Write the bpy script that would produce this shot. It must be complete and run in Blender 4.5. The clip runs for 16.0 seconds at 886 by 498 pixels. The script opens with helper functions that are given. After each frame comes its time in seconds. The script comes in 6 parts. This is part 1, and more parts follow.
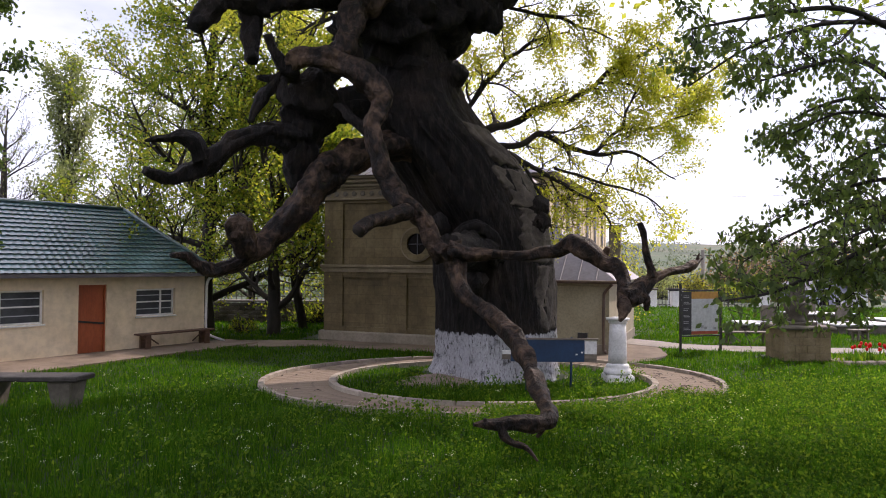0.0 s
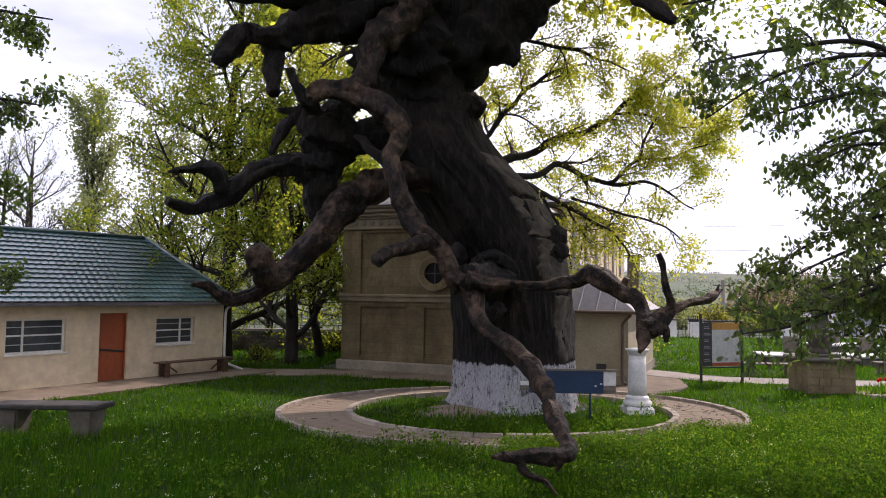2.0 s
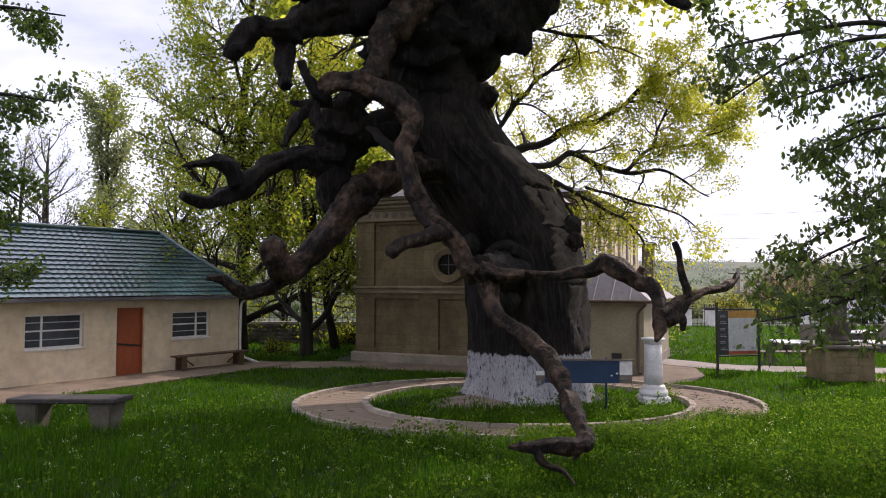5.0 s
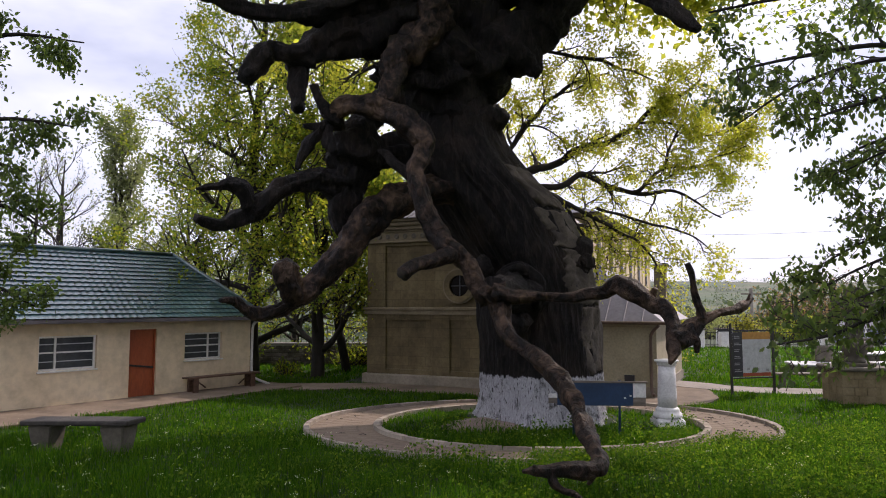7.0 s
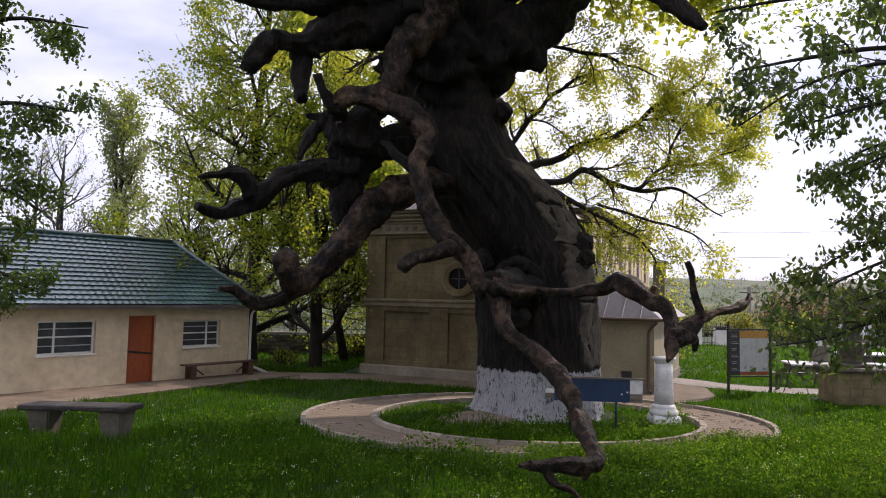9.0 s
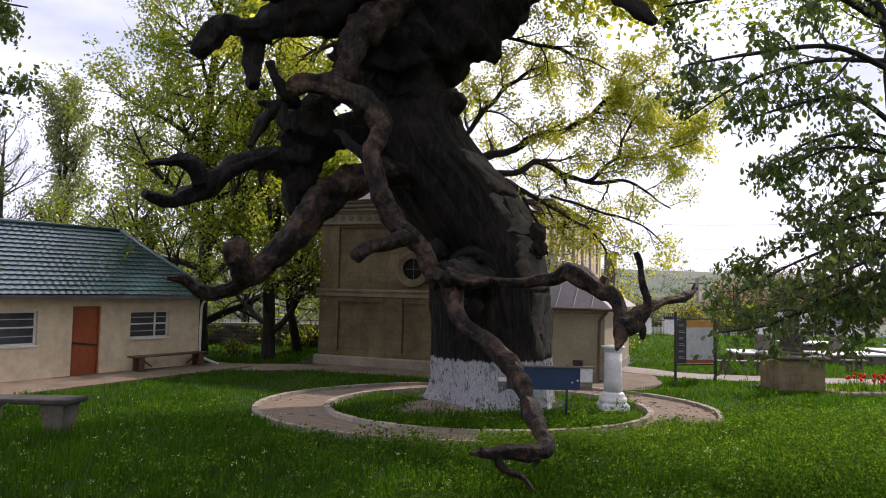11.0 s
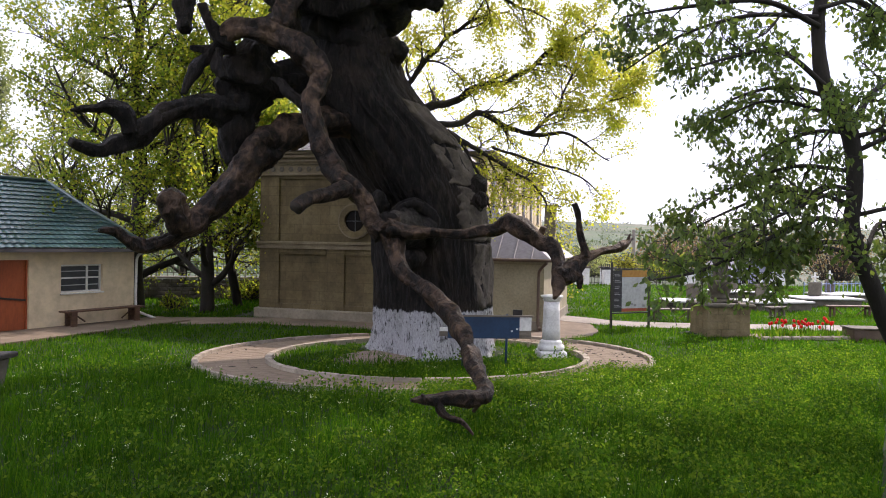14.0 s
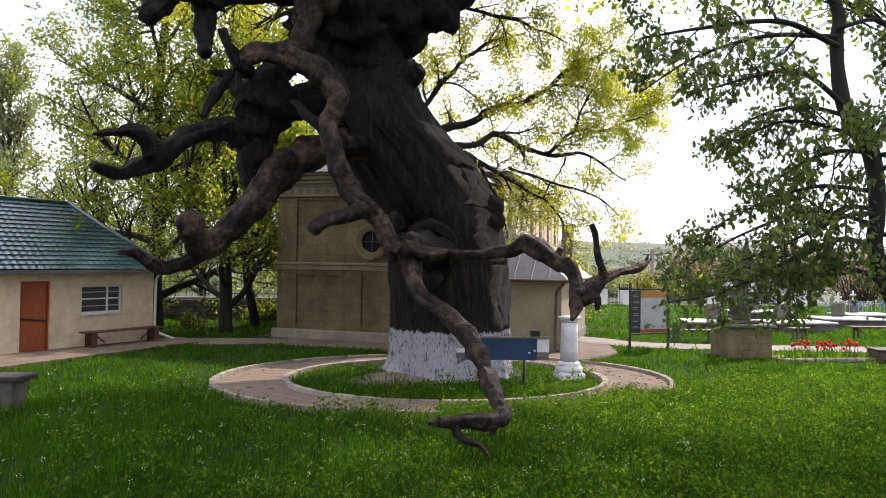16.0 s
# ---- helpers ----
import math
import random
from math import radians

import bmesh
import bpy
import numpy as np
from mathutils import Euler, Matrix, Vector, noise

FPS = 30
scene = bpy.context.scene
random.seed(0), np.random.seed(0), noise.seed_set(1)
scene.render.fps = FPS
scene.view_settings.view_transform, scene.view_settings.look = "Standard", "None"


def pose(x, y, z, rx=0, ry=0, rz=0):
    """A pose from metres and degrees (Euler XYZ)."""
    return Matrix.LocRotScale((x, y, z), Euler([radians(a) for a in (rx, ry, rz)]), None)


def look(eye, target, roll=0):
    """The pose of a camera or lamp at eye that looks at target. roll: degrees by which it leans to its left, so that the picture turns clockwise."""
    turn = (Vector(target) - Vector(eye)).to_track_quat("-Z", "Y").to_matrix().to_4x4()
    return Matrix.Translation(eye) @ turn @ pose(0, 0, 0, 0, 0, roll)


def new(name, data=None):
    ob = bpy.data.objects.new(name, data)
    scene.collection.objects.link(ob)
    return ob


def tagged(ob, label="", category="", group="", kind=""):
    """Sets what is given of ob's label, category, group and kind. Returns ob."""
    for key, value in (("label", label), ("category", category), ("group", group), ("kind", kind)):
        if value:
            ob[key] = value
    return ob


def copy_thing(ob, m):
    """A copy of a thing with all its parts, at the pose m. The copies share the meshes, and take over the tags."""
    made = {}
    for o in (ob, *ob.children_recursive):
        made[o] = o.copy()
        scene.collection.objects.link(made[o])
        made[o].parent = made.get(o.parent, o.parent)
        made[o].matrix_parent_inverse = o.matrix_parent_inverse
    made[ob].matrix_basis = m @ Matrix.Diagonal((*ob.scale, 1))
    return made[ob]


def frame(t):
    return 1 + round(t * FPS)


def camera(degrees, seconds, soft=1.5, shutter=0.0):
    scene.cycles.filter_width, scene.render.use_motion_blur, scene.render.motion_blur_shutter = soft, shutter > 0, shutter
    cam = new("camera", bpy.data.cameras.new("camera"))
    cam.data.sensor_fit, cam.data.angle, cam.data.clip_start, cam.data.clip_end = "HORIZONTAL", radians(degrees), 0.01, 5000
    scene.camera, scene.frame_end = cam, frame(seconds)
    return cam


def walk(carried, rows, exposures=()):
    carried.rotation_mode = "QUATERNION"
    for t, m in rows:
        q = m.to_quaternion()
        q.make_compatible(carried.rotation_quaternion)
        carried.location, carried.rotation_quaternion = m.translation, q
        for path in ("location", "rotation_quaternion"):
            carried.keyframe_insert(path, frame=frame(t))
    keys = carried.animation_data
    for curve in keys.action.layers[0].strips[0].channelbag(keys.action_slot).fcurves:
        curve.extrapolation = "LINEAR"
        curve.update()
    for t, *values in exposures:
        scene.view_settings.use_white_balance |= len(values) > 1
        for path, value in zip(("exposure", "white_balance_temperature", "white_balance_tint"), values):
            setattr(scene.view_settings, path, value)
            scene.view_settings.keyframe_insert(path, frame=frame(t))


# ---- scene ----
cam = camera(64.6, 16.0, 1.0)

PATH = [
    (0, (-0.208, -0.682, 2.597), (-0.047, 1.311, 2.639), 0.5),
    (0.5, (-0.169, -0.703, 2.586), (0.06, 1.283, 2.641), 0.5),
    (1, (-0.198, -0.703, 2.606), (-0.051, 1.29, 2.689), 0.5),
    (1.5, (-0.224, -0.698, 2.625), (-0.092, 1.295, 2.734), -0.1),
    (2, (-0.224, -0.717, 2.623), (-0.113, 1.276, 2.746), 0.7),
    (2.5, (-0.229, -0.744, 2.606), (-0.08, 1.248, 2.704), 1.3),
    (3, (-0.214, -0.739, 2.603), (-0.002, 1.247, 2.701), 1.4),
    (3.5, (-0.206, -0.686, 2.589), (0.031, 1.299, 2.663), 1.5),
    (4, (-0.214, -0.678, 2.602), (-0.034, 1.313, 2.683), 0.9),
    (4.2, (-0.217, -0.678, 2.603), (-0.08, 1.316, 2.686), 0.9),
    (6.3, (-0.297, -0.712, 2.632), (-0.241, 1.283, 2.763), -0.2),
    (6.5, (-0.282, -0.707, 2.629), (-0.221, 1.287, 2.764), -0.0),
    (7, (-0.277, -0.707, 2.635), (-0.231, 1.286, 2.792), -0.0),
    (7.5, (-0.278, -0.71, 2.635), (-0.241, 1.285, 2.771), -0.2),
    (8, (-0.279, -0.711, 2.636), (-0.256, 1.285, 2.765), 0.0),
    (8.5, (-0.289, -0.704, 2.639), (-0.254, 1.291, 2.774), 1.6),
    (9, (-0.297, -0.714, 2.658), (-0.249, 1.281, 2.792), 1.2),
    (9.2, (-0.309, -0.704, 2.652), (-0.262, 1.29, 2.793), 1.2),
    (11.3, (-0.255, -0.732, 2.636), (-0.051, 1.255, 2.729), 1.5),
    (11.5, (-0.254, -0.725, 2.634), (-0.036, 1.263, 2.682), 1.7),
    (12, (-0.261, -0.71, 2.635), (-0.039, 1.278, 2.651), 1.6),
    (12.5, (-0.254, -0.7, 2.633), (-0.042, 1.288, 2.614), 1.1),
    (13, (-0.247, -0.727, 2.626), (0.013, 1.256, 2.614), 0.7),
    (13.5, (-0.25, -0.728, 2.612), (0.031, 1.253, 2.608), 0.3),
    (14, (-0.239, -0.758, 2.613), (0.1, 1.213, 2.592), 1.0),
    (14.5, (-0.206, -0.803, 2.618), (0.171, 1.161, 2.61), 1.1),
    (15, (-0.22, -0.758, 2.624), (0.112, 1.214, 2.616), 1.3),
    (15.5, (-0.213, -0.749, 2.613), (0.13, 1.221, 2.617), 0.9),
    (16, (-0.23, -0.745, 2.634), (0.06, 1.234, 2.669), 0.9),
]
walk(cam, [(t, look(eye, target, roll)) for t, eye, target, roll in PATH],
     [(0, 0.02, 6080, 30), (2, -0.05, 6080, 30), (4, -0.06, 6080, 30), (7, -0.25, 6080, 28), (9, -0.25, 6080, 28), (11.5, -0.1, 6080, 28), (13, 0.15, 6080, 28), (14.5, 0.38, 6050, 26), (16, 0.36, 6050, 26)])

# ---- light ----
SUN_AZ, SUN_EL = radians(48), radians(42)
sun_dir = Vector((math.sin(SUN_AZ) * math.cos(SUN_EL), math.cos(SUN_AZ) * math.cos(SUN_EL), math.sin(SUN_EL)))
sun = new("sun", bpy.data.lights.new("sun", "SUN"))
sun.data.energy, sun.data.angle, sun.data.color = 5.0, radians(1.0), (1.0, 0.88, 0.68)
sun.matrix_world = look(sun_dir * 60, (0, 0, 0))

world = bpy.data.worlds.new("sky")
scene.world = world
world.use_nodes = True
wn, wl = world.node_tree.nodes, world.node_tree.links
wn.clear()
w_out = wn.new("ShaderNodeOutputWorld")
w_bg = wn.new("ShaderNodeBackground")
w_bg.inputs["Strength"].default_value = 0.1
w_sky = wn.new("ShaderNodeTexSky")
w_sky.sky_type, w_sky.sun_disc = "NISHITA", False
w_sky.sun_elevation, w_sky.sun_rotation = SUN_EL, SUN_AZ
w_tc = wn.new("ShaderNodeTexCoord")
w_map = wn.new("ShaderNodeMapping")
w_map.inputs["Scale"].default_value = (1.0, 1.0, 2.6)
w_noise = wn.new("ShaderNodeTexNoise")
w_noise.inputs["Scale"].default_value, w_noise.inputs["Detail"].default_value = 2.2, 6.0
w_ramp = wn.new("ShaderNodeValToRGB")
w_ramp.color_ramp.elements[0].position, w_ramp.color_ramp.elements[1].position = 0.30, 0.58
w_ramp.color_ramp.elements[0].color, w_ramp.color_ramp.elements[1].color = (0.30, 0.30, 0.30, 1), (0.97, 0.97, 0.97, 1)
w_mix = wn.new("ShaderNodeMix")
w_mix.data_type = "RGBA"
w_sep = wn.new("ShaderNodeSeparateXYZ")
w_grad = wn.new("ShaderNodeValToRGB")
w_grad.color_ramp.elements[0].position, w_grad.color_ramp.elements[1].position = 0.0, 0.75
w_grad.color_ramp.elements[0].color, w_grad.color_ramp.elements[1].color = (0.60, 0.63, 0.655, 1), (1.0, 1.03, 1.03, 1)
w_gain = wn.new("ShaderNodeMix")
w_gain.data_type, w_gain.blend_type = "RGBA", "MULTIPLY"
w_gain.inputs["Factor"].default_value, w_gain.inputs["B"].default_value = 1.0, (20.0, 20.0, 20.0, 1)
wl.new(w_tc.outputs["Generated"], w_sep.inputs[0])
wl.new(w_sep.outputs["Z"], w_grad.inputs["Fac"])
wl.new(w_grad.outputs["Color"], w_gain.inputs["A"])
wl.new(w_gain.outputs["Result"], w_mix.inputs["B"])
wl.new(w_tc.outputs["Generated"], w_map.inputs["Vector"])
wl.new(w_map.outputs["Vector"], w_noise.inputs["Vector"])
wl.new(w_noise.outputs["Fac"], w_ramp.inputs["Fac"])
wl.new(w_ramp.outputs["Color"], w_mix.inputs["Factor"])
wl.new(w_sky.outputs["Color"], w_mix.inputs["A"])
wl.new(w_mix.outputs["Result"], w_bg.inputs["Color"])
wl.new(w_bg.outputs["Background"], w_out.inputs["Surface"])


# ---- materials ----
def ramp(nt, fac, stops):
    r = nt.nodes.new("ShaderNodeValToRGB")
    while len(r.color_ramp.elements) < len(stops):
        r.color_ramp.elements.new(0.5)
    for e, (p, c) in zip(r.color_ramp.elements, stops):
        e.position, e.color = p, (*c, 1)
    nt.links.new(fac, r.inputs["Fac"])
    return r.outputs["Color"]


def noise_tex(nt, coord, scale, detail=5.0, rough=0.55, stretch=None, distort=0.0):
    if stretch:
        m = nt.nodes.new("ShaderNodeMapping")
        m.inputs["Scale"].default_value = stretch
        nt.links.new(coord, m.inputs["Vector"])
        coord = m.outputs["Vector"]
    n = nt.nodes.new("ShaderNodeTexNoise")
    n.inputs["Scale"].default_value, n.inputs["Detail"].default_value = scale, detail
    n.inputs["Roughness"].default_value, n.inputs["Distortion"].default_value = rough, distort
    nt.links.new(coord, n.inputs["Vector"])
    return n.outputs["Fac"]


def mix_col(nt, fac, a, b, mode="MIX"):
    m = nt.nodes.new("ShaderNodeMix")
    m.data_type, m.blend_type = "RGBA", mode
    for sock, v in (("Factor", fac), ("A", a), ("B", b)):
        if isinstance(v, (int, float)):
            m.inputs[sock].default_value = v
        elif isinstance(v, tuple):
            m.inputs[sock].default_value = (*v, 1)
        else:
            nt.links.new(v, m.inputs[sock])
    return m.outputs["Result"]


def base_mat(name, rough=0.8, metal=0.0):
    m = bpy.data.materials.new(name)
    m.use_nodes = True
    nt = m.node_tree
    b = nt.nodes["Principled BSDF"]
    b.inputs["Roughness"].default_value, b.inputs["Metallic"].default_value = rough, metal
    tc = nt.nodes.new("ShaderNodeTexCoord")
    return m, nt, b, tc.outputs["Object"]


def add_bump(nt, b, height, strength=0.4, dist=0.02):
    n = nt.nodes.new("ShaderNodeBump")
    n.inputs["Strength"].default_value, n.inputs["Distance"].default_value = strength, dist
    nt.links.new(height, n.inputs["Height"])
    nt.links.new(n.outputs["Normal"], b.inputs["Normal"])


def surface(name, dark, mid, light, big=0.8, fine=18.0, rough=0.85, bump=0.3, dist=0.01, metal=0.0, stretch=None, vary=0.0):
    """A surface of three tones mixed by a large and a fine noise, with fine relief."""
    m, nt, b, co = base_mat(name, rough, metal)
    n1 = noise_tex(nt, co, big, 6, 0.6, stretch)
    n2 = noise_tex(nt, co, fine, 6, 0.65, stretch)
    c1 = ramp(nt, n1, [(0.3, dark), (0.5, mid), (0.72, light)])
    c2 = ramp(nt, n2, [(0.25, (0.55, 0.55, 0.55)), (0.6, (1, 1, 1))])
    col = mix_col(nt, 0.7, c1, c2, "MULTIPLY")
    if vary:
        oi = nt.nodes.new("ShaderNodeObjectInfo")
        v = ramp(nt, oi.outputs["Random"], [(0.0, (1 - vary,) * 3), (1.0, (1.0, 1.0, 1.0))])
        col = mix_col(nt, 1.0, col, v, "MULTIPLY")
    nt.links.new(col, b.inputs["Base Color"])
    add_bump(nt, b, n2, bump, dist)
    return m


def leaf_mat(name, a, bcol, c, trans=0.5, rough=0.5, gloss=0.3):
    m, nt, b, co = base_mat(name, rough)
    b.inputs["Specular IOR Level"].default_value = gloss
    geo = nt.nodes.new("ShaderNodeNewGeometry")
    col = ramp(nt, geo.outputs["Random Per Island"], [(0.0, a), (0.5, bcol), (1.0, c)])
    big = ramp(nt, noise_tex(nt, co, 0.7, 3), [(0.3, (0.7, 0.7, 0.7)), (0.7, (1.1, 1.1, 1.0))])
    col = mix_col(nt, 1.0, col, big, "MULTIPLY")
    nt.links.new(col, b.inputs["Base Color"])
    t = nt.nodes.new("ShaderNodeBsdfTranslucent")
    nt.links.new(mix_col(nt, 1.0, col, (2.7, 2.8, 1.1), "MULTIPLY"), t.inputs["Color"])
    mx = nt.nodes.new("ShaderNodeMixShader")
    mx.inputs["Fac"].default_value = trans
    nt.links.new(b.outputs["BSDF"], mx.inputs[1])
    nt.links.new(t.outputs["BSDF"], mx.inputs[2])
    nt.links.new(mx.outputs["Shader"], nt.nodes["Material Output"].inputs["Surface"])
    return m


def oak_bark():
    m, nt, b, co = base_mat("oak_bark", 0.72)
    b.inputs["Specular IOR Level"].default_value = 0.25
    ridges = noise_tex(nt, co, 7.0, 8, 0.65, (1.6, 1.6, 0.35), 0.6)
    fine = noise_tex(nt, co, 34.0, 6, 0.7, (1, 1, 0.4))
    big = noise_tex(nt, co, 0.9, 5, 0.6)
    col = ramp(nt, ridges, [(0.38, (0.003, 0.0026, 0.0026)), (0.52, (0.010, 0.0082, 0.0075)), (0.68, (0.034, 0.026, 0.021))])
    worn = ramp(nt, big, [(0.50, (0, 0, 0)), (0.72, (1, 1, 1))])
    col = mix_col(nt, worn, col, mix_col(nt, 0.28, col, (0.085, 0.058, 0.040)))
    # whitewash on the foot of the trunk, with a ragged upper rim and cracks left dark
    sep = nt.nodes.new("ShaderNodeSeparateXYZ")
    nt.links.new(co, sep.inputs[0])
    add = nt.nodes.new("ShaderNodeMath")
    add.operation = "MULTIPLY_ADD"
    add.inputs[1].default_value = -0.35
    nt.links.new(ridges, add.inputs[0])
    nt.links.new(sep.outputs["Z"], add.inputs[2])
    lime_h = ramp(nt, add.outputs[0], [(0.0, (1, 1, 1)), (0.86, (1, 1, 1)), (0.89, (0, 0, 0))])
    crack = ramp(nt, noise_tex(nt, co, 10.0, 6, 0.65, (2.6, 2.6, 0.45), 0.6), [(0.37, (0, 0, 0)), (0.43, (1, 1, 1))])
    flake = ramp(nt, noise_tex(nt, co, 3.0, 6, 0.7), [(0.34, (0.15, 0.15, 0.15)), (0.46, (1, 1, 1))])
    lime = mix_col(nt, 1.0, mix_col(nt, 1.0, lime_h, crack, "MULTIPLY"), flake, "MULTIPLY")
    white = ramp(nt, fine, [(0.3, (0.36, 0.36, 0.39)), (0.65, (0.62, 0.62, 0.65))])
    col = mix_col(nt, lime, col, white)
    nt.links.new(col, b.inputs["Base Color"])
    mixh = nt.nodes.new("ShaderNodeMath")
    mixh.operation = "MULTIPLY_ADD"
    mixh.inputs[1].default_value = 0.35
    nt.links.new(fine, mixh.inputs[0])
    nt.links.new(ridges, mixh.inputs[2])
    add_bump(nt, b, mixh.outputs[0], 1.0, 0.16)
    return m


def wood_bare():
    m, nt, b, co = base_mat("bare_oak_wood", 0.62)
    b.inputs["Specular IOR Level"].default_value = 0.22
    g = noise_tex(nt, co, 6.0, 7, 0.6, (1.4, 1.4, 1.0), 0.6)
    big = noise_tex(nt, co, 1.3, 4, 0.6)
    col = ramp(nt, g, [(0.38, (0.004, 0.0027, 0.0021)), (0.5, (0.022, 0.0140, 0.0095)), (0.66, (0.080, 0.050, 0.033))])
    pale = ramp(nt, big, [(0.5, (0, 0, 0)), (0.7, (1, 1, 1))])
    col = mix_col(nt, pale, col, mix_col(nt, 0.42, col, (0.22, 0.14, 0.09)))
    blot = ramp(nt, noise_tex(nt, co, 2.6, 6, 0.65), [(0.40, (0.35, 0.33, 0.32)), (0.58, (1, 1, 1))])
    col = mix_col(nt, 1.0, col, blot, "MULTIPLY")
    nt.links.new(col, b.inputs["Base Color"])
    add_bump(nt, b, g, 1.0, 0.09)
    return m


def grass_ground():
    m, nt, b, co = base_mat("grass_ground", 0.95)
    n1 = noise_tex(nt, co, 0.35, 5, 0.6)
    n2 = noise_tex(nt, co, 9.0, 6, 0.7)
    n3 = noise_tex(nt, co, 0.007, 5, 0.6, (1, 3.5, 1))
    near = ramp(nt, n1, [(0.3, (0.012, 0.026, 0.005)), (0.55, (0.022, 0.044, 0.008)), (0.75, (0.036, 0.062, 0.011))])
    # far field tones have aerial haze mixed into the colour, blended in by distance
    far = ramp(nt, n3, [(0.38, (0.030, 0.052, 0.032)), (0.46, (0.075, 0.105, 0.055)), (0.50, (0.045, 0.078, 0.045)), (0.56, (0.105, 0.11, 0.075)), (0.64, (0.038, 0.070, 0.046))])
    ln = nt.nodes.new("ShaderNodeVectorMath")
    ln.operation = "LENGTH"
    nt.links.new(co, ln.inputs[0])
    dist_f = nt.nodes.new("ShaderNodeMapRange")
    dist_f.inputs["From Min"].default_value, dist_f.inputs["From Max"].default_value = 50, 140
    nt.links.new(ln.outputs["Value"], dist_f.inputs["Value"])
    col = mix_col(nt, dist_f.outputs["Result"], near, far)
    shade = ramp(nt, n2, [(0.3, (0.55, 0.5, 0.45)), (0.65, (1.1, 1.1, 1.0))])
    nt.links.new(mix_col(nt, 0.8, col, shade, "MULTIPLY"), b.inputs["Base Color"])
    add_bump(nt, b, n2, 0.6, 0.05)
    return m


def church_stone():
    """Weathered limestone with faint courses of blocks, rain streaks and blotches."""
    m, nt, b, co = base_mat("weathered_limestone", 0.92)
    sep = nt.nodes.new("ShaderNodeSeparateXYZ")
    nt.links.new(co, sep.inputs[0])
    com = nt.nodes.new("ShaderNodeCombineXYZ")
    nt.links.new(sep.outputs["X"], com.inputs["X"])
    nt.links.new(sep.outputs["Z"], com.inputs["Y"])
    br = nt.nodes.new("ShaderNodeTexBrick")
    br.inputs["Scale"].default_value, br.inputs["Brick Width"].default_value, br.inputs["Row Height"].default_value = 1.0, 0.62, 0.31
    br.inputs["Mortar Size"].default_value, br.inputs["Mortar Smooth"].default_value = 0.012, 0.6
    br.inputs["Color1"].default_value, br.inputs["Color2"].default_value, br.inputs["Mortar"].default_value = (0.80, 0.80, 0.78, 1), (1.08, 1.06, 1.0, 1), (0.62, 0.60, 0.57, 1)
    nt.links.new(com.outputs[0], br.inputs["Vector"])
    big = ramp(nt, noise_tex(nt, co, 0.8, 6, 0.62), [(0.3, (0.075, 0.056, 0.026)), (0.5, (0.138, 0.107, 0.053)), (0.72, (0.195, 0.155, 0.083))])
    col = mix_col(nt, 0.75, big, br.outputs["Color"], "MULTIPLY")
    streak = ramp(nt, noise_tex(nt, co, 2.2, 6, 0.65, (1.0, 1.0, 0.45)), [(0.34, (0.55, 0.52, 0.48)), (0.54, (1, 1, 1))])
    col = mix_col(nt, 0.55, col, streak, "MULTIPLY")
    fine = noise_tex(nt, co, 9, 7, 0.7)
    col = mix_col(nt, 0.7, col, ramp(nt, fine, [(0.28, (0.55, 0.54, 0.52)), (0.55, (1, 1, 1))]), "MULTIPLY")
    nt.links.new(col, b.inputs["Base Color"])
    add_bump(nt, b, fine, 0.5, 0.02)
    return m


M_GROUND = grass_ground()
M_OAK, M_BARE = oak_bark(), wood_bare()
M_HEART = surface("cut_wood", (0.012, 0.010, 0.008), (0.03, 0.022, 0.016), (0.06, 0.045, 0.03), 6, 30)
M_CEMENT = surface("tree_cement", (0.032, 0.026, 0.020), (0.068, 0.056, 0.043), (0.112, 0.094, 0.073), 2.6, 14, 0.92, 1.0, 0.03)
M_PLASTER = surface("cream_plaster", (0.58, 0.465, 0.315), (0.70, 0.575, 0.40), (0.76, 0.65, 0.475), 0.5, 3.2, 0.9, 0.08)
M_CHURCH = church_stone()
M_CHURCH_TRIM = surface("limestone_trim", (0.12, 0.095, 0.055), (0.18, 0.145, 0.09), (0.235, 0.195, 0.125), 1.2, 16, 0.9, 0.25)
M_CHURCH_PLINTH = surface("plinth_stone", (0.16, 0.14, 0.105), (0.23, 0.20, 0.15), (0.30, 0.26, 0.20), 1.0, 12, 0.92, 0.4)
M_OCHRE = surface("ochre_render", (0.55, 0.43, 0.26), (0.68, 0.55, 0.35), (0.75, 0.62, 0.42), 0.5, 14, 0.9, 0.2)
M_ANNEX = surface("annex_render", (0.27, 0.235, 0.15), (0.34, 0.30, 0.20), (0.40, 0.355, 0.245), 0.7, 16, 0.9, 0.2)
M_SHEET = surface("grey_sheet_metal", (0.075, 0.070, 0.082), (0.11, 0.102, 0.118), (0.15, 0.142, 0.158), 0.8, 9, 0.5, 0.1, metal=0.25)
M_ROOF = surface("green_metal_tile", (0.018, 0.056, 0.066), (0.025, 0.074, 0.084), (0.034, 0.092, 0.104), 0.7, 12, 0.30, 0.05)
ROOF_B = M_ROOF.node_tree.nodes["Principled BSDF"]
ROOF_B.inputs["IOR"].default_value, ROOF_B.inputs["Coat Weight"].default_value, ROOF_B.inputs["Coat Roughness"].default_value = 1.8, 0.6, 0.22
M_DOOR = surface("rust_red_door", (0.25, 0.052, 0.014), (0.33, 0.075, 0.020), (0.38, 0.10, 0.03), 1.6, 22, 0.55, 0.1, stretch=(1, 1, 0.3))
M_FRAME = surface("white_frame", (0.62, 0.62, 0.60), (0.72, 0.72, 0.70), (0.78, 0.78, 0.77), 2, 20, 0.5, 0.05)
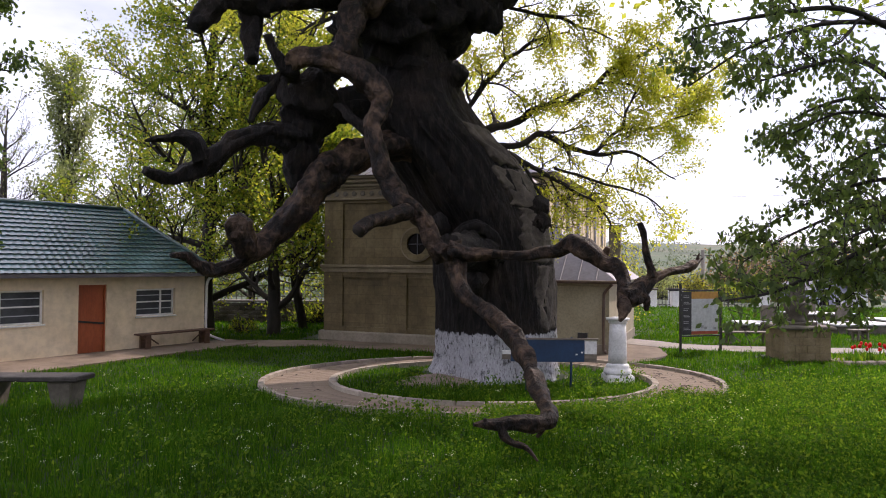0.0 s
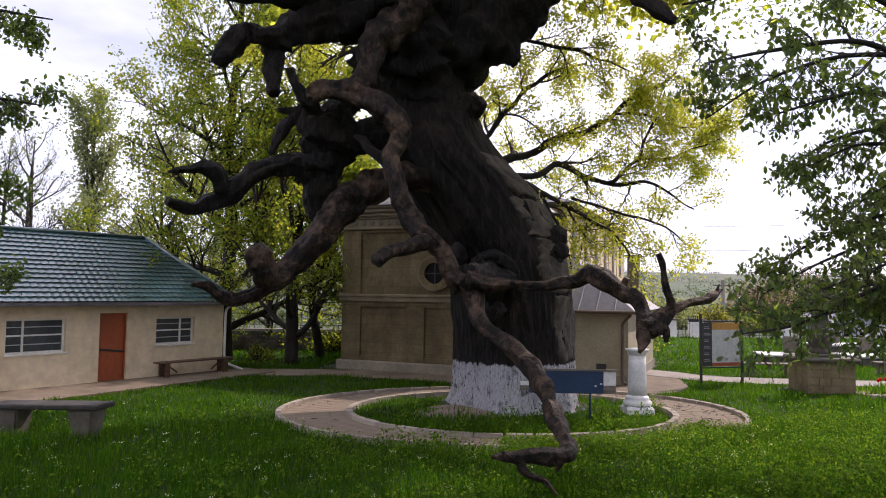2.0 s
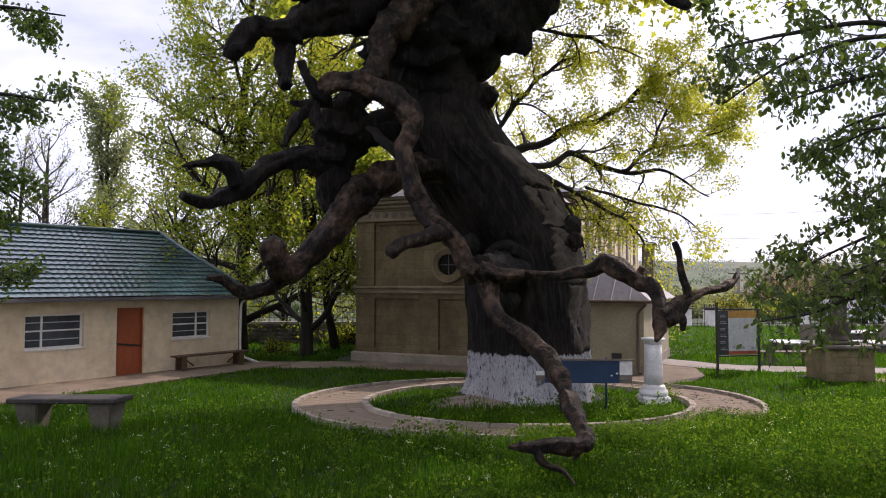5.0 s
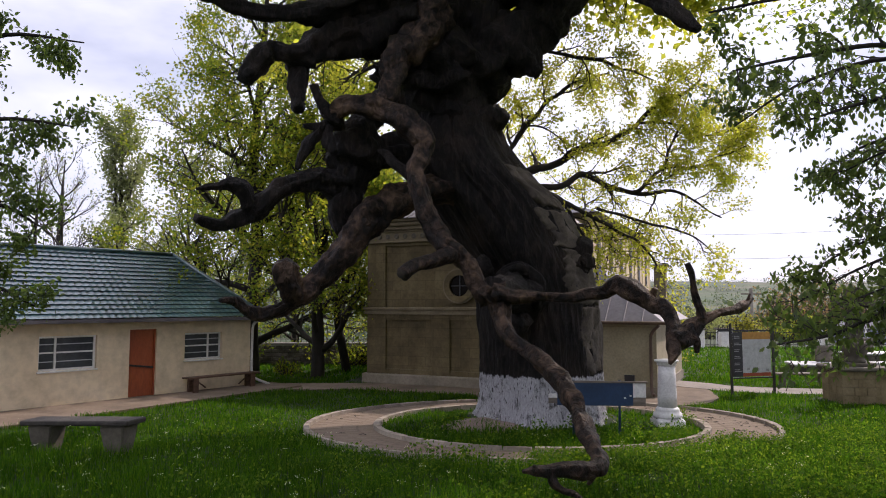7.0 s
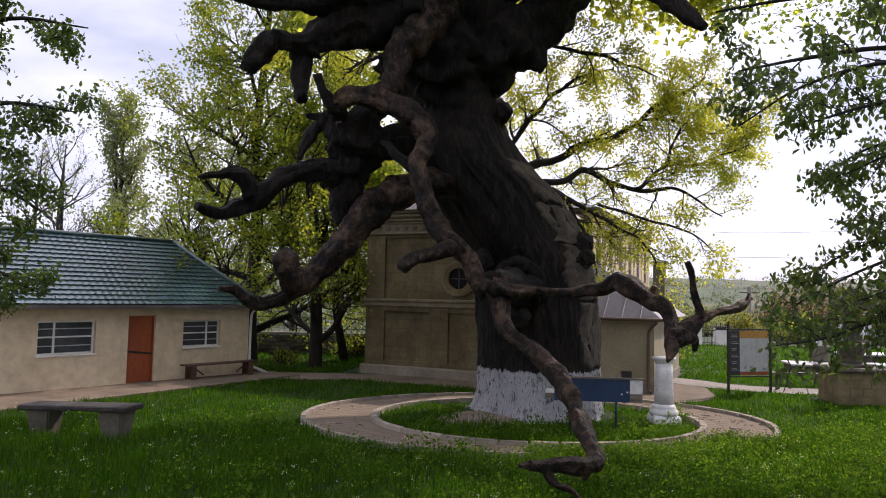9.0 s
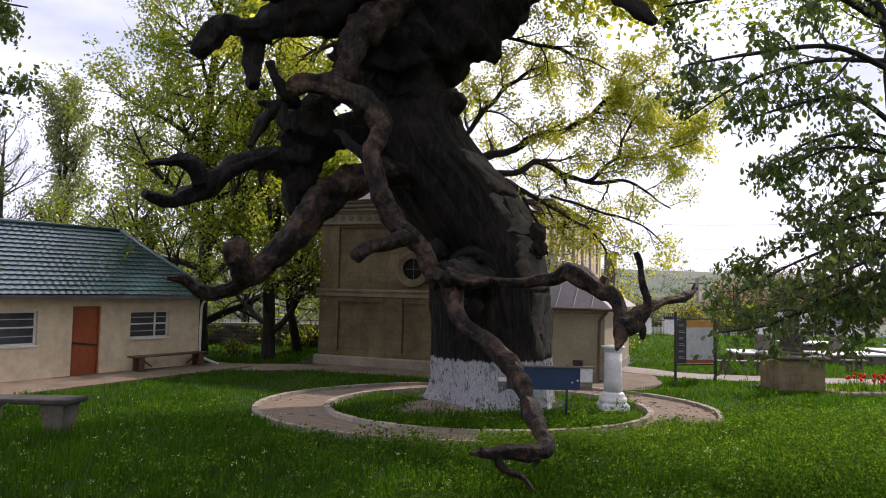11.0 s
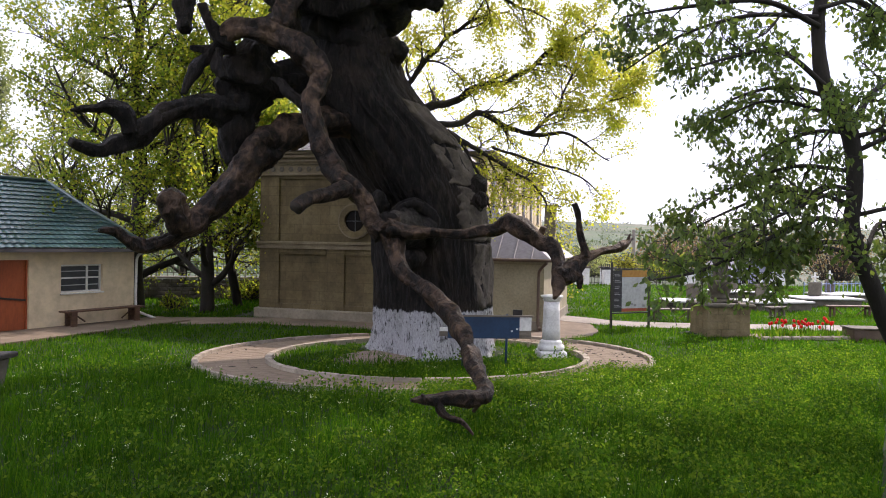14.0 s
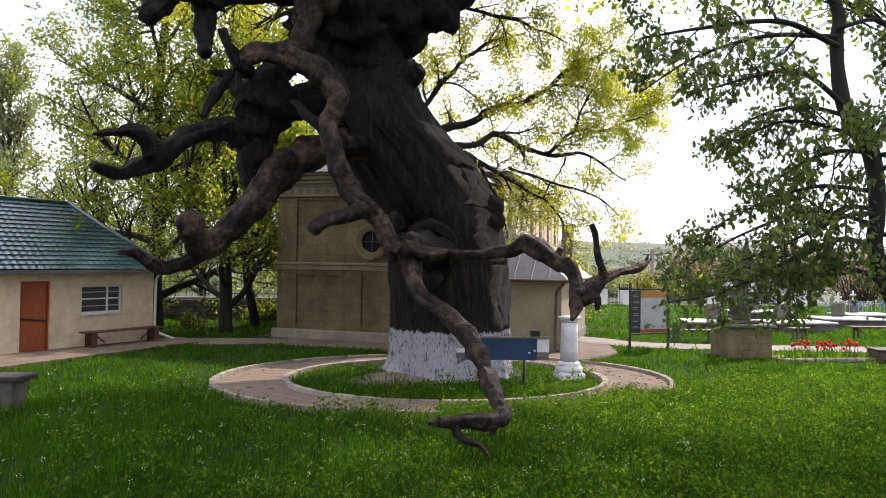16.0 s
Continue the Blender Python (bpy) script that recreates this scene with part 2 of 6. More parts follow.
M_BLIND = surface("grey_blind", (0.30, 0.32, 0.34), (0.40, 0.42, 0.44), (0.48, 0.50, 0.52), 2, 10, 0.6, 0.05)
M_PANE = surface("curtained_pane", (0.035, 0.042, 0.048), (0.055, 0.062, 0.07), (0.085, 0.09, 0.10), 1.5, 8, 0.15, 0.0)
M_CONCRETE = surface("concrete", (0.16, 0.14, 0.12), (0.24, 0.215, 0.185), (0.32, 0.29, 0.25), 0.9, 16, 0.92, 0.4)
M_KERB = surface("kerb_concrete", (0.23, 0.195, 0.15), (0.34, 0.295, 0.235), (0.44, 0.385, 0.31), 1.4, 18, 0.92, 0.4, vary=0.25)
M_BED = surface("path_sand", (0.118, 0.088, 0.062), (0.170, 0.129, 0.091), (0.225, 0.175, 0.128), 2.0, 20, 0.95, 0.4)
M_SLAB = surface("beige_paving", (0.135, 0.100, 0.070), (0.188, 0.143, 0.101), (0.245, 0.190, 0.138), 1.2, 15, 0.92, 0.35, vary=0.08)
M_WALK = surface("brown_walk", (0.105, 0.078, 0.054), (0.165, 0.125, 0.088), (0.23, 0.178, 0.13), 0.9, 9, 0.95, 0.4)
M_JOINT = surface("path_bedding", (0.17, 0.13, 0.10), (0.23, 0.175, 0.14), (0.29, 0.225, 0.18), 1.5, 20, 0.95, 0.4)
M_WHITE = surface("white_paint", (0.62, 0.62, 0.62), (0.74, 0.74, 0.73), (0.80, 0.80, 0.79), 1.6, 20, 0.6, 0.15)
M_BLUE = surface("blue_board", (0.006, 0.026, 0.070), (0.009, 0.036, 0.095), (0.014, 0.048, 0.12), 1.4, 20, 0.5, 0.1)
M_GREYWOOD = surface("weathered_wood", (0.10, 0.085, 0.07), (0.16, 0.135, 0.11), (0.23, 0.20, 0.17), 2.2, 26, 0.85, 0.4, stretch=(1, 6, 6))
M_BROWNWOOD = surface("brown_bench_wood", (0.06, 0.030, 0.018), (0.095, 0.048, 0.028), (0.14, 0.075, 0.045), 2.2, 26, 0.7, 0.3, stretch=(1, 6, 6))
M_MARBLE = surface("grave_marble", (0.36, 0.36, 0.36), (0.46, 0.46, 0.45), (0.55, 0.55, 0.54), 1.2, 14, 0.5, 0.1)
M_STONE = surface("grey_stone", (0.075, 0.066, 0.052), (0.13, 0.114, 0.090), (0.19, 0.168, 0.134), 2.0, 14, 0.92, 0.6, vary=0.2)
M_MOSSSTONE = surface("mossy_sandstone", (0.12, 0.095, 0.048), (0.215, 0.168, 0.09), (0.29, 0.235, 0.14), 2.2, 16, 0.93, 0.6, vary=0.10)
M_BLACK = surface("black_steel", (0.014, 0.014, 0.015), (0.02, 0.02, 0.022), (0.03, 0.03, 0.03), 3, 30, 0.45, 0.05)
M_ROUGHWALL = surface("field_stone", (0.09, 0.08, 0.07), (0.15, 0.13, 0.11), (0.22, 0.195, 0.16), 2.0, 12, 0.95, 0.6, vary=0.4)
M_BARK = surface("dark_bark", (0.010, 0.0085, 0.007), (0.021, 0.017, 0.014), (0.040, 0.033, 0.027), 3, 16, 0.9, 0.8, 0.03, stretch=(1, 1, 0.3))
M_TWIG = surface("twig_bark", (0.020, 0.016, 0.013), (0.034, 0.027, 0.022), (0.055, 0.045, 0.036), 3, 16, 0.85, 0.4)
M_PIPE = surface("brown_pipe", (0.08, 0.05, 0.035), (0.11, 0.07, 0.05), (0.15, 0.1, 0.07), 2, 20, 0.5, 0.1)
M_GLASS = bpy.data.materials.new("dark_glass")
M_GLASS.use_nodes = True
M_GLASS.node_tree.nodes["Principled BSDF"].inputs["Base Color"].default_value = (0.008, 0.006, 0.005, 1)
M_GLASS.node_tree.nodes["Principled BSDF"].inputs["Roughness"].default_value = 0.25
M_GLASS.node_tree.nodes["Principled BSDF"].inputs["Specular IOR Level"].default_value = 0.06
M_OAKLEAF = leaf_mat("oak_leaf", (0.18, 0.20, 0.042), (0.26, 0.27, 0.058), (0.34, 0.31, 0.074), 0.75)
M_TREELEAF = leaf_mat("green_leaf", (0.065, 0.105, 0.020), (0.125, 0.155, 0.026), (0.235, 0.220, 0.038), 0.70)
M_NEARLEAF = leaf_mat("broad_leaf", (0.055, 0.085, 0.042), (0.078, 0.112, 0.052), (0.120, 0.155, 0.062), 0.62, 0.4)
M_LIME = leaf_mat("lime_leaf", (0.085, 0.135, 0.018), (0.12, 0.17, 0.022), (0.17, 0.20, 0.03), 0.6)
# valley woods: haze put into the leaf colour, greyer and bluer
M_HAZE = leaf_mat("hazed_foliage", (0.055, 0.085, 0.060), (0.075, 0.105, 0.075), (0.10, 0.125, 0.085), 0.2)
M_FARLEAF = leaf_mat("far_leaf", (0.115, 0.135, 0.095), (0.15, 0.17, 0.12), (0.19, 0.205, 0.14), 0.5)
M_GRASS = leaf_mat("grass_blade", (0.012, 0.048, 0.0035), (0.026, 0.076, 0.005), (0.070, 0.122, 0.009), 0.50, 0.75, 0.06)
M_WEED = leaf_mat("weed_leaf", (0.022, 0.064, 0.006), (0.046, 0.102, 0.010), (0.118, 0.172, 0.018), 0.5, 0.75, 0.12)


# ---- mesh helpers ----
def part(name, bm, material, parent=None, label="", smooth=False):
    """Links a bmesh as one object, under parent where one is given."""
    me = bpy.data.meshes.new(name)
    bm.normal_update()
    bm.to_mesh(me)
    bm.free()
    me.materials.append(material)
    if smooth:
        me.shade_smooth()
    ob = new(name, me)
    if parent:
        ob.parent = parent
    if label:
        ob["label"] = label
    return ob


def raw(name, verts, faces, material, parent=None, label="", smooth=False):
    me = bpy.data.meshes.new(name)
    me.from_pydata([tuple(v) for v in verts], [], faces)
    me.materials.append(material)
    if smooth:
        me.shade_smooth()
    me.update()
    ob = new(name, me)
    if parent:
        ob.parent = parent
    if label:
        ob["label"] = label
    return ob


def thing(name, m=None, label="", category="", group="", kind=""):
    ob = new(name)
    ob.empty_display_size = 0.2
    if m is not None:
        ob.matrix_world = m
    return tagged(ob, label, category, group, kind)


def box(bm, x0, y0, z0, x1, y1, z1, bevel=0.0, m=None):
    r = bmesh.ops.create_cube(bm, size=1.0)
    vs = r["verts"]
    bmesh.ops.scale(bm, vec=(x1 - x0, y1 - y0, z1 - z0), verts=vs)
    bmesh.ops.translate(bm, vec=((x0 + x1) / 2, (y0 + y1) / 2, (z0 + z1) / 2), verts=vs)
    if bevel:
        es = list({e for v in vs for e in v.link_edges})
        vs = list(set(bmesh.ops.bevel(bm, geom=es, offset=bevel, segments=1, affect="EDGES")["verts"]) | {v for v in vs if v.is_valid})
    if m is not None:
        bmesh.ops.transform(bm, matrix=m, verts=[v for v in vs if v.is_valid])
    return vs


def cube(*a, **k):
    bm = bmesh.new()
    box(bm, *a, **k)
    return bm


def lathe(profile, n=24, square=False):
    """A solid of revolution from (radius, z) pairs."""
    bm = bmesh.new()
    rings = []
    for r, z in profile:
        rings.append([bm.verts.new((r * math.cos(2 * math.pi * i / n), r * math.sin(2 * math.pi * i / n), z)) for i in range(n)])
    for a, b in zip(rings, rings[1:]):
        for i in range(n):
            bm.faces.new((a[i], a[(i + 1) % n], b[(i + 1) % n], b[i]))
    bm.faces.new(rings[0][::-1])
    bm.faces.new(rings[-1])
    return bm


def smooth_path(pts, steps=5):
    """Catmull-Rom through rows of (x, y, z, radius)."""
    p = np.array(pts, float)
    p = np.vstack([2 * p[0] - p[1], p, 2 * p[-1] - p[-2]])
    out = []
    for i in range(1, len(p) - 2):
        for t in np.linspace(0, 1, steps, endpoint=False):
            a, b, c, d = p[i - 1], p[i], p[i + 1], p[i + 2]
            out.append(0.5 * (2 * b + (c - a) * t + (2 * a - 5 * b + 4 * c - d) * t * t + (3 * b - a - 3 * c + d) * t ** 3))
    out.append(p[-2])
    out = np.array(out)
    out[:, 3] = np.maximum(out[:, 3], 0.004)
    return out


def tube(verts, faces, path, sides=8, lump=0.0, freq=2.0, cap=True):
    """Adds a tapered round limb along rows of (x, y, z, radius)."""
    path = np.asarray(path, float)
    c = path[:, :3]
    tan = np.gradient(c, axis=0)
    tan /= np.linalg.norm(tan, axis=1)[:, None] + 1e-9
    ref = np.array((0.31, 0.17, 0.93)) if abs(tan[0][2]) < 0.8 else np.array((0.9, 0.3, 0.1))
    u = np.cross(tan[0], ref)
    u /= np.linalg.norm(u)
    ang = np.linspace(0, 2 * math.pi, sides, endpoint=False)
    start = len(verts)
    for k in range(len(c)):
        u = u - tan[k] * np.dot(u, tan[k])
        u /= np.linalg.norm(u) + 1e-9
        v = np.cross(tan[k], u)
        for a in ang:
            d = u * math.cos(a) + v * math.sin(a)
            r = path[k, 3]
            if lump:
                q = Vector(c[k] + d * r) * freq
                r *= 1 + lump * noise.noise(q) + 0.45 * lump * noise.noise(q * 3.1)
            verts.append(c[k] + d * r)
    for k in range(len(c) - 1):
        for i in range(sides):
            a, b = start + k * sides + i, start + k * sides + (i + 1) % sides
            faces.append((a, b, b + sides, a + sides))
    if cap:
        faces.append(tuple(start + i for i in range(sides))[::-1])
        faces.append(tuple(start + (len(c) - 1) * sides + i for i in range(sides)))


def cylinder_bm(p, q, r, sides=10):
    v, f = [], []
    tube(v, f, [(*p, r), (*q, r)], sides)
    bm = bmesh.new()
    vs = [bm.verts.new(x) for x in v]
    for x in f:
        bm.faces.new([vs[i] for i in x])
    return bm


# ---- ground ----
RING_C, RING_OUT, RING_IN = (2.15, 14.55), (4.95, 3.65), (3.50, 2.75)


def ground_height(x, y):
    r = math.hypot(x, y)
    z = 0.0
    if r > 45:
        t = min((r - 45) / 150, 1)
        z -= 9 * t * t * (3 - 2 * t)
    if r > 220:
        t = min((r - 220) / 420, 1)
        z += (27 + 4 * math.sin(x * 0.006 + 1.0) + 3 * noise.noise(Vector((x * 0.004, y * 0.004, 0)))) * t * t * (3 - 2 * t)
    return z


def ground():
    axis = [0.0]
    step = 1.2
    while axis[-1] < 2400:
        axis.append(axis[-1] + step)
        if axis[-1] > 30:
            step *= 1.16
    line = [-a for a in axis[:0:-1]] + axis
    n = len(line)
    verts = [(x, y, ground_height(x, y)) for y in line for x in line]
    faces = [(j * n + i, j * n + i + 1, (j + 1) * n + i + 1, (j + 1) * n + i) for j in range(n - 1) for i in range(n - 1)]
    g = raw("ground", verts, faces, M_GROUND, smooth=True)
    return tagged(g, "green churchyard lawn running out to fields and a low hill", "ground", kind="structure")


ground()


def ellipse(k, a, b):
    return RING_C[0] + a * math.cos(k), RING_C[1] + b * math.sin(k)


# ---- shed ----
def shed():
    c, s = 0.632, 0.775
    m = Matrix(((c, -s, 0, -5.96), (s, c, 0, 22.16), (0, 0, 1, 0), (0, 0, 0, 1)))
    t = thing("outbuilding", m, "low cream-plastered outbuilding with a green metal tile roof", "building")
    L, Dp, H, W = 10.5, 4.6, 2.22, 0.28
    holes = ((-6.38, 0.94, -4.92, 1.82), (-4.02, 0.0, -3.22, 1.93), (-2.33, 0.98, -1.05, 1.78))
    xs = [-L] + [v for h in holes for v in (h[0], h[2])] + [0.0]
    for i in range(0, len(xs) - 1, 2):
        part("front_wall", cube(xs[i], 0, 0, xs[i + 1], W, H), M_PLASTER, t)
    for x0, z0, x1, z1 in holes:
        if z0 > 0:
            part("front_wall", cube(x0, 0, 0, x1, W, z0), M_PLASTER, t)
        part("front_wall", cube(x0, 0, z1, x1, W, H), M_PLASTER, t)
    bm = bmesh.new()
    box(bm, -W, W, 0, 0, Dp, H)
    box(bm, -L, Dp - W, 0, -W, Dp, H)
    box(bm, -L, W, 0, -L + W, Dp - W, H)
    part("rear_walls", bm, M_PLASTER, t)
    part("board_wall", cube(-L - 0.01, -0.04, 0, -7.42, -0.004, H), M_BROWNWOOD, t, "dark brown boarded end wall")
    part("inner_ceiling", cube(-L + W, W, H - 0.05, -W, Dp - W, H), M_GREYWOOD, t)
    # hipped roof of pressed metal tile
    o, zr, ze = 0.32, 4.22, H + 0.02
    x0, x1, y0, y1 = -L - o, o, -o, Dp + o
    ym = (y0 + y1) / 2
    r0, r1 = x0 + 1.55, x1 - 1.75

    def slope(name, a, b, c_, d_, across, rows):
        """Tile rows from the eave a-b up to c_-d_, each row stepped and waved."""
        a, b, c_, d_ = (Vector(v) for v in (a, b, c_, d_))
        nrm = (b - a).cross(c_ - a).normalized()
        if nrm.z < 0:
            nrm.negate()
        verts, faces = [], []
        cols = int((b - a).length / across)
        k = 4
        n = cols * k + 1
        for j in range(rows):
            for e, lift in ((0.0, 0.034), (1.0, 0.0)):
                f = (j + e) / rows
                p, q = a.lerp(c_, f), b.lerp(d_, f)
                for i in range(n):
                    u = i / (n - 1)
                    ref = a.lerp(b, 0)
                    pos = p.lerp(q, u)
                    w = 0.5 + 0.5 * math.cos(2 * math.pi * (pos - ref).dot((b - a).normalized()) / across)
                    verts.append(pos + nrm * (lift + 0.016 * w))
        for j in range(rows * 2 - 1):
            for i in range(n - 1):
                o_ = j * n + i
                faces.append((o_, o_ + 1, o_ + n + 1, o_ + n))
        return raw(name, verts, faces, M_ROOF, t)

    slope("roof_slope", (x0, y0, ze), (x1, y0, ze), (r0, ym, zr), (r1, ym, zr), 0.20, 16)
    slope("roof_hip", (x1, y0, ze), (x1, y1, ze), (r1, ym, zr), (r1, ym, zr), 0.20, 16)
    slope("roof_slope", (x1, y1, ze), (x0, y1, ze), (r1, ym, zr), (r0, ym, zr), 0.20, 16)
    slope("roof_hip", (x0, y1, ze), (x0, y0, ze), (r0, ym, zr), (r0, ym, zr), 0.20, 16)
    for p, q in (((r0, ym, zr + 0.04), (r1, ym, zr + 0.04)), ((r1, ym, zr + 0.04), (x1, y0, ze + 0.05)), ((r1, ym, zr + 0.04), (x1, y1, ze + 0.05))):
        part("ridge_cap", cylinder_bm(p, q, 0.065), M_ROOF, t, smooth=True)
    part("soffit", cube(x0 + 0.02, y0 + 0.02, ze - 0.05, x1 - 0.02, 0, ze - 0.02), M_PIPE, t)
    part("fascia", cube(x0, y0 - 0.02, ze - 0.10, x1, y0 + 0.012, ze + 0.0), M_SHEET, t)
    v, f = [], []
    tube(v, f, smooth_path([(0.10, -0.22, 2.12, 0.04), (0.06, -0.06, 1.95, 0.04), (0.04, -0.05, 1.5, 0.04), (0.04, -0.05, 0.45, 0.04), (0.10, -0.12, 0.28, 0.04), (0.55, -0.32, 0.06, 0.04)]), 10)
    raw("downpipe", v, f, M_FRAME, t, smooth=True)
    for x0_, z0, x1_, z1 in (holes[0], holes[2]):
        w = part("window_frame", bmesh.new(), M_FRAME, t)
        bm = bmesh.new()
        y = 0.10
        th = 0.05
        box(bm, x0_, y, z0, x1_, y + 0.06, z0 + th)
        box(bm, x0_, y, z1 - th, x1_, y + 0.06, z1)
        box(bm, x0_, y, z0 + th, x0_ + th, y + 0.06, z1 - th)
        box(bm, x1_ - th, y, z0 + th, x1_, y + 0.06, z1 - th)
        fx = x0_ + (x1_ - x0_) * (0.30 if x0_ < -4.5 else 0.66)
        box(bm, fx - 0.025, y, z0 + th, fx + 0.025, y + 0.06, z1 - th)
        zm = z0 + (z1 - z0) * 0.52
        box(bm, x0_ + th, y, zm - 0.02, fx - 0.025, y + 0.06, zm + 0.02)
        box(bm, fx + 0.025, y, zm - 0.02, x1_ - th, y + 0.06, zm + 0.02)
        bm.to_mesh(w.data)
        bm.free()
        part("window_pane", cube(x0_ + th, y + 0.03, z0 + th, x1_ - th, y + 0.036, z1 - th), M_PANE, w)
        for k in range(2):
            zz = z0 + (z1 - z0) * (0.26 + 0.5 * k)
            part("blind_rail", cube(x0_ + th, y + 0.02, zz - 0.012, x1_ - th, y + 0.028, zz + 0.012), M_BLIND, w)
        part("window_sill", cube(x0_ - 0.03, -0.04, z0 - 0.045, x1_ + 0.03, 0.10, z0 - 0.002, bevel=0.008), M_FRAME, w)
    x0_, z0, x1_, z1 = holes[1]
    d = part("door", cube(x0_ + 0.04, 0.11, 0.06, x1_ - 0.04, 0.15, z1 - 0.04, bevel=0.004), M_DOOR, t)
    bm = bmesh.new()
    box(bm, x0_, 0.07, 0.05, x0_ + 0.04, 0.16, z1)
    box(bm, x1_ - 0.04, 0.07, 0.05, x1_, 0.16, z1)
    box(bm, x0_ + 0.04, 0.07, z1 - 0.04, x1_ - 0.04, 0.16, z1)
    part("door_frame", bm, M_DOOR, t)
    part("bar", cube(x0_ + 0.02, 0.075, 0.92, x1_ - 0.02, 0.105, 0.97, m=Matrix.Translation((x0_, 0, 0.92)) @ Matrix.Rotation(0.13, 4, "Y") @ Matrix.Translation((-x0_, 0, -0.92))), M_BLACK, d, "dark iron bar")
    part("doorstep", cube(x0_, -0.05, 0.0, x1_, 0.2, 0.05), M_CONCRETE, t)
    return t, m


SHED, SHED_M = shed()
apron = raw("pavement_shed", [SHED_M @ Vector(p) for p in ((-11, -2.6, 0.0), (0.9, -1.5, 0.0), (0.9, 0, 0.0), (-11, 0, 0.0), (-11, -2.6, 0.07), (0.9, -1.5, 0.07), (0.9, 0, 0.07), (-11, 0, 0.07))],
            [(4, 5, 6, 7), (0, 1, 5, 4), (1, 2, 6, 5), (3, 0, 4, 7)], M_WALK)
tagged(apron, "worn concrete walk along the outbuilding", "pavement", kind="structure")


# ---- church ----
TH = radians(26)
CH_M = Matrix.Translation((-2.3, 23.2, 0)) @ Matrix.Rotation(-TH, 4, "Z")


def arch_bm(x, z, w, h, y0, y1, seg=10):
    """A round-headed opening filled as a solid, facing -y."""
    pts = [(x - w / 2, z), (x + w / 2, z), (x + w / 2, z + h - w / 2)]
    pts += [(x + w / 2 * math.cos(a), z + h - w / 2 + w / 2 * math.sin(a)) for a in np.linspace(0, math.pi, seg)[1:-1]]
    pts.append((x - w / 2, z + h - w / 2))
    bm = bmesh.new()
    f = bm.faces.new([bm.verts.new((px, y0, pz)) for px, pz in pts])
    r = bmesh.ops.extrude_face_region(bm, geom=[f])
    bmesh.ops.translate(bm, vec=(0, y1 - y0, 0), verts=[v for v in r["geom"] if isinstance(v, bmesh.types.BMVert)])
    return bm


def rosette_ring(r0, r1, y0, y1, n=36):
    bm = bmesh.new()
    rows = []
    for r, y in ((r0, y1), (r0, y0), (r1, y0), (r1, y1)):
        rows.append([bm.verts.new((r * math.cos(2 * math.pi * i / n), y, r * math.sin(2 * math.pi * i / n))) for i in range(n)])
    for a, b in zip(rows, rows[1:]):
        for i in range(n):
            bm.faces.new((a[i], b[i], b[(i + 1) % n], a[(i + 1) % n]))
    return bm


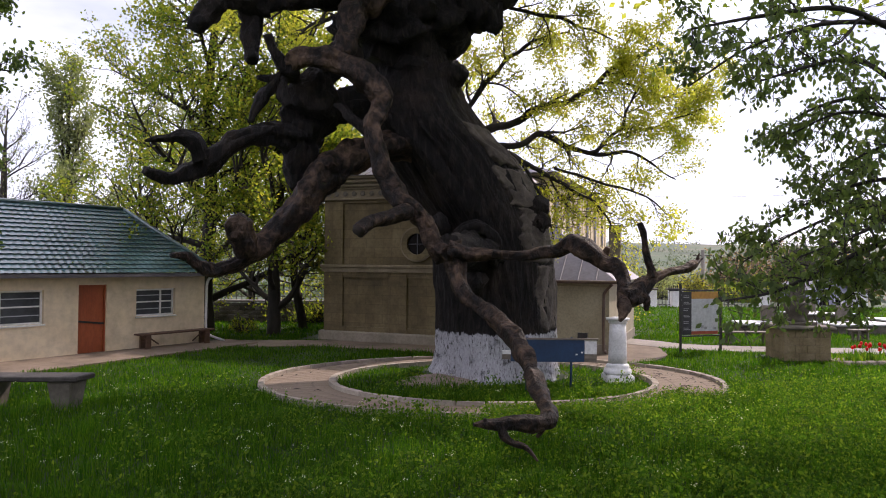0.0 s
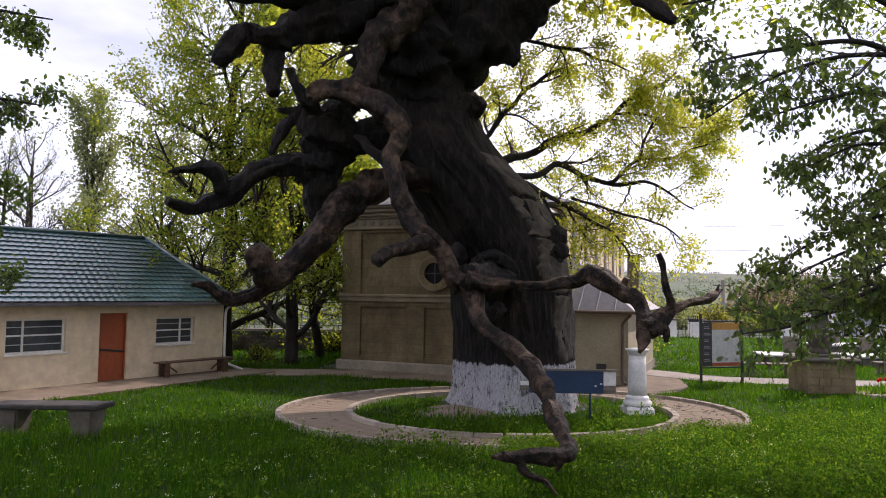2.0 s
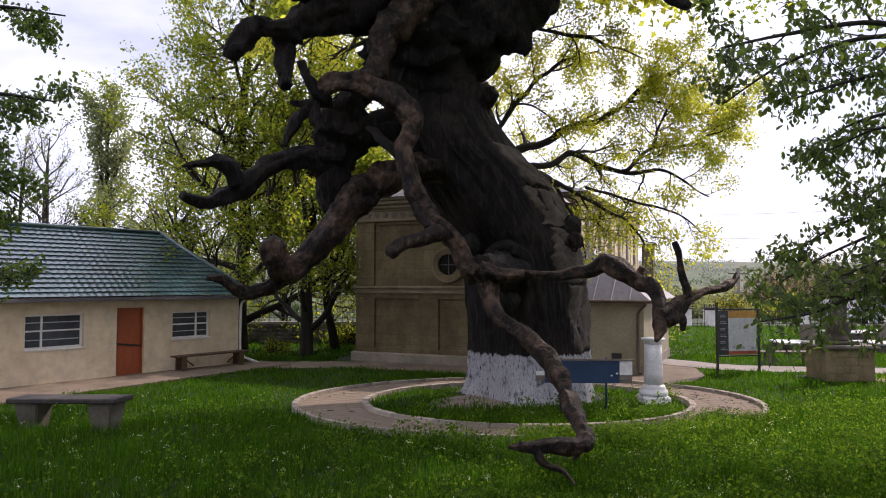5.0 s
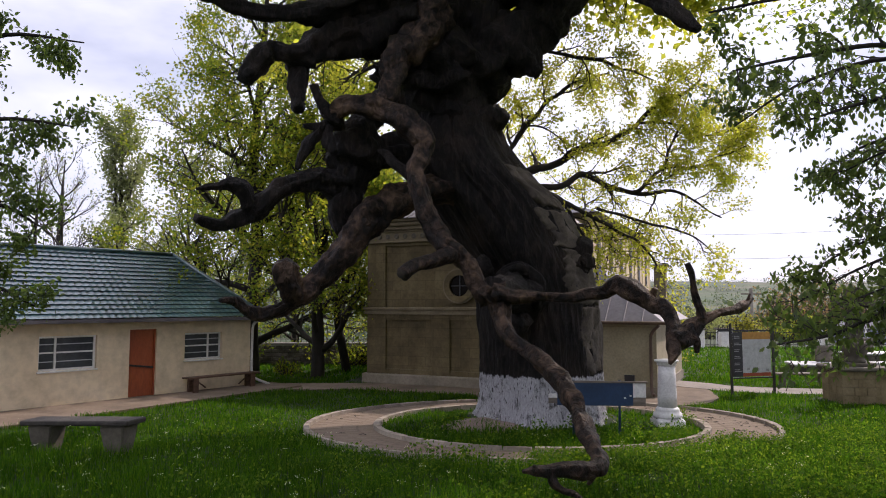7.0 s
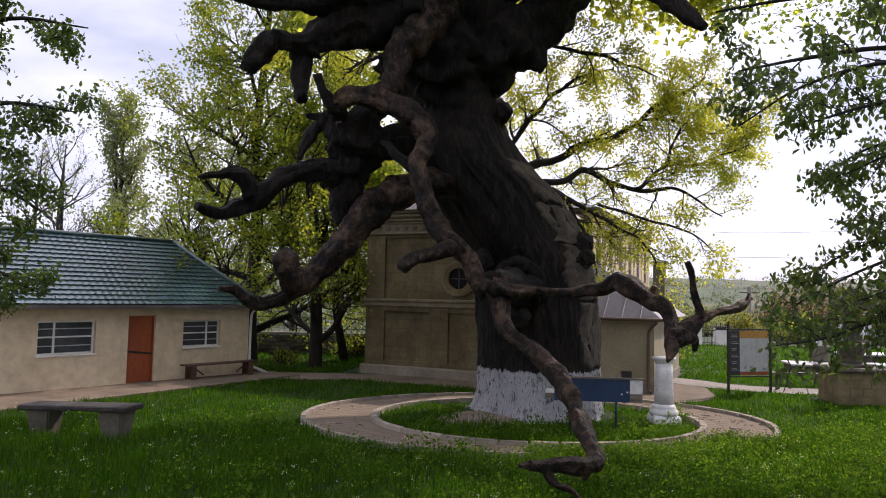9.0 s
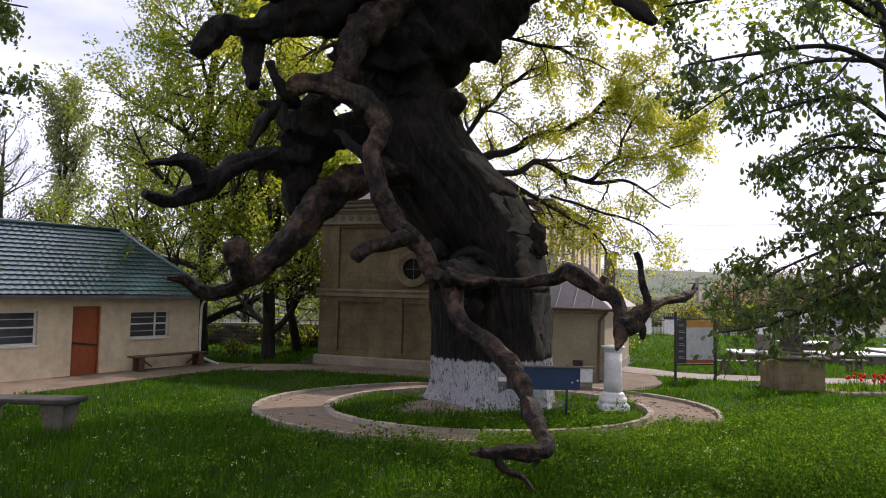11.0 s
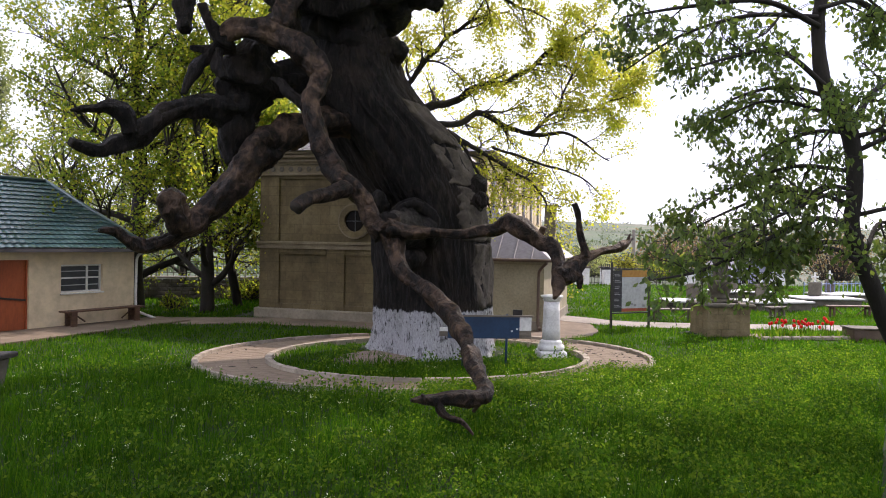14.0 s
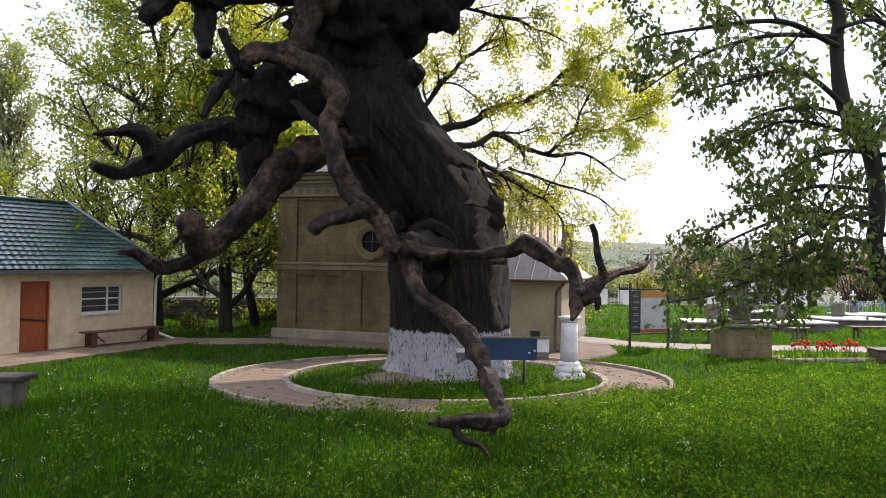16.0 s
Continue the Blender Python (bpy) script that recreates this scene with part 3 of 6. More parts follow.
def church():
    t = thing("church", CH_M, "old limestone church with a round window and sheet metal roofs", "church")
    W, Dp, H = 6.2, 5.5, 5.45
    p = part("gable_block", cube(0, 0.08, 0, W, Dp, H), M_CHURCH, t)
    # plinth, pilasters, panels and courses of the front
    part("plinth", cube(-0.12, -0.14, 0, W + 0.02, 0.08, 0.34, bevel=0.04), M_CHURCH_PLINTH, t)
    part("plinth", cube(-0.12, 0.08, 0, 0, Dp, 0.34), M_CHURCH_PLINTH, t)
    part("string_course", cube(-0.10, -0.10, 2.44, W, 0.08, 2.54, bevel=0.02), M_CHURCH_TRIM, t)
    part("string_course", cube(-0.06, -0.05, 2.30, W, 0.08, 2.44), M_CHURCH_TRIM, t)
    for x in (0.0, 2.42, 5.30):
        w = 0.72 if x == 0 else (0.64 if x < 3 else 0.9)
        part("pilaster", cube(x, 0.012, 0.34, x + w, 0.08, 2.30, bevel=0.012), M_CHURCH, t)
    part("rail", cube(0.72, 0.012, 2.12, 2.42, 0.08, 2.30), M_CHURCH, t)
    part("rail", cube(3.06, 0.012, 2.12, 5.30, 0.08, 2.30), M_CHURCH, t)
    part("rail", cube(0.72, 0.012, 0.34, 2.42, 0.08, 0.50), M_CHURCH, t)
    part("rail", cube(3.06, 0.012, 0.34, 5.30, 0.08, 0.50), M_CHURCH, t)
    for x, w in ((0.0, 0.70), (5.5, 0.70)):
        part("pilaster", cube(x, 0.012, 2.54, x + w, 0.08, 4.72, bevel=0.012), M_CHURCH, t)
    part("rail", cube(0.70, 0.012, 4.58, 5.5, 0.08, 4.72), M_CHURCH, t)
    part("frieze", cube(-0.02, -0.02, 4.72, W, 0.08, 5.06), M_CHURCH_TRIM, t)
    part("moulding", cube(-0.07, -0.07, 4.68, W, 0.08, 4.74, bevel=0.015), M_CHURCH_TRIM, t)
    part("moulding", cube(-0.08, -0.08, 5.03, W, 0.08, 5.10, bevel=0.015), M_CHURCH_TRIM, t)
    part("cornice", cube(-0.16, -0.16, 5.10, W + 0.1, 0.08, 5.22, bevel=0.03), M_CHURCH_TRIM, t)
    part("cornice", cube(-0.26, -0.26, 5.22, W + 0.15, 0.08, 5.36, bevel=0.04), M_CHURCH_TRIM, t)
    part("cornice", cube(-0.34, -0.34, 5.36, W + 0.2, 0.08, 5.45, bevel=0.02), M_CHURCH_TRIM, t)
    me = None
    for i in range(19):
        if me is None:
            bm = lathe([(0.085, 0.0), (0.085, 0.02), (0.06, 0.034)], 14)
            bmesh.ops.rotate(bm, matrix=Matrix.Rotation(radians(90), 3, "X"), verts=bm.verts)
            o = part("boss", bm, M_STONE, t)
            me = o.data
        else:
            o = new("boss", me)
            o.parent = t
        o.location = (0.16 + i * 0.325, -0.022, 4.89)
    # round window
    c = Vector((3.40, 0.0, 3.22))
    r = part("round_window", rosette_ring(0.34, 0.52, -0.035, 0.08), M_CHURCH, t, "round window in a raised stone ring")
    r.location = c
    r = part("window_surround", rosette_ring(0.52, 0.57, -0.012, 0.08), M_CHURCH_TRIM, t)
    r.location = c
    bm = lathe([(0.36, 0), (0.36, 0.012)], 32)
    bmesh.ops.rotate(bm, matrix=Matrix.Rotation(radians(90), 3, "X"), verts=bm.verts)
    r = part("pane", bm, M_GLASS, t)
    r.location = c + Vector((0, 0.076, 0))
    for a in (0, 90):
        r = part("glazing_bar", cube(-0.35, 0.045, -0.014, 0.35, 0.06, 0.014), M_BLACK, t)
        r.location = c
        r.rotation_euler = (0, radians(a), 0)
    # sheet metal roof of the front block, with standing seams
    bm = bmesh.new()
    e = 0.42
    q = [bm.verts.new(v) for v in ((-e, -e, H), (W + 0.25, -e, H), (W + 0.25, Dp, H), (-e, Dp, H), (1.6, 2.9, 6.75), (W - 1.6, 2.9, 6.75), (W - 1.6, Dp, 6.75), (1.6, Dp, 6.75))]
    for f in ((0, 1, 5, 4), (1, 2, 6, 5), (3, 0, 4, 7), (4, 5, 6, 7), (0, 3, 2, 1), (2, 3, 7, 6)):
        bm.faces.new([q[i] for i in f])
    part("roof", bm, M_SHEET, t)
    for i in range(14):
        x = -e + 0.25 + i * 0.48
        k = min(1, max(0, (x + e) / 2.02), max(0, (W + 0.25 - x) / 1.85))
        part("seam", cylinder_bm((x, -e, H + 0.015), (x, -e + 3.32 * k, H + 0.015 + 1.3 * k), 0.018, 6), M_SHEET, t)
    # nave behind, lit on its long side
    N0, N1, NH = 5.5, 19.5, 5.9
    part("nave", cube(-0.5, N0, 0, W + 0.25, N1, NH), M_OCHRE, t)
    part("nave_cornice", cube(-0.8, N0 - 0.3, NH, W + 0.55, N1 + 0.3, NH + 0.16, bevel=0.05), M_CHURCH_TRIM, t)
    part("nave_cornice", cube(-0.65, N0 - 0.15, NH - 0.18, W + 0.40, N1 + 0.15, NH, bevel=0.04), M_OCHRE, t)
    bm = bmesh.new()
    xa, xb = -0.85, W + 0.6
    q = [bm.verts.new(v) for v in ((xa, N0 - 0.35, NH + 0.16), (xb, N0 - 0.35, NH + 0.16), (xb, N1 + 0.3, NH + 0.16), (xa, N1 + 0.3, NH + 0.16), (2.8, N0 + 2.6, NH + 1.5), (2.8, N1 - 2.6, NH + 1.5))]
    for f in ((0, 1, 4), (1, 2, 5, 4), (2, 3, 5), (3, 0, 4, 5), (0, 3, 2, 1)):
        bm.faces.new([q[i] for i in f])
    part("nave_roof", bm, M_SHEET, t)
    turn = Matrix.Translation((W + 0.25, 0, 0)) @ Matrix.Rotation(radians(90), 4, "Z")
    for k in range(6):
        y = N0 + 1.1 + k * 2.35
        bm = arch_bm(y, 3.6, 0.62, 1.95, -0.03, 0.04)
        bmesh.ops.transform(bm, matrix=turn, verts=bm.verts)
        win = part("window_surround", bm, M_CHURCH_TRIM, t)
        bm = arch_bm(y, 3.72, 0.40, 1.70, -0.045, 0.0)
        bmesh.ops.transform(bm, matrix=turn, verts=bm.verts)
        part("window_pane", bm, M_GLASS, win)
        bm = cube(y + 1.02, -0.035, 0.3, y + 1.34, 0.0, NH - 0.18, bevel=0.01)
        bmesh.ops.transform(bm, matrix=turn, verts=bm.verts)
        part("buttress", bm, M_OCHRE, t)
    # low side room with a lean-to roof
    A0, A1, AH, AD = W, W + 3.25, 2.12, 6.4
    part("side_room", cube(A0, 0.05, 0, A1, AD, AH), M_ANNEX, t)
    part("side_plinth", cube(A0, 0.0, 0, A1 + 0.05, 0.05, 0.30), M_CHURCH_PLINTH, t)
    part("side_plinth", cube(A1, 0.05, 0, A1 + 0.05, AD, 0.30), M_CHURCH_PLINTH, t)
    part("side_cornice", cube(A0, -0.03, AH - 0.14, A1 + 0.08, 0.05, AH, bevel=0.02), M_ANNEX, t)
    bm = bmesh.new()
    q = [bm.verts.new(v) for v in ((A0, -0.22, AH + 0.003), (A1 + 0.25, -0.22, AH + 0.003), (A1 + 0.25, AD + 0.2, AH + 0.003), (A0 + 0.02, AD + 0.2, AH + 0.003), (A0 + 0.02, 1.9, 3.75), (A0 + 1.3, 1.9, 3.75), (A0 + 1.3, AD - 1.5, 3.75), (A0 + 0.02, AD - 1.5, 3.75))]
    for f in ((0, 1, 5, 4), (1, 2, 6, 5), (2, 3, 7, 6), (4, 5, 6, 7), (0, 3, 2, 1), (0, 4, 7, 3)):
        bm.faces.new([q[i] for i in f])
    part("side_roof", bm, M_SHEET, t)
    for i in range(6):
        x = A0 + 0.3 + i * 0.52
        k = 1 if x < A0 + 1.3 else (A1 + 0.25 - x) / 2.2
        part("seam", cylinder_bm((x, -0.21, AH + 0.02), (x - 0.0, -0.22 + 2.12 * k, AH + 0.02 + 1.63 * k), 0.02, 6), M_SHEET, t)
    part("gutter", cylinder_bm((A0, -0.26, AH - 0.01), (A1 + 0.3, -0.26, AH - 0.01), 0.05, 8), M_PIPE, t)
    v, f = [], []
    tube(v, f, smooth_path([(A1 + 0.12, -0.24, 2.05, 0.045), (A1 - 0.10, -0.10, 1.82, 0.045), (A1 - 0.14, -0.06, 1.55, 0.045), (A1 - 0.14, -0.06, 0.25, 0.045), (A1 - 0.05, -0.2, 0.1, 0.045)]), 10)
    raw("downpipe", v, f, M_PIPE, t, smooth=True)
    part("vent", cube(A1 - 0.9, -0.012, 0.42, A1 - 0.62, 0.05, 0.62), M_BLACK, t)
    ch = part("chimney", cube(A1 - 0.75, 5.2, 2.2, A1 - 0.35, 5.6, 3.95), M_CHURCH_PLINTH, t)
    part("chimney_cap", cube(A1 - 0.83, 5.12, 3.95, A1 - 0.27, 5.68, 4.05, bevel=0.02), M_CHURCH_PLINTH, ch)
    return t


church()


# ---- the old oak ----
OAK_BASE = Vector((2.4, 15.9, 0))


def oak():
    t = thing("oak_tree", Matrix.Translation(OAK_BASE), "huge ancient dark oak with gnarled limbs and a whitewashed foot", "tree")
    off = np.array(OAK_BASE)
    # trunk: leaning, fluted, flared at the foot; rows of x, z, radius
    rows = ((2.42, -0.15, 1.60), (2.42, 0.05, 1.52), (2.45, 0.45, 1.44), (2.47, 1.04, 1.40), (2.41, 2.12, 1.40), (2.25, 3.20, 1.42), (1.90, 4.0, 1.52), (1.36, 4.95, 1.58), (0.80, 5.65, 1.46),
            (0.50, 6.35, 1.24), (0.42, 7.05, 1.04), (0.34, 7.75, 0.92), (0.36, 8.46, 1.0), (0.36, 9.16, 1.25), (0.42, 9.9, 1.2), (0.45, 10.6, 0.9), (0.45, 11.1, 0.4))
    path = smooth_path([(x, 15.9 + 0.02 * z, z, r) for x, z, r in rows], 10)
    sides = 230
    verts, faces = [], []
    for x, y, z, r in path:
        for i in range(sides):
            a = 2 * math.pi * i / sides
            d = Vector((math.cos(a), math.sin(a), 0))
            q = d * 1.6 + Vector((0, 0, z * 0.42))
            k = 1 + 0.10 * noise.noise(q) + 0.05 * noise.noise(q * 2.7 + Vector((4, 0, 0))) + 0.030 * noise.noise(Vector((d.x * 9, d.y * 9, z * 0.9)))
            k += 0.055 * (0.25 - abs(noise.noise(Vector((d.x * 9, d.y * 9, z * 0.7 + 5))))) + 0.040 * (0.25 - abs(noise.noise(Vector((d.x * 19, d.y * 19, z * 1.3))))) + 0.016 * noise.noise(Vector((d.x * 42, d.y * 42, z * 4.0)))
            k += 0.05 * math.cos(7 * a + 1.2 * math.sin(z * 0.8)) * max(0, 1 - z / 1.6)
            verts.append((x + d.x * r * k - off[0], y + d.y * r * k - off[1], z))
    n = len(path)
    for j in range(n - 1):
        for i in range(sides):
            a, b = j * sides + i, j * sides + (i + 1) % sides
            faces.append((a, b, b + sides, a + sides))
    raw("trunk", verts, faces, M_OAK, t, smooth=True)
    # cement slabs that close the hollow on the sunny side, split by cracks
    for z0, z1, a0, a1 in ((1.10, 2.58, -62, 0), (2.59, 3.87, -66, 2), (3.88, 4.76, -68, -4), (4.77, 5.75, -64, -8)):
        v, f = [], []
        nu, nv = 30, 30
        for j in range(nv):
            z = z0 + (z1 - z0) * j / (nv - 1)
            i0 = min(range(n), key=lambda q: abs(path[q][2] - z))
            i1 = min(max(i0 + (1 if path[i0][2] < z else -1), 0), n - 1)
            w = 0 if i0 == i1 else (z - path[i0][2]) / (path[i1][2] - path[i0][2])
            x, y, _, r = path[i0] * (1 - w) + path[i1] * w
            for i in range(nu):
                edge = 9 * noise.noise(Vector((z * 2.3, i // 15, z0))) + 5 * noise.noise(Vector((z * 7.1, i // 15, z0)))
                a = radians(a0 + edge + (a1 - a0) * i / (nu - 1))
                d = Vector((math.cos(a), math.sin(a), 0))
                q = d * 1.6 + Vector((0, 0, z * 0.42))
                k = 1 + 0.10 * noise.noise(q) + 0.05 * noise.noise(q * 2.7 + Vector((4, 0, 0))) + 0.040
                rim = 0.07 if i in (0, nu - 1) or j in (0, nv - 1) else 0.0
                k += 0.030 * noise.noise(q * 4) + 0.016 * noise.noise(q * 11) - 0.03 * max(0, 0.10 - abs(noise.noise(q * 2.6 + Vector((0, 0, z))))) / 0.10 - rim
                v.append((x + d.x * r * k - off[0], y + d.y * r * k - off[1], z + 0.10 * noise.noise(Vector((i * 0.22, round(z, 1) if j in (0, nv - 1) else z, 0)))))
        for j in range(nv - 1):
            for i in range(nu - 1):
                b = j * nu + i
                f.append((b, b + 1, b + nu + 1, b + nu))
        raw("cement_filling", v, f, M_CEMENT, t, "grey cement filling of the hollow", smooth=True)

    def limb(name, pts, mat=M_OAK, sides=16, rough=1.0, cut=False, label="", parent=None):
        """A gnarled limb: uneven in girth, knotted, with grooves that twist along it."""
        p = smooth_path([(x - off[0], y - off[1], z, r * (0.78 if r < 0.6 else 0.9)) for x, y, z, r in pts], 9)
        p[:, :3] += [(0.045 * noise.noise(Vector(q[:3]) * 2.6), 0.04 * noise.noise(Vector(q[:3]) * 2.6 + Vector((9, 0, 0))), 0.045 * noise.noise(Vector(q[:3]) * 2.6 + Vector((0, 9, 0)))) for q in p]
        c = p[:, :3]
        tan = np.gradient(c, axis=0)
        tan /= np.linalg.norm(tan, axis=1)[:, None] + 1e-9
        u = np.cross(tan[0], np.array((0.31, 0.17, 0.93)) if abs(tan[0][2]) < 0.8 else np.array((0.9, 0.3, 0.1)))
        run = np.append(0, np.cumsum(np.linalg.norm(np.diff(c, axis=0), axis=1)))
        sides += 12
        v, f = [], []
        seed = Vector((pts[0][0] * 3, pts[0][2] * 3, 0))
        for k in range(len(c)):
            u = u - tan[k] * np.dot(u, tan[k])
            u /= np.linalg.norm(u) + 1e-9
            w = np.cross(tan[k], u)
            girth = 1 + 0.12 * rough * noise.noise(Vector((run[k] * 2.4, 0, 0)) + seed)
            for i in range(sides):
                a = 2 * math.pi * i / sides
                d = u * math.cos(a) + w * math.sin(a)
                q = Vector(c[k] + d * p[k, 3])
                g = 0.28 * noise.noise(q * 2.2 + seed) + 0.20 * noise.noise(q * 4.4) + 0.14 * (0.3 - abs(noise.noise(q * 8.0 + seed))) + 0.05 * noise.noise(q * 15.0)
                g += 0.10 * math.sin(4 * a + 1.8 * run[k] + 3 * noise.noise(q * 1.5)) + 0.05 * math.sin(9 * a + 2.5 * run[k] + 4 * noise.noise(q * 2.0))
                v.append(c[k] + d * p[k, 3] * girth * (1 + rough * g))
        for k in range(len(c) - 1):
            for i in range(sides):
                a, b = k * sides + i, k * sides + (i + 1) % sides
                f.append((a, b, b + sides, a + sides))
        f.append(tuple(range(sides))[::-1])
        f.append(tuple((len(c) - 1) * sides + i for i in range(sides)))
        o = raw(name, v, f, mat, parent or t, label, smooth=True)
        if cut:
            o.data.materials.append(M_HEART)
            o.data.polygons[len(f) - 1].material_index = 1
        return o

    fb = limb("bough", [(-2.29, 13.90, 6.63, 0.230), (-2.05, 13.79, 6.82, 0.266), (-1.59, 13.67, 6.79, 0.294), (-1.05, 13.56, 6.58, 0.299), (-0.60, 13.44, 6.29, 0.326), (-0.34, 13.33, 5.92, 0.294), (-0.41, 13.21, 5.60, 0.255), (-0.52, 13.10, 5.32, 0.198), (-0.48, 12.99, 4.94, 0.221), (-0.26, 12.87, 4.42, 0.254), (-0.05, 12.76, 3.95, 0.273), (0.19, 12.64, 3.69, 0.242), (0.46, 12.53, 3.41, 0.226), (0.72, 12.41, 2.93, 0.237), (0.85, 12.30, 2.72, 0.269)], M_BARE, 20, label="twisted bare bough hanging before the trunk")
    limb("root_of_bough", [(-0.06, 14.60, 9.14, 0.609), (-0.46, 14.40, 8.48, 0.479), (-0.93, 14.20, 8.00, 0.374), (-1.00, 14.00, 7.53, 0.325), (-1.14, 13.80, 7.07, 0.305), (-1.35, 13.60, 6.71, 0.225)], M_BARE, 20, parent=fb)
    limb("cut_stub", [(0.18, 12.40, 3.59, 0.204), (-0.16, 12.17, 3.45, 0.173), (-0.46, 11.93, 3.34, 0.151), (-0.71, 11.70, 3.15, 0.154)], M_BARE, 16, 0.7, cut=True, label="sawn stub with a dark cut face", parent=fb)
    limb("spur", [(-0.60, 13.40, 5.23, 0.147), (-0.90, 13.57, 5.49, 0.134), (-1.13, 13.73, 5.75, 0.113), (-1.29, 13.90, 5.86, 0.046)], M_OAK, 12, parent=fb)
    rb = limb("bough", [(0.95, 12.20, 2.81, 0.244), (1.34, 12.03, 2.78, 0.161), (1.87, 11.87, 2.76, 0.119), (2.39, 11.70, 2.77, 0.125), (2.79, 11.53, 2.83, 0.155), (3.01, 11.37, 2.96, 0.198), (3.23, 11.20, 2.85, 0.203), (3.51, 11.03, 2.62, 0.170), (3.71, 10.87, 2.51, 0.168), (3.74, 10.70, 2.30, 0.129), (3.71, 10.53, 2.09, 0.142), (3.63, 10.37, 1.93, 0.139), (3.47, 10.20, 1.75, 0.034)], M_BARE, 16)
    limb("branch", [(3.66, 10.40, 2.06, 0.182), (3.94, 10.51, 2.16, 0.198), (4.16, 10.63, 2.36, 0.143), (4.43, 10.74, 2.46, 0.094), (4.77, 10.86, 2.51, 0.080), (5.01, 10.97, 2.60, 0.096), (5.17, 11.09, 2.63, 0.060), (5.34, 11.20, 2.70, 0.030)], M_BARE, 14, 1.3, parent=rb)
    limb("branch", [(4.18, 10.60, 2.39, 0.121), (4.16, 10.60, 2.59, 0.079), (4.09, 10.60, 2.87, 0.064), (4.03, 10.60, 3.12, 0.061), (3.97, 10.60, 3.28, 0.050)], M_BARE, 10, parent=rb)
    limb("branch", [(3.95, 10.50, 2.16, 0.141), (4.02, 10.45, 2.03, 0.091), (3.98, 10.40, 1.86, 0.042)], M_BARE, 10, parent=rb)
    limb("branch", [(3.49, 11.20, 2.62, 0.128), (3.57, 11.15, 2.79, 0.082), (3.61, 11.10, 2.90, 0.052)], M_BARE, 10, parent=rb)
    limb("branch", [(5.18, 11.10, 2.63, 0.052), (5.21, 11.10, 2.72, 0.034), (5.23, 11.10, 2.79, 0.015)], M_BARE, 7, parent=rb)
    db = limb("bough", [(0.96, 12.30, 2.91, 0.328), (1.10, 12.20, 2.54, 0.236), (1.13, 12.00, 2.18, 0.184), (1.33, 11.70, 1.90, 0.179), (1.62, 11.30, 1.70, 0.173), (1.80, 10.90, 1.46, 0.182), (1.96, 10.40, 1.27, 0.188), (2.00, 9.80, 1.02, 0.164), (1.98, 9.20, 0.81, 0.142), (1.98, 8.70, 0.67, 0.129), (1.90, 8.30, 0.60, 0.134), (1.71, 8.15, 0.57, 0.121), (1.47, 8.05, 0.60, 0.109), (1.21, 7.95, 0.60, 0.091), (1.01, 7.90, 0.62, 0.080), (0.86, 7.85, 0.62, 0.037)], M_BARE, 16, label="long drooping bough almost touching the grass")
    limb("branch", [(1.25, 7.95, 0.59, 0.070), (1.28, 7.91, 0.47, 0.064), (1.38, 7.88, 0.40, 0.048), (1.53, 7.84, 0.35, 0.042), (1.64, 7.80, 0.22, 0.021)], M_BARE, 9, parent=db)
    limb("branch", [(1.83, 8.20, 0.58, 0.083), (1.78, 8.20, 0.45, 0.061), (1.73, 8.20, 0.37, 0.028)], M_BARE, 9, parent=db)
    limb("knob", [(1.02, 7.90, 0.62, 0.053), (1.01, 7.89, 0.67, 0.043), (1.00, 7.88, 0.71, 0.021)], M_BARE, 8, parent=db)
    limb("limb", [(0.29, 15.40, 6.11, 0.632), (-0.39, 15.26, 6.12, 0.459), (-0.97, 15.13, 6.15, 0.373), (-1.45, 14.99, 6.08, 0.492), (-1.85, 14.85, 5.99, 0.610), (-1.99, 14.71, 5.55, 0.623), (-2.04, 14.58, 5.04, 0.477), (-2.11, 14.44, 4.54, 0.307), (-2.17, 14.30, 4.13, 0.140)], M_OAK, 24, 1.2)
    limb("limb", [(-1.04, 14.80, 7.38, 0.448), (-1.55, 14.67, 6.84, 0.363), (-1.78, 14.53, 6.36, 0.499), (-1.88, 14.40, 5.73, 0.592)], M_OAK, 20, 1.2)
    limb("limb", [(0.52, 15.00, 5.28, 0.492), (-0.06, 14.81, 5.20, 0.388), (-0.54, 14.62, 5.05, 0.399), (-1.09, 14.42, 4.78, 0.433), (-1.54, 14.23, 4.44, 0.458), (-1.83, 14.04, 4.03, 0.375), (-2.18, 13.85, 3.52, 0.339), (-2.52, 13.65, 3.10, 0.289), (-2.85, 13.46, 2.77, 0.241), (-3.17, 13.27, 2.55, 0.187), (-3.49, 13.08, 2.46, 0.177), (-3.76, 12.88, 2.55, 0.140), (-3.95, 12.69, 2.69, 0.103), (-4.14, 12.50, 2.70, 0.048)], M_BARE, 20)
    limb("knob", [(-2.89, 13.10, 2.69, 0.249), (-2.99, 13.03, 3.01, 0.326), (-3.02, 12.97, 3.26, 0.339), (-2.90, 12.90, 3.46, 0.211)], M_BARE, 16, 1.2)
    limb("limb", [(-1.97, 14.50, 5.27, 0.515), (-2.49, 14.29, 5.29, 0.312), (-2.92, 14.07, 5.21, 0.246), (-3.33, 13.86, 5.00, 0.258), (-3.73, 13.65, 4.63, 0.246), (-4.04, 13.44, 4.34, 0.220), (-4.38, 13.23, 4.23, 0.188), (-4.60, 13.01, 4.22, 0.163), (-4.74, 12.80, 4.26, 0.091)], M_OAK, 18, 1.2)
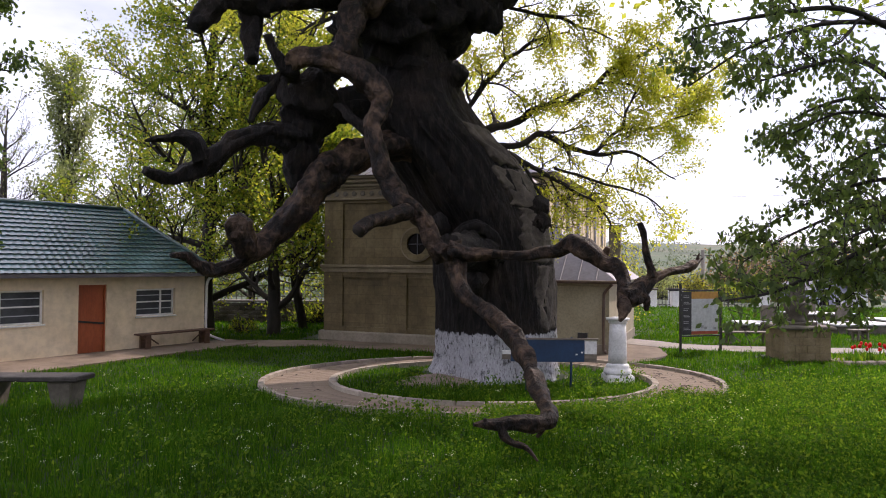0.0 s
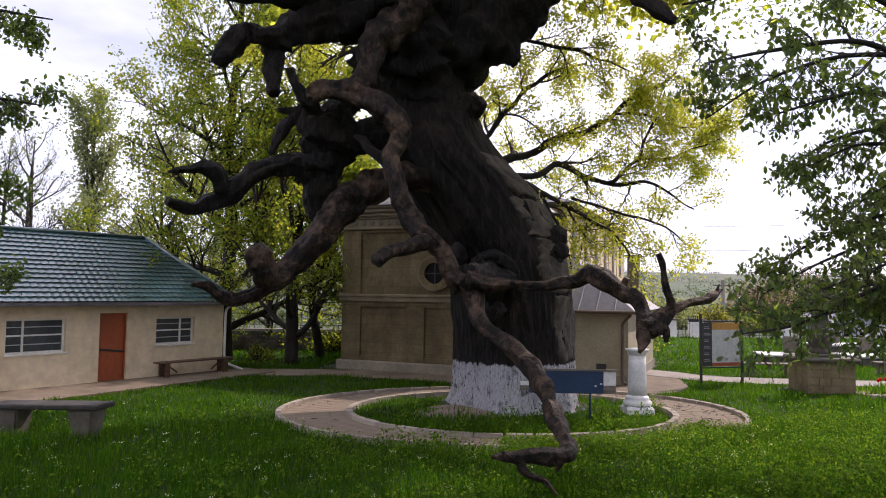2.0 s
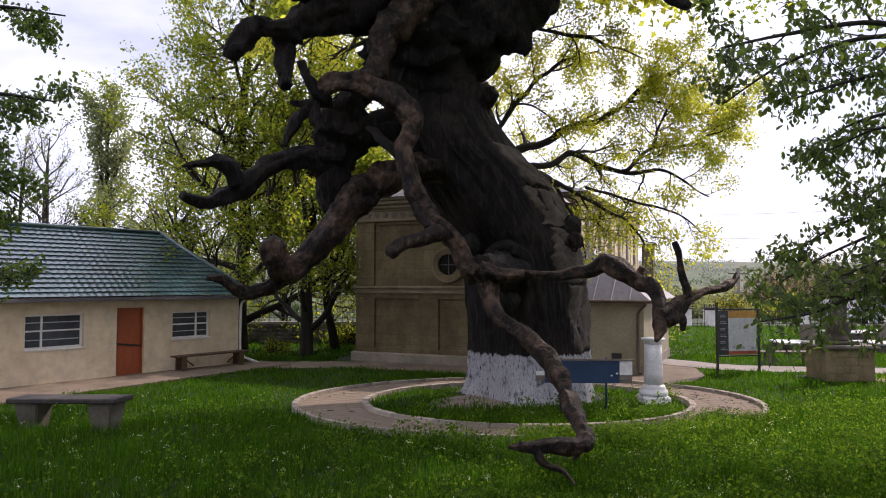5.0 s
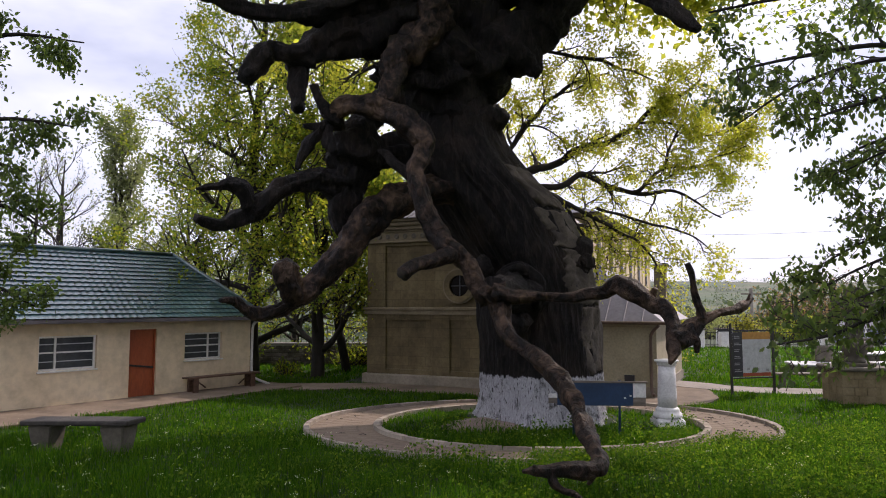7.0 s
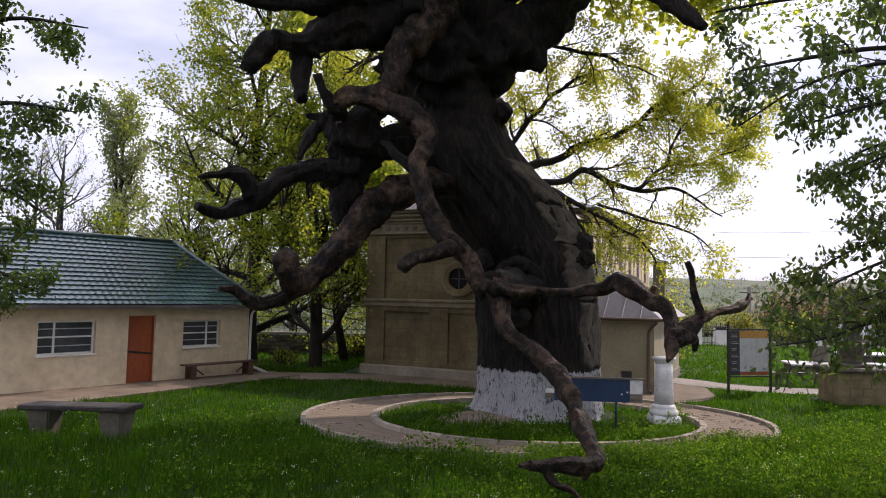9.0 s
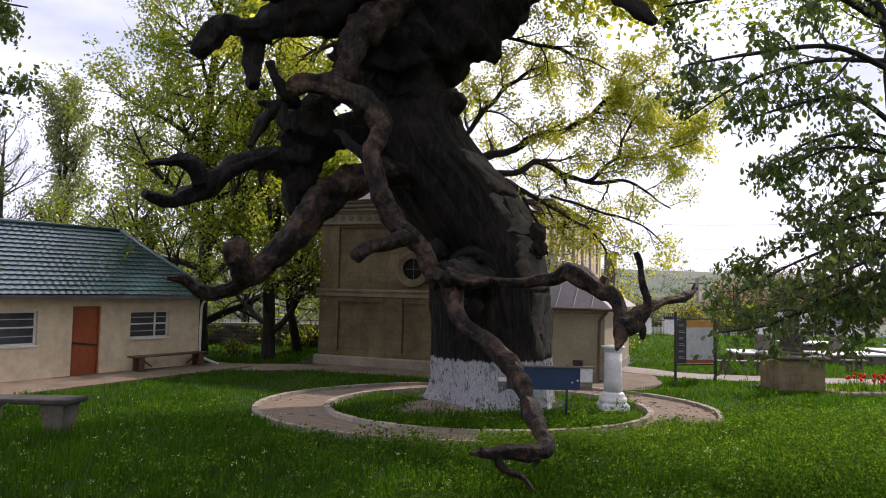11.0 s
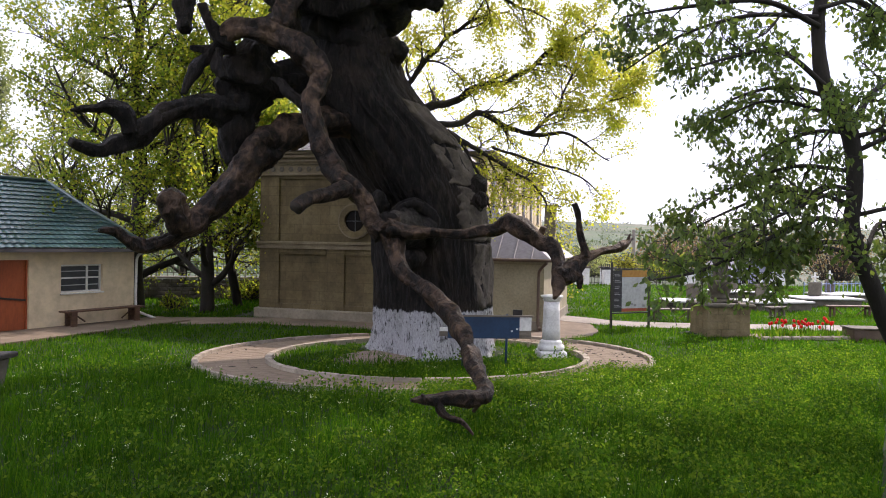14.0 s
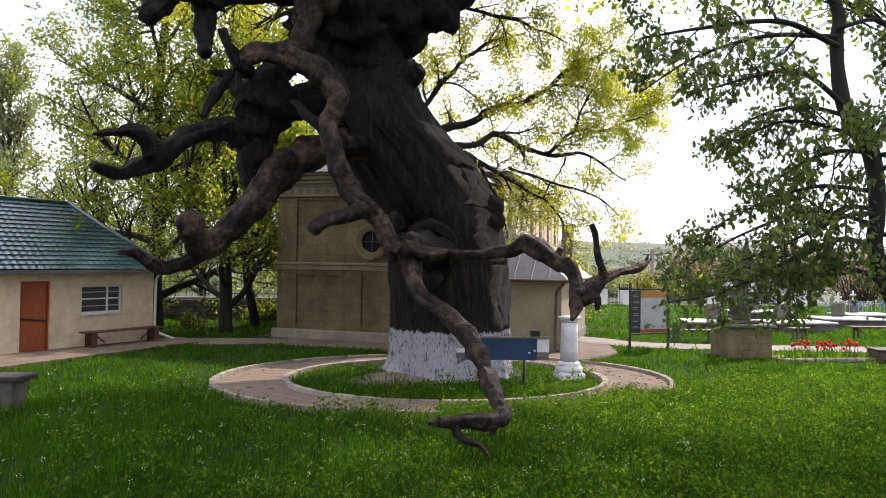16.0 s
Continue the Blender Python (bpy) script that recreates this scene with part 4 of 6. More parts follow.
    limb("branch", [(-3.85, 13.40, 4.59, 0.183), (-3.98, 13.30, 4.91, 0.211), (-4.20, 13.20, 5.00, 0.159), (-4.39, 13.10, 4.95, 0.093), (-4.61, 13.00, 4.93, 0.057), (-4.75, 12.90, 4.89, 0.028)], M_OAK, 12, 1.3)
    limb("branch", [(-2.06, 13.90, 6.56, 0.230), (-2.39, 13.80, 6.68, 0.175), (-2.53, 13.70, 6.88, 0.136), (-2.62, 13.60, 7.20, 0.105)], M_OAK, 12)
    limb("branch", [(-2.09, 14.10, 6.49, 0.194), (-2.45, 13.97, 6.38, 0.169), (-2.70, 13.85, 6.11, 0.152), (-2.83, 13.72, 5.78, 0.113), (-2.95, 13.60, 5.41, 0.060)], M_OAK, 12, 1.4)
    limb("branch", [(-2.37, 13.90, 6.36, 0.138), (-2.34, 13.80, 6.07, 0.152), (-2.20, 13.70, 5.78, 0.083)], M_OAK, 10, 1.4)
    limb("branch", [(-2.52, 13.90, 6.38, 0.115), (-2.73, 13.80, 6.36, 0.106), (-2.85, 13.70, 6.33, 0.053)], M_OAK, 9, 1.4)
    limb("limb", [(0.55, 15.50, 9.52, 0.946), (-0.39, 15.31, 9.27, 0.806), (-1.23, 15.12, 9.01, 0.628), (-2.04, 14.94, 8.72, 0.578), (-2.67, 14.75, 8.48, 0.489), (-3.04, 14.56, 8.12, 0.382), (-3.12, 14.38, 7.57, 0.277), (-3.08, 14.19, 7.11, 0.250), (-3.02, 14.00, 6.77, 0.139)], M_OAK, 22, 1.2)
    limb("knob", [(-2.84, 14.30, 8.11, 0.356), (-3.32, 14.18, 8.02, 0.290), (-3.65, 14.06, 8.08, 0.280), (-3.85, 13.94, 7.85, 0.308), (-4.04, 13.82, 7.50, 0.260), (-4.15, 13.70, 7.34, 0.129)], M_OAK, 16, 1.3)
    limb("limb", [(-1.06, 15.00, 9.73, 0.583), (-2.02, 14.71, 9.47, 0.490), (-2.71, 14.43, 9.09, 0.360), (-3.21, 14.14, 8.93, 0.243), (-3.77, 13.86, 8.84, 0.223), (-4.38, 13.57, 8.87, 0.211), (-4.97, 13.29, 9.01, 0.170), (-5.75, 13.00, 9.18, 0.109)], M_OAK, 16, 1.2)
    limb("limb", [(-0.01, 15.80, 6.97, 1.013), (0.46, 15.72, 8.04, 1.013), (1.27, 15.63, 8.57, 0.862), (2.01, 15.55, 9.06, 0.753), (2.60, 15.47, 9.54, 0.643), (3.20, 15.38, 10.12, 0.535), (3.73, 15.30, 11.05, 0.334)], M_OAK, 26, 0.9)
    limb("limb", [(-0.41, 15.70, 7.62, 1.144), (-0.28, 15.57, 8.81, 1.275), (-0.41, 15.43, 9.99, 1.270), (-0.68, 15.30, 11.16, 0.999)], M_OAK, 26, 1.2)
    limb("knob", [(1.78, 15.40, 8.62, 0.731), (2.15, 15.25, 8.23, 0.368), (2.26, 15.10, 7.98, 0.195)], M_OAK, 16, 1.3)
    limb("knob", [(0.78, 15.40, 6.66, 0.593), (1.23, 15.30, 6.91, 0.433), (1.42, 15.20, 6.97, 0.365), (1.54, 15.10, 7.05, 0.195)], M_OAK, 16, 1.2)
    limb("knob", [(2.85, 15.3, 3.6, 0.45), (3.2, 14.95, 3.85, 0.32), (3.32, 14.8, 4.02, 0.2)], M_OAK, 14)
    limb("knob", [(3.05, 15.1, 3.5, 0.35), (3.30, 14.85, 3.62, 0.26), (3.36, 14.8, 3.4, 0.15)], M_OAK, 12)
    limb("limb", [(0.2, 16.0, 9.8, 0.95), (-1.26, 16.0, 11.53, 0.7), (-2.07, 15.6, 13.29, 0.5), (-2.57, 15.2, 14.7, 0.2)], M_OAK, 16)
    limb("limb", [(0.7, 16.2, 9.9, 0.95), (1.57, 16.4, 11.9, 0.7), (2.8, 16.8, 14.1, 0.45), (3.46, 17.0, 16.1, 0.15)], M_OAK, 16)
    limb("limb", [(1.2, 15.9, 10.3, 0.7), (3.02, 14.0, 9.95, 0.36), (3.89, 12.5, 8.75, 0.26), (4.29, 11.8, 8.05, 0.22), (4.6, 11.4, 7.55, 0.10)], M_OAK, 14)
    # burls round the place where the low boughs leave
    for x, y, z, r in ((1.5, 14.55, 3.05, 0.42), (2.1, 14.5, 2.75, 0.32), (0.95, 14.7, 3.4, 0.36), (1.75, 14.5, 2.2, 0.34)):
        limb("burl", [(x, y + 0.35, z - 0.1, r * 0.6), (x, y + 0.1, z, r), (x, y - 0.12, z + 0.03, r * 0.85), (x, y - 0.28, z + 0.05, r * 0.3)], M_OAK, 14)
    limb("neck", [(1.9, 14.9, 2.9, 0.55), (1.5, 13.8, 2.9, 0.40), (1.15, 12.6, 2.9, 0.30), (0.95, 12.25, 2.95, 0.26)], M_OAK, 18)
    limb("healed_burl", [(2.13, 14.45, 2.80, 0.06), (2.18, 14.46, 3.00, 0.12), (2.12, 14.45, 3.20, 0.16), (1.94, 14.41, 3.34, 0.17), (1.71, 14.36, 3.39, 0.17), (1.48, 14.41, 3.33, 0.16), (1.32, 14.45, 3.18, 0.15), (1.26, 14.46, 2.98, 0.12), (1.33, 14.44, 2.78, 0.06)], M_OAK, 14)
    return t


OAK = oak()


# ---- ring path round the oak ----
def ring_path():
    t = thing("path", Matrix.Translation((RING_C[0], RING_C[1], 0)), "beige paved ring path round the old oak", "path", kind="structure")
    n = 96
    verts, faces = [], []
    for i in range(n):
        a = 2 * math.pi * i / n
        for (ra, rb) in ((RING_IN[0], RING_IN[1]), (RING_OUT[0], RING_OUT[1])):
            verts.append((ra * math.cos(a), rb * math.sin(a), 0.045))
    for i in range(n):
        j = (i + 1) % n
        faces.append((2 * i, 2 * i + 1, 2 * j + 1, 2 * j))
    raw("bedding", verts, faces, M_BED, t)

    def block(a0, a1, f0, f1, z0, z1, mat, name, drop=0.0):
        """One piece between two angles and two shares of the way from inner to outer rim."""
        def at(a, f, z, inset=0.0):
            ra = RING_IN[0] + (RING_OUT[0] - RING_IN[0]) * f
            rb = RING_IN[1] + (RING_OUT[1] - RING_IN[1]) * f
            return (ra * math.cos(a), rb * math.sin(a), z)
        low = [at(a0, f0, z0), at(a0, f1, z0), at(a1, f1, z0), at(a1, f0, z0)]
        da, df = (a1 - a0) * 0.04, (f1 - f0) * 0.05
        tilt = random.uniform(-drop, drop)
        top = [at(a0 + da, f0 + df, z1 + tilt), at(a0 + da, f1 - df, z1 - tilt), at(a1 - da, f1 - df, z1), at(a1 - da, f0 + df, z1 + tilt * 0.5)]
        v = low + top
        f = [(4, 5, 6, 7), (0, 1, 5, 4), (1, 2, 6, 5), (2, 3, 7, 6), (3, 0, 4, 7)]
        c = Vector(v[4]) * 0.5 + Vector(v[6]) * 0.5
        o = raw(name, [Vector(p) - c for p in v], f, mat, t)
        o.location = c
        return o

    rows, around = 4, 74
    for r in range(rows):
        for i in range(around):
            a0 = 2 * math.pi * (i + 0.5 * (r % 2)) / around
            a1 = 2 * math.pi * (i + 1 + 0.5 * (r % 2)) / around
            block(a0 + 0.0014, a1 - 0.0014, 0.05 + 0.9 * r / rows + 0.006, 0.05 + 0.9 * (r + 1) / rows - 0.006, 0.02, 0.048, M_SLAB, "paving_slab", 0.004)
    for i in range(40):
        a0, a1 = 2 * math.pi * i / 40, 2 * math.pi * (i + 1) / 40
        block(a0 + 0.003, a1 - 0.003, -0.06, 0.045, 0.0, 0.125, M_KERB, "kerb_stone", 0.008)
    for i in range(56):
        a0, a1 = 2 * math.pi * i / 56, 2 * math.pi * (i + 1) / 56
        block(a0 + 0.002, a1 - 0.002, 0.96, 1.05, 0.0, 0.12, M_KERB, "kerb_stone", 0.008)
    return t


def strip(name, pts, width, z, mat, label):
    """A flat way of that width along rows of (x, y)."""
    p = smooth_path([(x, y, 0, 1) for x, y in pts], 6)[:, :2]
    tan = np.gradient(p, axis=0)
    tan /= np.linalg.norm(tan, axis=1)[:, None]
    nor = np.stack([-tan[:, 1], tan[:, 0]], 1)
    verts, faces = [], []
    for k, (c, q) in enumerate(zip(p, nor)):
        w = width / 2 * (1 + 0.06 * math.sin(k * 1.7))
        for s, h in ((-1, 0), (-1, z), (1, z), (1, 0)):
            verts.append((c[0] + q[0] * w * s, c[1] + q[1] * w * s, h))
    for k in range(len(p) - 1):
        for i in range(3):
            a = k * 4 + i
            faces.append((a, a + 1, a + 5, a + 4))
    return tagged(raw(name, verts, faces, mat), label, "path", kind="structure")


ring_path()
CHURCH_WAY = [(6.0, 24.5), (7.9, 22.7), (9.3, 20.9), (11.5, 20.2), (15, 19.6), (19, 19.0), (26, 18.2)]
SHED_WAY = [(-5.0, 22.0), (-3.6, 22.0), (-2.0, 21.9), (0.4, 20.9), (3.0, 19.6), (6.2, 18.4), (7.3, 20.0), (7.5, 22.4)]
strip("pavement_church", CHURCH_WAY, 1.5, 0.04, M_CONCRETE, "pale concrete path running past the church")
strip("pavement_front", SHED_WAY, 1.7, 0.03, M_WALK, "bare trodden earth path along the church front")


# ---- things round the oak ----
def column():
    t = thing("column", Matrix.Translation((4.93, 14.55, 0)), "short white-painted column standing inside the ring", "column")
    part("plinth", cube(-0.30, -0.30, 0, 0.30, 0.30, 0.20, bevel=0.05), M_WHITE, t)
    part("base_moulding", lathe([(0.29, 0.20), (0.31, 0.24), (0.30, 0.30), (0.25, 0.33), (0.26, 0.36), (0.24, 0.40), (0.205, 0.43)], 28), M_WHITE, t, smooth=True)
    part("shaft", lathe([(0.205, 0.43), (0.20, 0.7), (0.19, 1.05), (0.178, 1.30)], 28), M_WHITE, t, smooth=True)
    part("capital", lathe([(0.178, 1.30), (0.21, 1.33), (0.20, 1.36), (0.25, 1.39), (0.26, 1.43), (0.10, 1.45)], 28), M_WHITE, t, smooth=True)
    return t


def blue_sign():
    t = thing("signboard", pose(3.05, 13.12, 0, 0, 0.6, -1.5), "blue painted signboard with pale ends on two posts", "sign")
    part("panel", cube(-0.78, -0.02, 0.66, 0.70, 0.02, 1.12, bevel=0.006), M_BLUE, t)
    part("end_panel", cube(0.70, -0.018, 0.66, 0.95, 0.018, 0.82, bevel=0.005), M_GREYWOOD, t, "pale weathered end board")
    part("end_panel", cube(0.70, -0.018, 0.823, 0.95, 0.018, 1.10, bevel=0.005), M_WHITE, t, "whitish end board")
    part("end_panel", cube(-0.95, -0.018, 0.70, -0.78, 0.018, 0.80, bevel=0.005), M_GREYWOOD, t)
    part("end_panel", cube(-0.95, -0.018, 0.803, -0.78, 0.018, 0.88, bevel=0.005), M_WHITE, t)
    part("top_rail", cube(-0.80, -0.035, 1.10, 0.97, 0.03, 1.135), M_GREYWOOD, t)
    for x in (-0.45, 0.45):
        part("post", cylinder_bm((x, 0.045, -0.02), (x, 0.045, 1.15), 0.025, 10), M_BLUE, t, "blue metal post", smooth=True)
    for x, z in ((0.52, 0.80), (0.63, 0.84)):
        part("patch", cube(x, -0.024, z, x + 0.04, -0.021, z + 0.03), M_WHITE, t)
    return t


def info_board():
    t = thing("information_board", pose(9.15, 19.55, 0, 0, 0, 14), "black steel information board with a map panel", "sign")
    for x in (-0.72, 0.72):
        part("post", cube(x - 0.028, -0.028, -0.02, x + 0.028, 0.028, 2.08 if x < 0 else 1.88), M_BLACK, t)
    part("rail", cube(-1.12, -0.022, 1.85, 0.69, 0.022, 1.89), M_BLACK, t)
    part("rail", cube(-0.69, -0.022, 0.50, 0.69, 0.022, 0.54), M_BLACK, t)
    dark = part("text_panel", cube(-0.66, -0.012, 0.56, -0.34, 0.012, 1.83), surface("dark_panel", (0.02, 0.02, 0.024), (0.028, 0.028, 0.032), (0.035, 0.035, 0.04), 2, 10, 0.4, 0.02), t)
    pale = part("map_panel", cube(-0.34, -0.012, 0.66, 0.62, 0.012, 1.62), surface("map_paper", (0.44, 0.46, 0.46), (0.52, 0.54, 0.54), (0.60, 0.61, 0.60), 3, 10, 0.35, 0.02), t, "pale map panel")
    part("title_panel", cube(-0.34, -0.012, 1.62, 0.62, 0.012, 1.83), surface("orange_print", (0.42, 0.20, 0.03), (0.50, 0.25, 0.04), (0.55, 0.30, 0.05), 3, 10, 0.4, 0.02), t, "orange title strip")
    part("foot_panel", cube(-0.34, -0.012, 0.56, 0.62, 0.012, 0.66), surface("red_print", (0.30, 0.06, 0.03), (0.36, 0.08, 0.04), (0.40, 0.1, 0.05), 3, 10, 0.4, 0.02), t, "red foot strip")
    grey = surface("print_grey", (0.25, 0.25, 0.25), (0.3, 0.3, 0.3), (0.34, 0.34, 0.34), 3, 10, 0.5, 0.02)
    for k in range(6):
        z = 0.70 + k * 0.19
        part("text_bar", cube(-0.62, -0.016, z, -0.62 + (0.24, 0.18, 0.22, 0.15, 0.24, 0.20)[k], -0.013, z + 0.022), grey, dark)
        part("text_bar", cube(-0.62, -0.016, z + 0.05, -0.44, -0.013, z + 0.066), grey, dark)
    for x, z in ((-0.2, 0.74), (0.0, 0.76), (0.12, 0.72), (0.45, 0.70)):
        part("print_mark", cube(x, -0.016, z, x + 0.09, -0.013, z + 0.07), grey, pale)
    crown = part("crown", cube(-1.14, -0.015, 1.89, -0.80, 0.015, 1.93), M_BLACK, t, "small black iron crown")
    for k in range(5):
        x = -1.12 + k * 0.075
        part("crown_point", cube(x - 0.012, -0.01, 1.93, x + 0.012, 0.01, 2.03 if k % 2 == 0 else 1.98), M_BLACK, crown)
    return t


def stone_cross():
    t = thing("stone_cross", pose(11.42, 18.35, 0, 0, 0, -8) @ Matrix.Scale(0.93, 4), "weathered stone cross on a mossy masonry pedestal", "monument")
    rows = (0.0, 0.24, 0.47, 0.70, 0.92)
    for r in range(4):
        n = 4 if r % 2 else 3
        for side in range(4):
            for k in range(n):
                w = 1.36 / n
                x0 = -0.68 + k * w
                m = Matrix.Rotation(side * math.pi / 2, 4, "Z")
                j = random.uniform(-0.012, 0.012)
                part("stone", cube(x0 + 0.003, -0.68 + j * 0.5, rows[r] + 0.002, x0 + w - 0.003, -0.45, rows[r + 1] - 0.002, bevel=0.008, m=m), M_MOSSSTONE, t)
    part("core", cube(-0.66, -0.66, 0, 0.66, 0.66, 0.91), M_STONE, t)
    part("slab", cube(-0.80, -0.80, 0.92, 0.80, 0.80, 1.04, bevel=0.04), M_STONE, t, "projecting stone slab")
    part("foot", cube(-0.42, -0.42, 1.04, 0.42, 0.42, 1.14, bevel=0.03), M_STONE, t)
    part("urn", lathe([(0.26, 1.14), (0.30, 1.18), (0.24, 1.24), (0.30, 1.36), (0.37, 1.52), (0.40, 1.68), (0.36, 1.74)], 24), M_STONE, t, smooth=True)
    part("shaft", cube(-0.19, -0.15, 1.74, 0.19, 0.15, 3.34, bevel=0.03), M_STONE, t)
    part("arm", cube(-0.58, -0.13, 2.72, -0.19, 0.13, 3.04, bevel=0.03), M_STONE, t)
    part("arm", cube(0.19, -0.13, 2.72, 0.58, 0.13, 3.04, bevel=0.03), M_STONE, t)
    return t


def stone_bench():
    t = thing("stone_bench", pose(-6.42, 12.2, 0, 0, -1.5, -12), "low stone bench on two thick pedestals in the grass", "bench")
    bm = cube(-1.08, -0.27, 0.50, 1.08, 0.27, 0.59, bevel=0.02)
    dark = surface("dark_stone_slab", (0.030, 0.027, 0.023), (0.055, 0.049, 0.042), (0.085, 0.076, 0.066), 2.5, 16, 0.9, 0.6)
    part("seat", bm, dark, t, "dark weathered stone slab")
    for x in (-0.72, 0.72):
        bm = bmesh.new()
        box(bm, x - 0.22, -0.2, -0.03, x + 0.22, 0.2, 0.50)
        for v in bm.verts:
            k = 0.78 if v.co.z < 0.1 else 1.12
            v.co.x = x + (v.co.x - x) * k
            v.co.y *= k
        bmesh.ops.bevel(bm, geom=list(bm.edges), offset=0.03, segments=2, affect="EDGES")
        part("pedestal", bm, M_STONE, t)
    return t


def wooden_bench(name, m, length, mat, label, depth=0.36, h=0.45, stout=0.03):
    t = thing(name, m, label, "bench")
    for k in range(3):
        w = depth / 3
        part("seat_plank", cube(-length / 2, -depth / 2 + k * w + 0.006, h - 0.045, length / 2, -depth / 2 + (k + 1) * w - 0.006, h, bevel=0.005), mat, t)
    for s in (-1, 1):
        x = s * (length / 2 - 0.25)
        part("leg", cube(x - stout, -depth / 2 + 0.02, 0, x + stout, -depth / 2 + 0.09, h - 0.045), mat, t)
        part("leg", cube(x - stout, depth / 2 - 0.09, 0, x + stout, depth / 2 - 0.02, h - 0.045), mat, t)
        part("cross_rail", cube(x - 0.02, -depth / 2 + 0.09, h - 0.14, x + 0.02, depth / 2 - 0.09, h - 0.08), mat, t)
        p0, p1 = (x - s * 0.03, 0.0, h - 0.06), (x - s * 0.42, 0.0, 0.10)
        part("brace", cylinder_bm(p0, p1, 0.022, 6), mat, t)
    return t


column()
blue_sign()
info_board()
stone_cross()
stone_bench()
wooden_bench("bench", SHED_M @ pose(-1.25, -0.36, 0.07), 2.5, M_BROWNWOOD, "brown plank bench against the outbuilding wall", 0.38, 0.44, 0.08)
wooden_bench("bench", pose(11.75, 21.75, 0, 0, 0, -2), 1.75, M_GREYWOOD, "grey weathered plank bench beside the path", 0.40, 0.44)
wooden_bench("bench", pose(16.4, 22.7, 0, 0, 0, 8), 0.9, M_GREYWOOD, "short grey wooden bench in the graveyard", 0.34, 0.42)
wooden_bench("bench", pose(19.6, 22.9, 0, 0, 0, -6), 1.9, M_BROWNWOOD, "long brown bench by the graves", 0.36, 0.45)
planter = thing("planter", pose(15.15, 16.9, 0, 0, 0, -14), "brownish low stone box by the path", "planter")
part("box_body", cube(-0.55, -0.35, 0, 0.55, 0.35, 0.34, bevel=0.03), M_PIPE, planter)
part("rim", cube(-0.58, -0.38, 0.34, 0.58, 0.38, 0.38, bevel=0.01), M_STONE, planter)


# ---- flower bed ----
def flower_bed():
    t = thing("flower_bed", Matrix.Translation((13.3, 17.5, 0)), "flower bed of red tulips edged with pale stones", "flower bed")
    part("soil", cube(-1.3, -0.55, 0, 1.3, 0.65, 0.05), M_JOINT, t)
    for k in range(9):
        x = -1.35 + k * 0.31
        o = part("edging_stone", cube(-0.14, -0.07, 0, 0.14, 0.07, 0.13, bevel=0.03), M_KERB, t)
        o.matrix_local = pose(x, -0.62 + random.uniform(-0.03, 0.03), 0, 0, 0, random.uniform(-12, 12))
    red = leaf_mat("red_petal", (0.45, 0.012, 0.010), (0.55, 0.02, 0.015), (0.60, 0.05, 0.02), 0.3)
    rng = random.Random(5)
    for k in range(36):
        x, y, h = rng.uniform(-0.6, 1.25), rng.uniform(-0.45, 0.55), rng.uniform(0.30, 0.48)
        s = part("stem", cylinder_bm((x, y, 0.04), (x + rng.uniform(-0.04, 0.04), y, h), 0.008, 5), M_WEED, t)
        bm = lathe([(0.010, h), (0.035, h + 0.02), (0.042, h + 0.05), (0.034, h + 0.085), (0.012, h + 0.10)], 7)
        bmesh.ops.translate(bm, vec=(x, y, 0), verts=bm.verts)
        part("bloom", bm, red, s, "red tulip bloom", smooth=True)
    v, f = [], []
    for k in range(420):
        x, y = rng.uniform(-1.2, 1.28), rng.uniform(-0.5, 0.6)
        a, h, w = rng.uniform(0, 6.28), rng.uniform(0.15, 0.40), rng.uniform(0.015, 0.03)
        dx, dy = math.cos(a), math.sin(a)
        b = len(v)
        v += [(x - dy * w, y + dx * w, 0.03), (x + dy * w, y - dx * w, 0.03), (x + dx * h * 0.35, y + dy * h * 0.35, h)]
        f.append((b, b + 1, b + 2))
    tagged(raw("foliage", v, f, M_WEED, t), kind="stuff")
    return t


flower_bed()


# ---- graveyard and boundary ----
def grave(m, label):
    t = thing("grave", m, label, "grave", "graves behind the church")
    for x0, y0, x1, y1 in ((-1.3, -0.75, 1.3, -0.60), (-1.3, 0.60, 1.3, 0.75), (-1.3, -0.60, -1.15, 0.60), (1.15, -0.60, 1.3, 0.60)):
        part("kerb", cube(x0, y0, 0, x1, y1, 0.34, bevel=0.012), M_STONE, t)
    part("slab", cube(-1.4, -0.85, 0.34, 1.4, 0.85, 0.42, bevel=0.02), M_MARBLE, t, "white marble slab")
    part("headstone", cube(-0.32, 0.62, 0.42, 0.32, 0.72, 1.05, bevel=0.05), M_STONE, t)
    c = part("cross", cube(-0.04, 0.65, 1.05, 0.04, 0.70, 1.5), M_FRAME, t)
    part("cross_arm", cube(-0.17, 0.65, 1.26, 0.17, 0.70, 1.34), M_FRAME, c)
    return t


g0 = grave(pose(14.9, 25.6, 0, 0, 0, -14), "grave with a white marble slab among the grass")
for x, y, a in ((18.2, 25.6, 4), (22.0, 27.4, -8), (20.5, 31.5, 0), (25.0, 30.0, 6)):
    copy_thing(g0, pose(x, y, 0, 0, 0, a))


